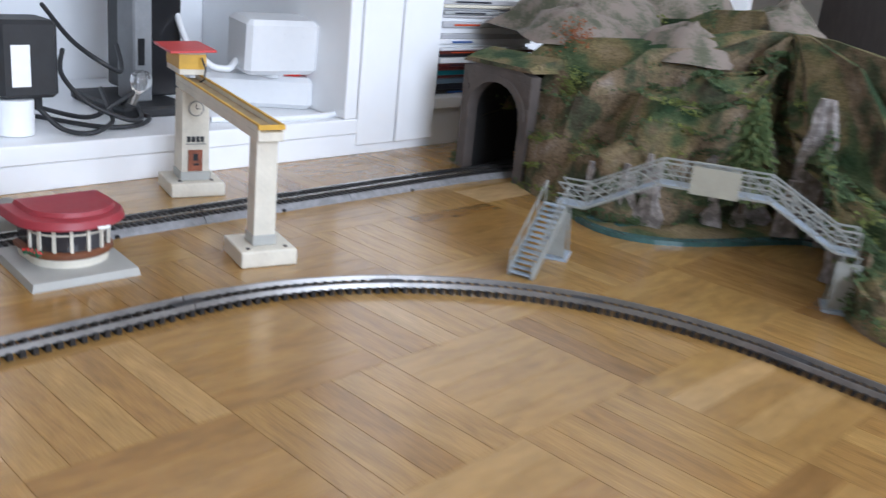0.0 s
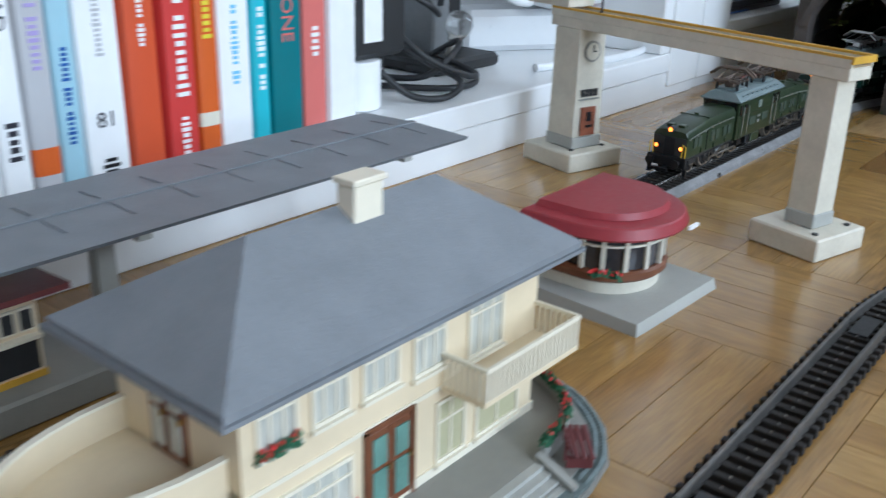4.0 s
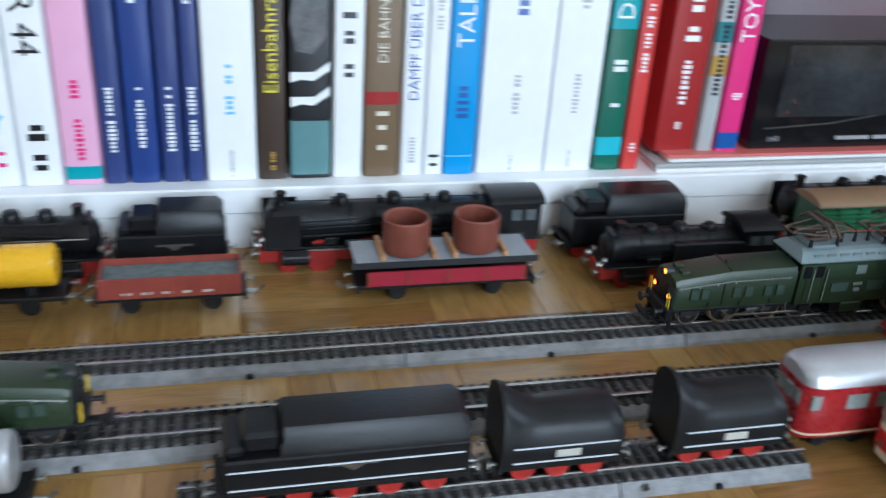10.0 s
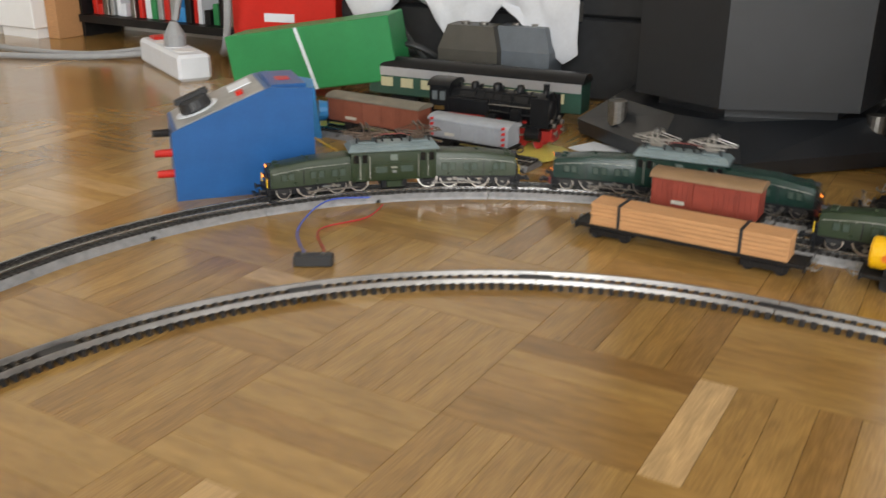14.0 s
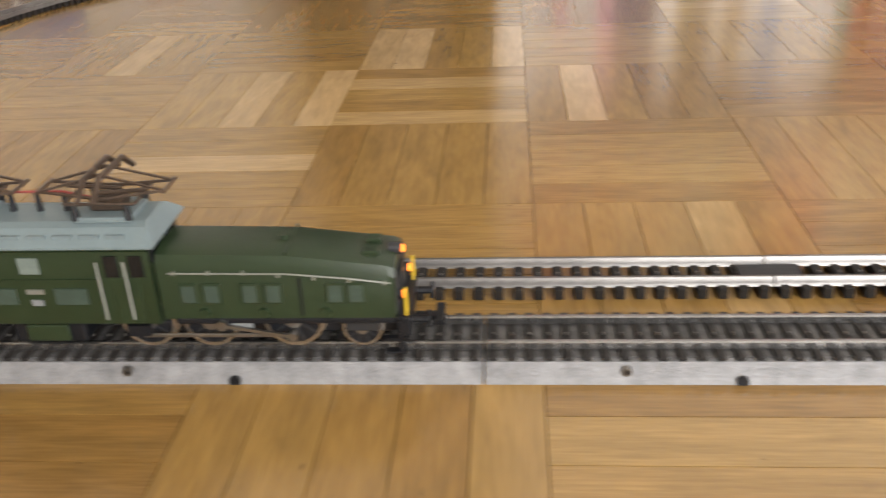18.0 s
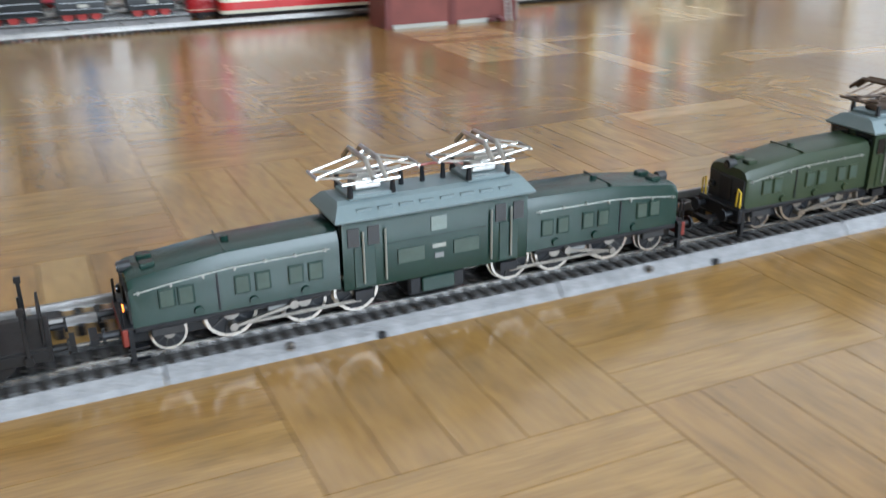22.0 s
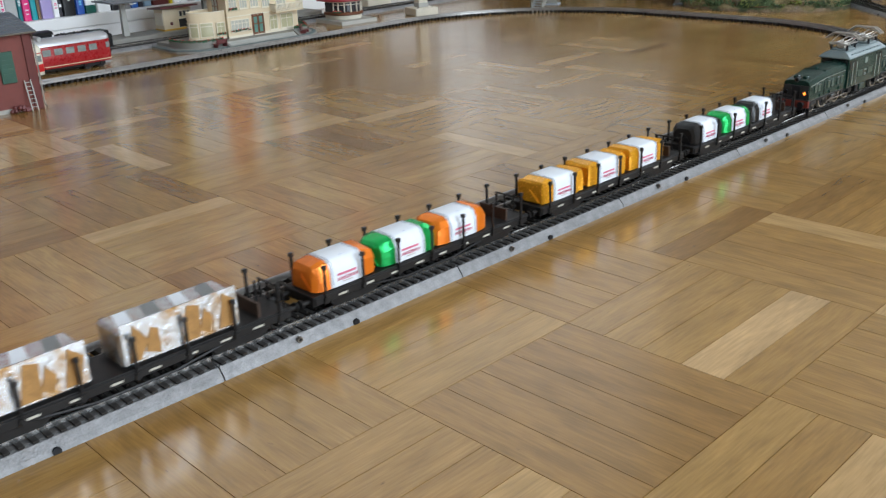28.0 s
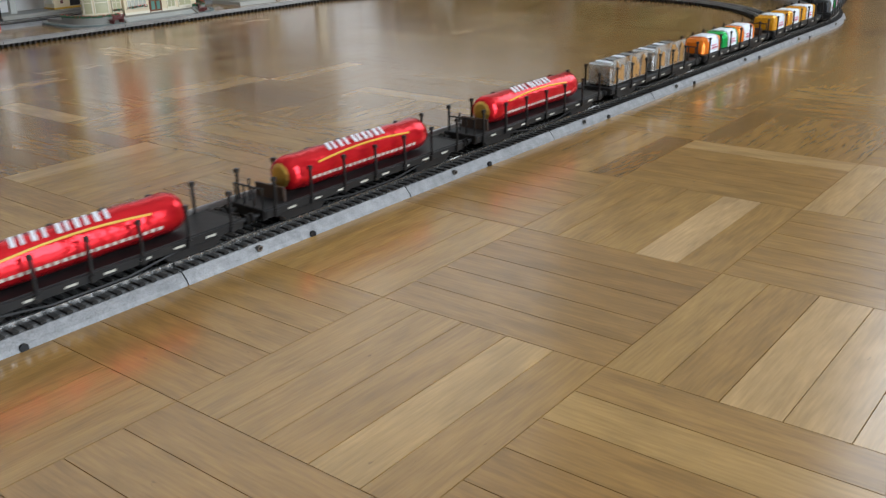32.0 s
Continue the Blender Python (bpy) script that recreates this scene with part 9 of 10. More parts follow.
def roof_pantograph(parent, x, z, up=.010, material=None, w=.012):
    m = material or M_PANTO
    p = part("pantograph_base", Geo().box(x - .011, x + .011, -.010, .010, z, z + .0012).box(x - .0015, x + .0015, -.012, .012, z + .0012, z + .0022), m, parent)
    for s in (-1, 1):
        for k in (-1, 1):
            part("pantograph_arm", Geo().tube([(x + k * .004, s * .010, z + .002), (x + k * .019, s * .007, z + .002 + up * .45), (x, s * .009, z + .002 + up)], .0006, 5), m, p)
    for dx in (-.002, .002):
        part("contact_bow", Geo().tube([(x + dx, -.020, z + up + .0005), (x + dx, -.015, z + up + .0028), (x + dx, .015, z + up + .0028), (x + dx, .020, z + up + .0005)], .0007, 5), m, p)
    for k in (-1, 1):
        part("cross_tie", Geo().tube([(x + k * .019, -.007, z + .002 + up * .45), (x + k * .019, .007, z + .002 + up * .45)], .0006, 5), m, p)
    for s in (-1, 1):
        for k in (-1, 1):
            part("insulator", Geo().cyl((x + k * .008, s * .008, z - .003), (x + k * .008, s * .008, z), .0014, n=8), M_MAROON, p)


def steam_loco(at, L, label, wheels=5, r=.0098, tender=0.0, red=True, big=False, tank=False, sleek=False):
    """A steam engine heading +x; tender at its back."""
    t = thing("steam_locomotive", label, "locomotive", at=at, group="parked steam locomotives")
    wm = M_WHEELRED if red else M_LOCO
    part("frame", Geo().box(-L / 2 + .004, L / 2 - .004, -.0075, .0075, .006, .0135), M_WHEELRED if red else M_LOCO, t)
    R = .0118 if big else .0108
    zb = .0285 if big else .027
    xs0, xs1 = -L / 2 + (.038 if not tank else .030), L / 2 - .010
    part("running_board", Geo().box(-L / 2 + .004, L / 2 - .006, -.0150, .0150, .0168, .0182, .0004), M_LOCO, t)
    if sleek:
        prof = [(-.0150, .008), (-.0156, .018), (-.0140, .027), (-.0112, .0345), (-.0065, .0390), (0, .0402), (.0065, .0390), (.0112, .0345), (.0140, .027), (.0156, .018), (.0150, .008)]
        nose = [(x, [(y * k, .008 + (z - .008) * kk) for y, z in prof]) for x, k, kk in ((xs0, 1, 1), (xs1 - .016, 1, 1), (xs1 - .006, .95, .97), (xs1 + .001, .80, .84), (xs1 + .006, .50, .45))]
        part("casing", Geo().loft([[(x, y, z) for y, z in pp] for x, pp in nose]), M_LOCO, t, "smooth black streamlined casing", smooth=35)
        for k in range(6):
            x = xs0 + (xs1 - xs0) * (k + .6) / 6.6
            part("side_flap", Geo().box(x - .008, x + .008, -.0162, -.0150, .010, .0175), M_LOCO, t)
        part("hand_rail", Geo().tube([(xs0 + .004, -.0133, .0300), (xs1 - .014, -.0133, .0300)], .0005, 5), M_STEEL, t)
        for k in range(9):
            x = xs0 + (xs1 - xs0) * (k + .5) / 10
            part("top_hatch", Geo().box(x - .0035, x + .0035, -.0045, .0045, .0396, .0412, .0005), M_LOCO, t)
    else:
        part("boiler", Geo().lathe([(R * .9, xs0), (R, xs0 + .001), (R, xs1 - .014), (R * 1.05, xs1 - .013), (R * 1.05, xs1 - .002), (R * .85, xs1), (R * .3, xs1 + .001)], 24, (0, 0, zb), "x"), M_LOCO, t, smooth=35)
        for k in range(5):
            x = xs0 + (xs1 - xs0 - .014) * (k + .5) / 5
            part("boiler_band", Geo().lathe([(R + .0001, x - .0006), (R + .0005, x - .0005), (R + .0005, x + .0005), (R + .0001, x + .0006)], 24, (0, 0, zb), "x"), M_LOCO, t)
        part("chimney", Geo().lathe([(.0040, 0), (.0034, .002), (.0032, .006), (.0038, .0072), (.0038, .0078), (.0022, .0078)], 14, (xs1 - .0085, 0, zb + R - .0008)), M_LOCO, t, smooth=35)
        for k, (u, rr, hh) in enumerate(((.68, .0048, .0060), (.45, .0055, .0062), (.22, .0048, .0055))):
            part("dome", Geo().lathe([(rr, 0), (rr, hh * .6), (rr * .8, hh * .9), (rr * .3, hh)], 14, (xs0 + (xs1 - xs0) * u, 0, zb + R - .0012)), M_LOCO, t, smooth=50)
        part("whistle_pipe", Geo().tube([(xs0 + .004, -R * .55, zb + R * .84), (xs1 - .016, -R * .55, zb + R * .84)], .0008, 5), M_LOCO, t)
        part("hand_rail", Geo().tube([(xs0 + .002, -R - .0012, zb + .002), (xs1 - .004, -R - .0012, zb + .002)], .0005, 5), M_STEEL, t)
        span = xs1 - xs0 - .016
        for sd in (-1, 1):
            for a, q in ((.15, .0007), (.42, .0005), (-.25, .0009)):
                part("side_pipe", Geo().tube([(xs0 + .003, sd * (R + .0009) * math.cos(a), zb + (R + .0009) * math.sin(a)), (xs0 + span * .45, sd * (R + .0011) * math.cos(a + .05), zb + (R + .0011) * math.sin(a + .05)), (xs0 + span * .96, sd * (R + .0009) * math.cos(a - .1), zb + (R + .0009) * math.sin(a - .1))], q, 5), M_LOCO, t)
            for u in (.30, .40, .60, .72):
                x = xs0 + span * u
                part("sand_pipe", Geo().tube([(x, sd * R * .35, zb + R * .97), (x + .001, sd * R * .80, zb + R * .72), (x, sd * (R + .0007), zb + .001), (x - .002, sd * (R + .0012), .0185)], .00045, 5), M_LOCO, t)
            for u in (.12, .52, .82):
                x = xs0 + span * u
                part("side_box", Geo().box(x - .0045, x + .0045, min(sd * .0095, sd * .0142), max(sd * .0095, sd * .0142), .0182, .0232, .0007), M_LOCO, t)
            part("step_edge", Geo().box(xs0, xs1 - .008, min(sd * .0147, sd * .0152), max(sd * .0147, sd * .0152), .0158, .0168), M_STEEL, t)
        for u in (.08, .33, .57, .80):
            part("boiler_valve", Geo().box(xs0 + span * u - .0016, xs0 + span * u + .0016, -.0026, .0026, zb + R - .0006, zb + R + .0026, .0005), M_LOCO, t)
        part("feed_heater", Geo().cyl((xs1 - .0035, -.0075, zb + R * .86), (xs1 - .0035, .0075, zb + R * .86), .0024, n=12), M_LOCO, t)
        part("smokebox_door", Geo().lathe([(R * .80, 0), (R * .78, .0008), (R * .55, .0022), (R * .12, .0030)], 20, (xs1 + .0004, 0, zb), "x"), M_LOCO, t, smooth=50)
        for sd in (-1, 1):
            part("front_lamp", Geo().cyl((xs1 + .003, sd * .0095, .0215), (xs1 + .0058, sd * .0095, .0215), .0020, n=10), M_STEEL, t)
        part("air_pump", Geo().box(xs1 - .045, xs1 - .032, -R - .004, -R + .002, .0182, .0290, .0015), M_LOCO, t)
        if big:
            for s in (-1, 1):
                part("smoke_deflector", Geo().box(xs1 - .020, xs1 + .003, min(s * .0150, s * .0142), max(s * .0150, s * .0142), .0182, .0385, .0003), M_LOCO, t)
        if tank:
            for s in (-1, 1):
                part("side_tank", Geo().box(xs0, xs0 + .052, min(s * .0152, s * .0085), max(s * .0152, s * .0085), .0182, .0335, .001), M_LOCO, t)
                part("tank_line", Geo().box(xs0 + .003, xs0 + .049, min(s * .0155, s * .0150), max(s * .0155, s * .0150), .0210, .0216), M_WHEELRED, t)
    # cab
    xc0, xc1 = -L / 2 + .006, xs0 + .002
    c = part("cab", Geo().box(xc0, xc1, -.0150, .0150, .0182, .0402, .0006), M_LOCO, t)
    part("cab_roof", Geo().prism(roof_arc(.0318, .0045, .0010, .0402), xc0 - .002, xc1 + .002), M_LOCO, t, smooth=35)
    for x in (xc0 + .004, xc0 + .014):
        for s in (-1, 1):
            part("cab_window", Geo().box(x, x + .007, min(s * .0153, s * .0148), max(s * .0153, s * .0148), .0300, .0370), M_GLASS, c)
    part("number_plate", Geo().box(xc0 + .007, xc0 + .020, -.0154, -.0149, .0225, .0255), M_BRASS, c)
    # running gear
    n = wheels
    x0, x1 = xs0 - .008, xs1 - .034
    for k in range(n):
        wheelset(t, x0 + (x1 - x0) * k / (n - 1), min(r, (x1 - x0) / (n - 1) / 2.25), wm)
    wheelset(t, xs1 - .012, .0056, wm)
    rr = min(r, (x1 - x0) / (n - 1) / 2.25)
    part("coupling_rod", Geo().box(x0, x1, -.0112, -.0104, rr * .55, rr * .55 + .0020, .0003), M_STEEL, t)
    part("main_rod", Geo().tube([(x0 + (x1 - x0) * .5, -.0125, rr * .6), (xs1 - .026, -.0130, .0105)], .0009, 5), M_STEEL, t)
    for s in (-1, 1):
        part("cylinder_block", Geo().cyl((xs1 - .026, s * .0122, .0105), (xs1 - .008, s * .0122, .0105), .0046, n=12).box(xs1 - .025, xs1 - .009, min(s * .0085, s * .0160), max(s * .0085, s * .0160), .0105, .0168), M_LOCO, t)
    part("buffer_beam", Geo().box(L / 2 - .0055, L / 2 - .0035, -.0140, .0140, .0090, .0165, .0004), M_WHEELRED if red else M_LOCO, t)
    for s in (-1, 1):
        part("buffer", Geo().lathe([(.0011, 0), (.0011, .0036), (.0028, .0037), (.0028, .0045)], 10, (L / 2 - .0035, s * .0090, .0130), "x"), M_STEEL, t)
        part("head_lamp", Geo().cyl((L / 2 - .0040, s * .0095, .0185), (L / 2 - .0005, s * .0095, .0185), .0022, n=10), M_STEEL, t)
    if tender:
        tender_at(t, -L / 2 - tender / 2 + .002, tender, red)
    return t


def tender_at(parent, x, L, red=True):
    b = part("tender_body", Geo().box(x - L / 2 + .002, x + L / 2 - .004, -.0148, .0148, .0135, .0310, .001), M_LOCO, parent)
    part("tender_top", Geo().prism([(-.0148, .0310), (-.0125, .0365), (.0125, .0365), (.0148, .0310)], x - L / 2 + .006, x + L / 2 - .010), M_LOCO, b)
    g = Geo()
    rng = random.Random(int(abs(x) * 1e4))
    for k in range(60):
        cx, cy, s = x + rng.uniform(-.2, .38) * L, rng.uniform(-.009, .009), rng.uniform(.0012, .0026)
        g.add([(cx - s, cy - s, .0362), (cx + s, cy - s, .0362), (cx + s, cy + s, .0362), (cx - s, cy + s, .0362), (cx, cy, .0365 + s)], [(0, 1, 4), (1, 2, 4), (2, 3, 4), (3, 0, 4)])
    part("coal", g, M_LOCO, b, "heaped black coal", kind="stuff")
    part("tender_frame", Geo().box(x - L / 2, x + L / 2 - .002, -.0125, .0125, .0105, .0135), M_LOCO, parent)
    for k in (-1, 1):
        truck(parent, x + k * L * .26, .0055, .010, M_WHEELRED if red else None)


def tender_thing(at, L, label, domed, lines=True):
    """A loose black tender with white lines and red wheels; domed ones have a rounded high front."""
    t = thing("tender", label, "tender", at=at, group="parked tenders")
    part("frame", Geo().box(-L / 2, L / 2, -.0125, .0125, .0085, .0118), M_LOCO, t)
    if domed:
        prof = lambda h: [(-.0145, .0118), (-.0150, .0270 * h + .002), (-.0120, .0350 * h), (-.0060, .0392 * h), (0, .0402 * h), (.0060, .0392 * h), (.0120, .0350 * h), (.0150, .0270 * h + .002), (.0145, .0118)]
        part("body", Geo().loft([[(x, y, z) for y, z in prof(h)] for x, h in ((-L / 2 + .0005, 1.20), (-L / 2 + .003, 1.18), (-L / 2 + .008, 1.07), (-L / 2 + .013, .985), (-L / 2 + .020, .955), (L / 2 - .010, .96), (L / 2 - .004, .93), (L / 2 - .0015, .86))]), M_LOCO, t, "smooth black rounded body", smooth=40)
        part("white_mark", Geo().box(-.004, .008, -.0155, -.0149, .0165, .0205, .0004), M_PALE, t)
    else:
        part("body", Geo().box(-L / 2 + .004, L / 2 - .001, -.0150, .0150, .0118, .0300, .001), M_LOCO, t)
        top = lambda w, z: [(-w, .0300), (-w * .96, z - .005), (-w * .75, z - .001), (0, z), (w * .75, z - .001), (w * .96, z - .005), (w, .0300)]
        part("coal_bunker", Geo().loft([[(x, y, z) for y, z in top(.0145, q)] for x, q in ((-L / 2 + .028, .040), (-L / 2 + .030, .0440), (L / 2 - .006, .0440), (L / 2 - .002, .041))]), M_LOCO, t, smooth=40)
        part("water_deck", Geo().box(-L / 2 + .012, -L / 2 + .029, -.0105, .0105, .0300, .0400, .002).box(-L / 2 + .005, -L / 2 + .013, -.0128, .0128, .0300, .0350, .0015), M_LOCO, t)
        part("eagle_mark", Geo().box(-.008, .014, -.0154, -.0149, .0235, .0247).prism([(-.002, .0235), (.008, .0235), (.003, .0205)], -.0154, -.0149, "y"), M_STEEL, t)
    for z in (.0150, .0245) if not domed else (.0145, .0225):
        if lines:
            part("white_line", Geo().box(-L / 2 + .006, L / 2 - .004, -.0156, -.0150, z, z + .0005), M_LABEL, t)
    for k in range(-1, 2) if L < .09 else (-2, -1, 0, 1, 2):
        wheelset(t, k * L * (.28 if L < .09 else .18), .0056, M_WHEELRED, z=.0058)
    ends(t, L, .0105)
    return t


def side_windows(parent, xs, w, y, z0, z1, glass, frame):
    for x in xs:
        p = part("window", Geo().box(x - w / 2 - .0005, x + w / 2 + .0005, min(y, y * 1.012), max(y, y * 1.012), z0 - .0005, z1 + .0005), frame, parent)
        part("pane", Geo().box(x - w / 2, x + w / 2, min(y * .998, y * 1.018), max(y * .998, y * 1.018), z0, z1), glass, p)


def railcar_unit(t, x0, x1, nose0, nose1, style):
    """One body of a railcar between x0 and x1; a nose is a rounded driver's end."""
    W, base, belt, eave, top = .0152, .0075, .0215, .0335, .0425
    lower, roof = (M_CARRED, M_SILVER) if style == "red" else (M_CARCREAM, M_CARCREAM)
    stops = []
    def taper(x, s):
        return [(x, .62, .66, .70), (x + s * .002, .80, .82, .86), (x + s * .006, .93, .95, .96), (x + s * .014, 1.0, 1.0, 1.0)]
    a = taper(x0, 1) if nose0 else [(x0, .97, 1, .99), (x0 + .0012, 1, 1, 1)]
    b = taper(x1, -1)[::-1] if nose1 else [(x1 - .0012, 1, 1, 1), (x1, .97, 1, .99)]
    st = a + b
    side = [(-W * .90, base), (-W, base + .004), (-W, eave)]
    sec = lambda k: [(-W * .90 * k, base), (-W * k, base + .004), (-W * k, belt), (-W * .985 * k, eave), (W * .985 * k, eave), (W * k, belt), (W * k, base + .004), (W * .90 * k, base)]
    body = part("body", Geo().loft([[(x, y, z) for y, z in sec(k)] for x, k, kt, kz in st]), lower, t, "red lower body" if style == "red" else "cream body", smooth=35)
    ra = [math.pi * q / 10 for q in range(11)]
    part("roof", Geo().loft([[(x, W * .985 * k * math.cos(an), eave + .0001 + (top - eave) * (kz if kz < 1 else 1) * math.sin(an) ** .8) for an in ra] for x, k, kt, kz in st]), roof, t, "silver roof" if style == "red" else "cream roof", smooth=50)
    # stripes round the body, following the noses
    def band(z0, z1, m, name, out=1.012):
        g = Geo()
        outer = [(x, -W * k * out) for x, k, *_ in st]
        loop = outer + [(x, -y) for x, y in reversed(outer)]
        q = [(x + (.0004 if x > (x0 + x1) / 2 else -.0004) * (1 if abs(y) < W * .97 else 0), y) for x, y in loop]
        g.prism(q, z0, z1, "z")
        part(name, g, m, t)
    if style == "red":
        band(.0098, .0106, M_CREAM, "cream_line")
        band(.0325, .0334, M_CARRED, "waist_band")
    else:
        band(.0115, .0200, M_STRIPE, "red_stripe")
        band(.0322, .0330, M_STRIPE, "red_line")
    xs0, xs1 = x0 + (.020 if nose0 else .008), x1 - (.020 if nose1 else .008)
    n = max(3, int((xs1 - xs0) / .0170))
    p = (xs1 - xs0) / n
    for s in (-1, 1):
        side_windows(body, [xs0 + p * (k + .5) for k in range(n)], p * .70, s * W * 1.004, .0228, .0302, M_GLASSL, M_CARCREAM if style != "red" else M_CARRED)
    for nose, x, k in ((nose0, x0, -1), (nose1, x1, 1)):
        if nose:
            for y in (-.0065, 0, .0065):
                part("nose_window", Geo().box(min(x - k * .0052, x + k * (.0012 if y == 0 else .0004)), max(x - k * .0052, x + k * (.0012 if y == 0 else .0004)), y - .0027, y + .0027, .0232, .0300, .0004), M_GLASSL, body)
            for s in (-1, 1):
                part("nose_window", Geo().box(min(x - k * .0035, x - k * .0085), max(x - k * .0035, x - k * .0085), s * W * .93 - .0006, s * W * .93 + .0006, .0232, .0300), M_GLASSL, body)
                part("nose_lamp", Geo().cyl((x - k * .001, s * .0065, .0140), (x + k * .0012, s * .0060, .0140), .0014, n=10), M_STEEL, body)
    part("under_box", Geo().box(x0 + .045, x1 - .045, -.011, .011, .0040, .0078, .001), M_WAGON, t)
    for x in (x0 + .028, x1 - .028):
        truck(t, x, .0052, .0105)


def railcar(at, units, style, label, vents=(), pantos=()):
    t = thing("railcar", label, "railcar", at=at, group="parked railcars")
    for i, (x0, x1) in enumerate(units):
        railcar_unit(t, x0, x1, i == 0, i == len(units) - 1, style)
        if i:
            xm = (units[i - 1][1] + x0) / 2
            part("gangway", Geo().prism([(-.0135, .009), (-.0142, .033), (-.008, .0415), (.008, .0415), (.0142, .033), (.0135, .009)], units[i - 1][1] - .001, x0 + .001), M_DARK, t)
            for k in range(3):
                part("bellows_fold", Geo().prism([(-.0140, .009), (-.0148, .033), (-.0085, .0425), (.0085, .0425), (.0148, .033), (.0140, .009)], xm - .0018 + k * .0014, xm - .0012 + k * .0014), M_DARK, t)
    for x in vents:
        v = part("roof_vent_base", Geo().box(x - .014, x + .014, -.0065, .0065, .0400, .0432, .0006), M_SILVROOF, t)
        for k in (-1, 1):
            part("roof_vent", Geo().box(x + k * .0165 - .0032, x + k * .0165 + .0032, -.0110, .0110, .0385, .0455, .0008), M_SILVROOF, t)
        part("vent_disc", Geo().cyl((x, 0, .0431), (x, 0, .0442), .0048, n=16), M_SILVROOF, v)
    for x in pantos:
        part("panto_plate", Geo().box(x - .012, x + .012, -.0085, .0085, .0405, .0432, .0004), M_CARCREAM, t)
        roof_pantograph(t, x, .0445, .009, M_PANTO)
    return t


def electric_loco(at, L, label):
    t = thing("electric_locomotive", label, "locomotive", at=at, group="parked locomotives")
    c0, c1 = -L / 2 + .019, L / 2 - .019
    b = part("body", Geo().box(c0, c1, -.0150, .0150, .0130, .0375, .001), M_EGREEN, t)
    for k in (-1, 1):
        xa, xb = (k * (L / 2 - .019), k * (L / 2 - .002))
        part("end_hood", Geo().loft([[(xa, y, z) for y, z in ((-.0130, .013), (.0130, .013), (.0130, .0240), (.0105, .0262), (-.0105, .0262), (-.0130, .0240))], [(xb, y, z) for y, z in ((-.0120, .013), (.0120, .013), (.0120, .0215), (.0095, .0236), (-.0095, .0236), (-.0120, .0215))]]), M_EGREEN, t)
        for s in (-1, 0, 1):
            part("end_window", Geo().box(min(xa + k * .0002, xa - k * .001), max(xa + k * .0006, xa - k * .001), s * .0085 - .003, s * .0085 + .003, .0285, .0345), M_GLASSL, b)
    part("roof", Geo().prism([(-.0168, .0375), (-.0160, .0395), (-.0100, .0425), (.0100, .0425), (.0160, .0395), (.0168, .0375)], c0 - .004, c1 + .004), M_SILVROOF, t, "worn silver roof", smooth=20)
    part("roof_box", Geo().box(-.020, .020, -.0075, .0075, .0425, .0465, .0008), M_SILVROOF, t)
    n = 8
    for s in (-1, 1):
        side_windows(b, [c0 + (c1 - c0) * (k + .5) / n for k in range(n)], (c1 - c0) / n * .55, s * .0151, .0270, .0335, M_GLASSL, M_EGREEN)
        for k in range(n + 1):
            x = c0 + (c1 - c0) * k / n
            part("side_rib", Geo().box(x - .0006, x + .0006, min(s * .0157, s * .0150), max(s * .0157, s * .0150), .014, .0365), M_EGREEN, b)
        part("roof_walk", Geo().box(c0, c1, min(s * .0130, s * .0112), max(s * .0130, s * .0112), .0425, .0437), M_SILVROOF, t)
    for x in (c0 + .018, c1 - .018):
        roof_pantograph(t, x, .0455, .011, M_STEEL)
    part("frame", Geo().box(-L / 2 + .002, L / 2 - .002, -.0130, .0130, .0095, .0130, .0006), M_LOCO, t)
    for x in (-L * .30, 0.0, L * .30):
        wheelset(t, x - .011, .0085, M_LOCO)
        wheelset(t, x + .011, .0085, M_LOCO)
    for s in (-1, 1):
        part("side_frame", Geo().box(-L * .42, L * .42, min(s * .0128, s * .0112), max(s * .0128, s * .0112), .0035, .0095, .0006), M_LOCO, t)
    ends(t, L, .0125)
    for k in (-1, 1):
        part("red_beam", Geo().box(min(k * (L / 2 + .0002), k * (L / 2 + .001)), max(k * (L / 2 + .0002), k * (L / 2 + .001)), -.013, .013, .0095, .0155), M_WHEELRED, t)
    return t


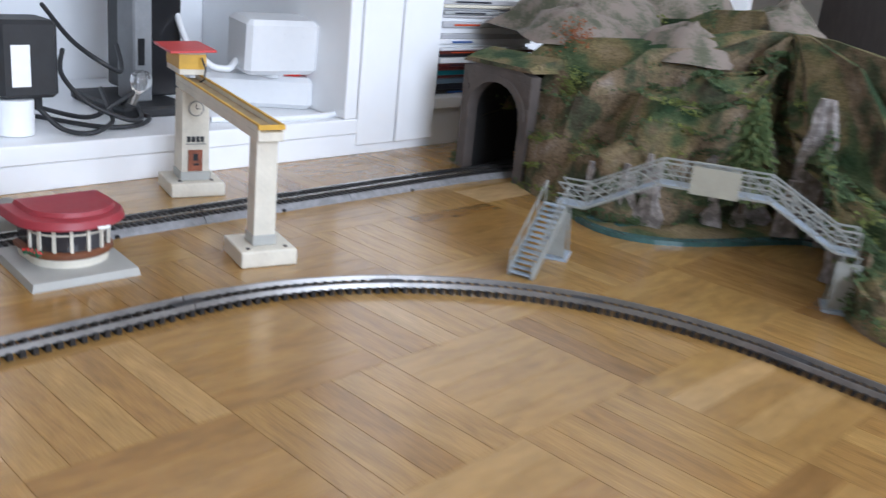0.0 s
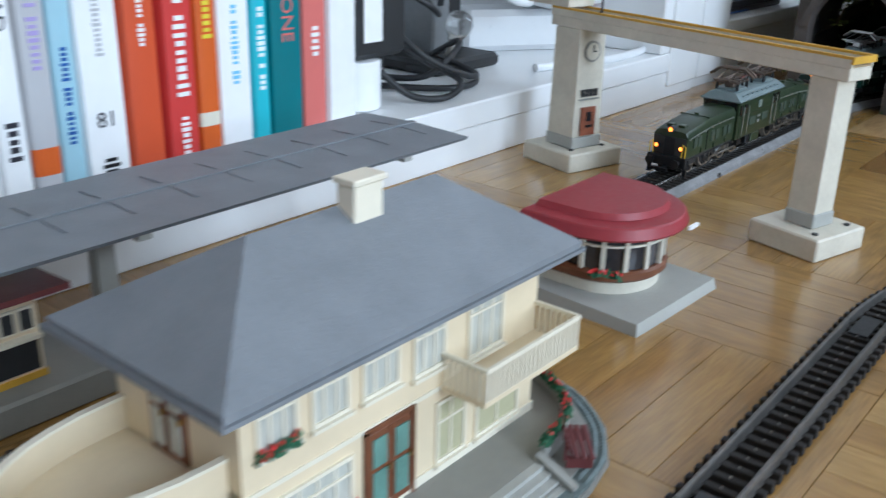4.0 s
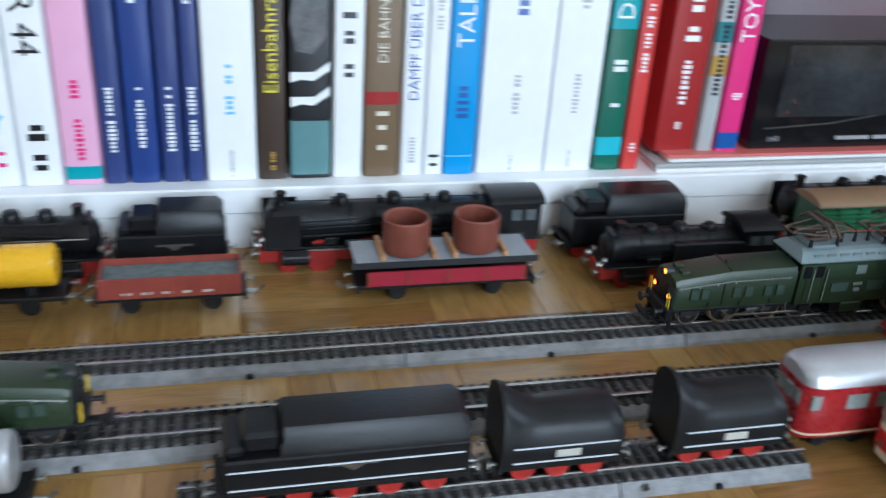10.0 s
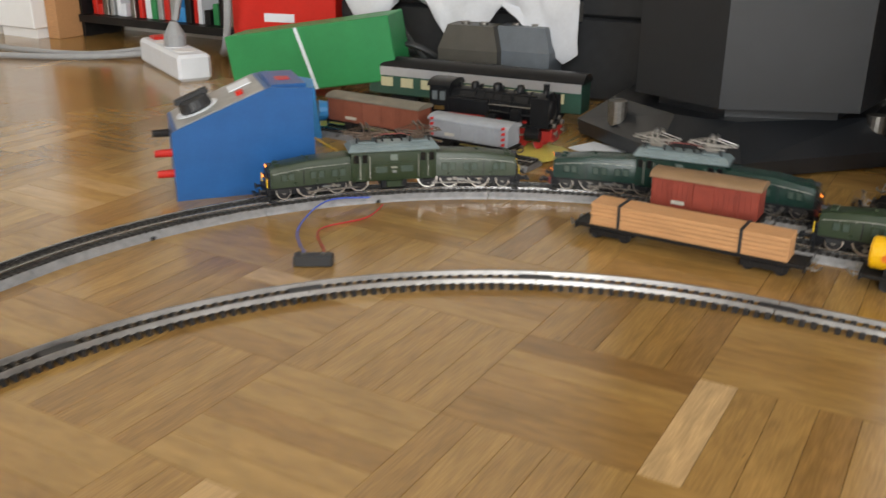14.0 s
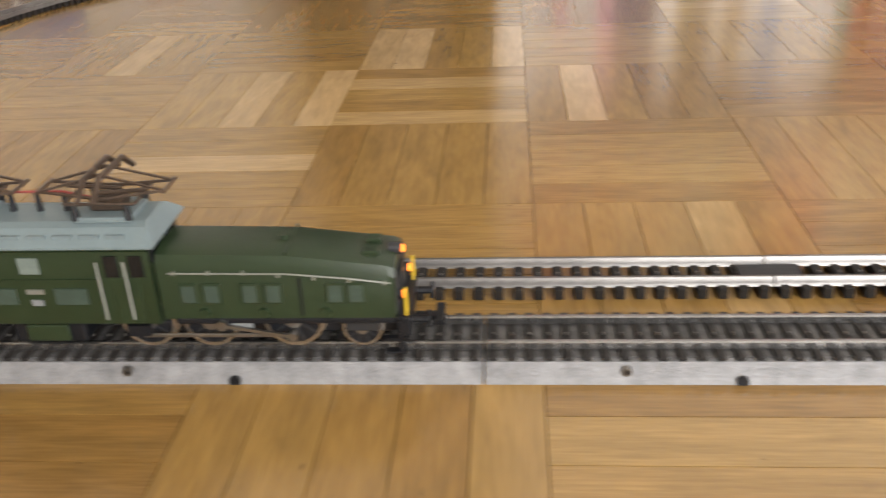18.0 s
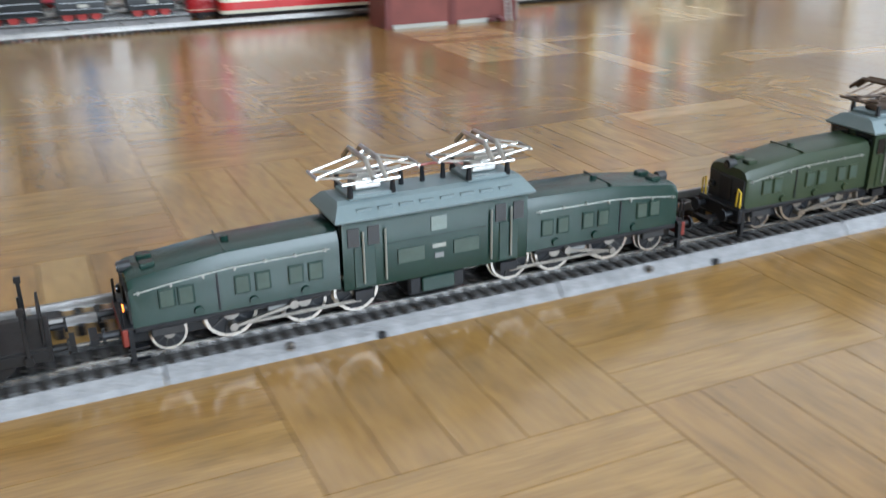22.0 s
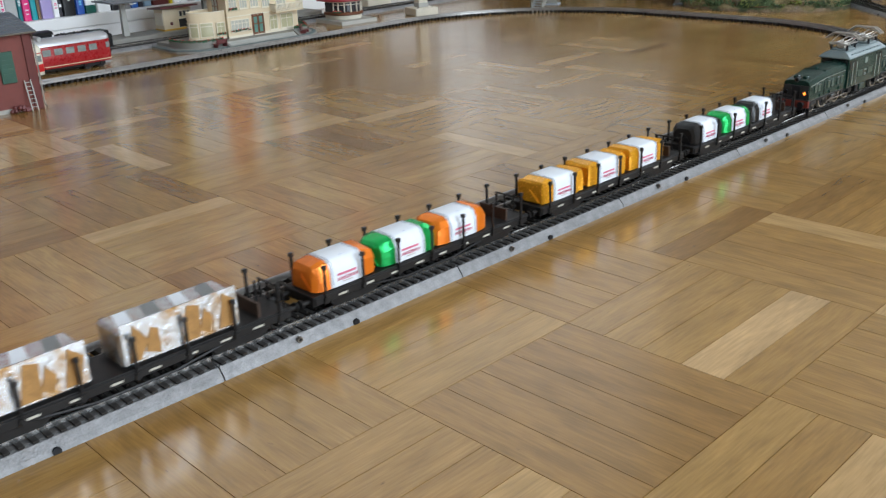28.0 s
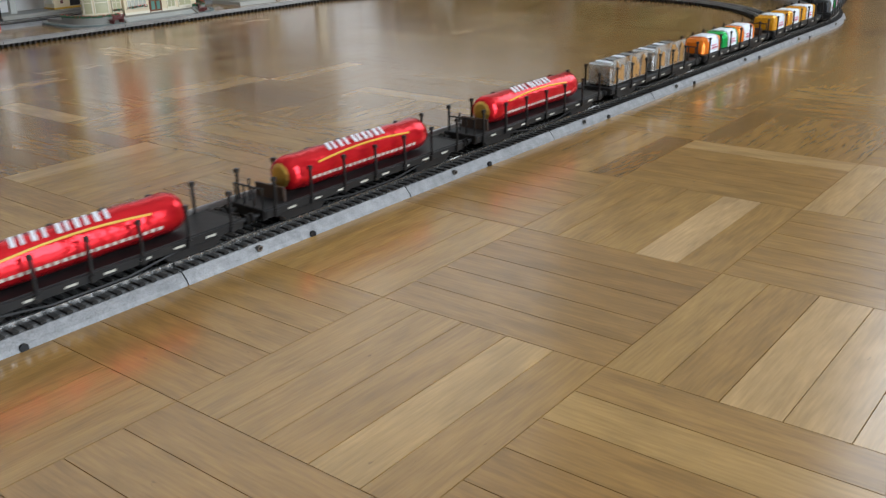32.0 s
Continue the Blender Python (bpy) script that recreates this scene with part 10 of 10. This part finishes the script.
def parked():
    up = RAIL_Z
    P = lambda x, y, z=0.0, turn=0.0: pose(x, y, z, 0, 0, turn)
    TALL = Matrix.Diagonal((1, 1.05, 1.14, 1))
    # railcars standing on the floor before the siding
    railcar(P(.0, .943, 0, .4) @ Matrix.Diagonal((1, 1.06, 1.18, 1)), [(-.289, -.068), (-.066, .078), (.080, .278)], "red", "red three-part diesel railcar with a silver roof", vents=(-.165, .160))
    railcar(P(.0, .905, 0, .5) @ Matrix.Diagonal((1, 1.06, 1.18, 1)), [(-.253, -.037), (-.033, .162)], "cream", "cream two-part electric railcar with red stripes", pantos=(-.066, .000))
    # middle siding
    box_wagon(P(-.990, .992, up - .001), .100, M_WAGONRED, M_TANROOF, "red-brown covered goods wagon with a tan roof", h=.026)
    loco, ends_ = crocodile("crocodile_locomotive", M_GREEN, M_ROOFS, "olive green jointed electric locomotive parked on the siding", (False, False), group="parked locomotives")
    loco.matrix_basis = P(-.765, .984) @ Matrix.Diagonal((1.04, 1, 1, 1))
    electric_loco(P(-.102, .988, up - .001) @ Matrix.Diagonal((1, 1.06, 1.2, 1)), .174, "dark green electric locomotive with a silver roof")
    steam_loco(P(.1245, .986, up - .001, 180), .185, "black express steam locomotive with its tender", 4, .0105, tender=.088, big=True)
    # tenders
    tender_thing(P(-.519, .927, up - .001), .112, "long black coal tender with white lines and red wheels", False)
    tender_thing(P(-.420, .927, up - .001), .060, "short black rounded tender with a white mark", True)
    tender_thing(P(-.336, .927, up - .001), .060, "short black rounded tender with a white mark", True)
    # on the floor before the siding
    w = thing("plank_wagon", "long black bogie wagon with a strapped load of planks", "wagon", at=P(-.988, .934, 0, -2), group="parked wagons")
    part("frame", Geo().box(-.098, .098, -.0125, .0125, .0095, .0130, .0006), M_WAGON, w)
    for x in (-.066, .066):
        truck(w, x, .0052, .013)
    ends(w, .196, .0105)
    load = part("timber_stack", Geo().box(-.084, .084, -.0128, .0128, .0132, .0142), M_PLANK, w)
    for k in range(5):
        for j in range(4):
            part("plank", Geo().box(-.084 + .0006 * (k % 2), .084 - .0005 * (j % 2), -.0128 + j * .0064, -.0068 + j * .0064, .0143 + k * .0038, .0178 + k * .0038, .0003), M_PLANK, load)
    for x in (-.058, .046):
        part("strap", Geo().box(x - .0013, x + .0013, -.0134, -.0129, .0130, .0336).box(x - .0013, x + .0013, .0129, .0134, .0130, .0336).box(x - .0013, x + .0013, -.0134, .0134, .0334, .0340), M_DARK, w)
    tank_wagon(P(-.808, .938, 0, -1), .090, M_TANKY, "yellow tank wagon with a brown brakeman's hut", True, mark=[(-.028, .0030, "disc"), (.014, .0030, "disc")])
    tank_wagon(P(-.702, .942, 0, -1), .099, M_SILVER, "silver tank wagon with an orange stripe", False, r=.0135, mark=[(-.041, .040, "stripe"), (.024, .0060, "disc")])
    # first row behind the outer track
    uw = thing("flat_wagon", "low black flat wagon carrying a yellow wagon", "wagon", at=P(-.812, 1.124), group="parked wagons")
    two_axle(uw, .112)
    part("deck", Geo().box(-.050, .050, -.013, .013, .0126, .0164, .0005), M_WAGON, uw)
    box_wagon(P(-.812, 1.124, .0165), .088, M_YELLOWG, M_WHITE, "yellow refrigerator wagon with a white arched roof", h=.024, slats=5, door=False)
    tank_wagon(P(-.703, 1.114, .006, 180), .088, M_TANKY, "yellow tank wagon with a brown brakeman's hut", True, mark=None)
    gondola(P(-.600, 1.112, .004), .088, M_WAGONRED, "red-brown open wagon with a grey load", h=.013, inside=M_COBBLE)
    fl = thing("flat_wagon", "red-sided flat wagon carrying a second grey wagon", "wagon", at=P(-.430, 1.118), group="parked wagons")
    two_axle(fl, .118)
    for s in (-1, 1):
        p = part("side_board", Geo().box(-.052, .052, min(s * .0142, s * .0128), max(s * .0142, s * .0128), .0126, .0225), mat("crimson_board", (.36, .02, .04), .45, vary=.1), fl)
        for k in range(5):
            part("board_post", Geo().box(-.052 + k * .0255, -.0505 + k * .0255, min(s * .0142, s * .0150), max(s * .0142, s * .0150), .0126, .0225), M_WAGONRED, p)
    fg = thing("tub_wagon", "grey-decked flat wagon with two round brown tubs", "wagon", at=P(-.432, 1.118, .0226), group="parked wagons")
    part("deck", Geo().box(-.058, .058, -.0165, .0165, .0050, .0080, .0005), M_WAGGREY, fg)
    part("deck_edge", Geo().box(-.060, .060, -.0172, -.0166, .0042, .0084), M_DARK, fg)
    part("deck_edge", Geo().box(-.060, .060, .0166, .0172, .0042, .0084), M_DARK, fg)
    part("under_frame", Geo().box(-.050, .050, -.0100, .0100, 0, .0050, .0005), M_WAGON, fg)
    g = Geo()
    for x in (-.024, .022):
        part("tub", Geo().lathe([(.0145, 0), (.0150, .0010), (.0150, .0215), (.0142, .0225), (.0130, .0215), (.0128, .004), (.002, .004)], 28, (x, 0, .0092)), mat("tub_brown", (.20, .055, .035), .5, vary=.15, scale=80), fg, "round brown open tub", smooth=35)
        for dx in (-.0165, .0165):
            part("wood_chock", Geo().box(x + dx - .0014, x + dx + .0014, -.0155, .0155, .0081, .0120, .0004), M_PLANK, fg)
    steam_loco(P(-.262, 1.116, 0, 180), .135, "black tank locomotive with red wheels", 3, .0092, tank=True)
    # green slatted wagon on a red flat wagon
    f2 = thing("flat_wagon", "long red-sided flat wagon carrying two smaller wagons", "wagon", at=P(-.080, 1.122), group="parked wagons")
    two_axle(f2, .205)
    part("deck", Geo().box(-.098, .098, -.0126, .0126, .0098, .0120, .0004), M_WAGON, f2)
    part("side_board", Geo().box(-.098, .098, -.0142, -.0128, .0105, .0170), M_WAGONRED, f2)
    part("side_board", Geo().box(-.098, .098, .0128, .0142, .0105, .0170), M_WAGONRED, f2)
    box_wagon(P(-.128, 1.122, .0121), .086, M_WAGGREEN, M_TANROOF, "green slatted wagon with a brown arched roof", h=.028, slats=7, slat_mat=mat("slat_green", (.028, .14, .055), .4, vary=.15), door=False)
    sw = thing("stake_wagon", "red stake wagon with a brakeman's hut and grey stakes", "wagon", at=P(-.022, 1.122, .0121), group="parked wagons")
    two_axle(sw, .100)
    part("deck", Geo().box(-.046, .046, -.0136, .0136, .0126, .0160), M_WAGONRED, sw)
    part("brake_hut", Geo().box(-.050, -.036, -.0125, .0125, .0126, .0360, .0006), M_WAGONRED, sw)
    for s in (-1, 1):
        for k in range(7):
            x = -.030 + k * .0122
            part("stake", Geo().box(x - .0011, x + .0011, min(s * .0136, s * .0154), max(s * .0136, s * .0154), .0126, .0330 if k % 3 else .0345), M_WAGONRED if s < 0 else M_WAGGREY, sw)
        for k in range(6):
            if s < 0:
                part("print_mark", Geo().box(-.027 + k * .0122, -.021 + k * .0122, -.0141, -.0136, .0135, .0152), M_PALE, sw)
    gondola(P(.069, 1.114, .006), .080, M_WAGONRED, "red-brown open wagon with a dark inside", h=.016)
    # back row against the shelf
    steam_loco(P(-.705, 1.160) @ TALL, .135, "black steam locomotive with several domes", 4, .0092, tender=.0)
    tender_thing(P(-.602, 1.161) @ TALL, .072, "black coal tender with a high bunker", False, lines=False)
    steam_loco(P(-.450, 1.163, 0, 180) @ TALL, .200, "long black steam locomotive with smoke deflectors", 5, .0098, big=True)
    tender_thing(P(-.290, 1.163) @ TALL, .090, "black coal tender with a high bunker", False, lines=False)
    steam_loco(P(-.073, 1.163, 0, 180) @ TALL, .190, "long black steam locomotive with smoke deflectors", 5, .0098, tender=.085, big=True)


parked()
corner()

# ---- the train ----
TRAIN_LOCOS = [(crocodile("crocodile_locomotive", M_GREEN, M_ROOF, "olive green jointed electric locomotive with lit orange headlamps", (True, False), group="running locomotives", arm=M_BROWNARM, bow=M_BROWNARM), 0.1235),
               (crocodile("crocodile_locomotive", M_GREEN2, M_ROOF, "dark green jointed electric locomotive with a red rear beam", (True, True), red_beam=True, group="running locomotives"), 0.4095)]
TRAIN_WAGONS = []
_loads = [[("black", -0.061), ("green", -0.014), ("black", 0.034)], [("gold", -0.062), ("gold", -0.010), ("gold", 0.040)], [("orange", -0.063), ("green", -0.015), ("orange", 0.030)],
          ["box"], ["roll"], ["roll"], ["roll"]]
_foils = {"black": M_BLACKF, "green": M_GREENF, "gold": M_GOLDF, "orange": M_ORANGEF}
_first = {}
for k, row in enumerate(_loads):
    end = 1 if k < 4 else -1
    if end in _first:
        wag = copy_thing(_first[end], pose(0, 0, 0))
    else:
        wag = _first[end] = stake_wagon(end)
    loads = []
    for item in row:
        if item == "box":
            loads += [(choc_box(), -0.052), (choc_box(), 0.027)]
        elif item == "roll":
            loads.append((red_bar(), -0.002))
        else:
            loads.append((sweet(_foils[item[0]], item[0], 31 + 7 * k + len(loads)), item[1]))
    TRAIN_WAGONS.append((wag, loads, 0.649 + 0.1925 * k))

# ---- how the train runs ----
# seconds and the place of the leading locomotive's front along the oval
RUN = [(0.0, -4.22), (2.0, -3.87), (4.5, -3.394), (6.5, -2.995), (8.0, -2.69), (9.0, -2.465), (10.0, -2.231), (11.0, -1.986), (12.0, -1.715), (13.0, -1.42),
       (14.0, -1.10), (15.5, -0.635), (16.0, -0.485), (17.0, -0.145), (18.0, 0.144), (19.0, 0.383), (20.0, 0.620), (20.5, 0.730), (22.0, 1.039), (23.0, 1.228),
       (24.5, 1.494), (26.0, 1.743), (27.5, 1.970), (29.0, 2.190), (30.5, 2.405), (32.0, 2.616)]


def run(t):
    """Smooth place at t: cubic through RUN."""
    k = max(1, min(len(RUN) - 1, next((i for i, r in enumerate(RUN) if r[0] >= t), len(RUN) - 1)))
    (t0, a), (t1, b) = RUN[k - 1], RUN[k]
    slope = lambda i: (RUN[min(i + 1, len(RUN) - 1)][1] - RUN[max(i - 1, 0)][1]) / (RUN[min(i + 1, len(RUN) - 1)][0] - RUN[max(i - 1, 0)][0])
    h = t1 - t0
    u = (t - t0) / h
    m0, m1 = slope(k - 1) * h, slope(k) * h
    return (2 * u ** 3 - 3 * u ** 2 + 1) * a + (u ** 3 - 2 * u ** 2 + u) * m0 + (-2 * u ** 3 + 3 * u ** 2) * b + (u ** 3 - u ** 2) * m1


def on_track(s, half):
    """Pose of a vehicle whose bogies ride half metres before and behind s."""
    x0, y0, _ = track_pose(s - half)
    x1, y1, _ = track_pose(s + half)
    return (x0 + x1) / 2, (y0 + y1) / 2, math.degrees(math.atan2(y1 - y0, x1 - x0))


TIMES = [i * 0.25 for i in range(129)]


def motions():
    for (loco, ends), back in TRAIN_LOCOS:
        rows, turns = [], []
        for t in TIMES:
            s = run(t) - back
            x, y, a = on_track(s, 0.040)
            rows.append((t, pose(x, y, 0, 0, 0, a)))
            pair = []
            for k in (1, -1):
                jx, jy, _ = track_pose(s + k * 0.0425)
                ox, oy, _ = track_pose(s + k * 0.110)
                d = math.degrees(math.atan2(oy - jy, ox - jx)) - a - (0 if k > 0 else 180)
                pair.append((d + 180) % 360 - 180)
            turns.append((t, pair))
        walk(loco, rows)
        swing(ends, turns)
    for wagon, loads, back in TRAIN_WAGONS:
        rows = []
        for t in TIMES:
            x, y, a = on_track(run(t) - back, 0.058)
            rows.append((t, pose(x, y, 0, 0, 0, a)))
        walk(wagon, rows)
        for load, along in loads:
            walk(load, [(t, m @ pose(along, 0, 0.0222)) for t, m in rows])


motions()
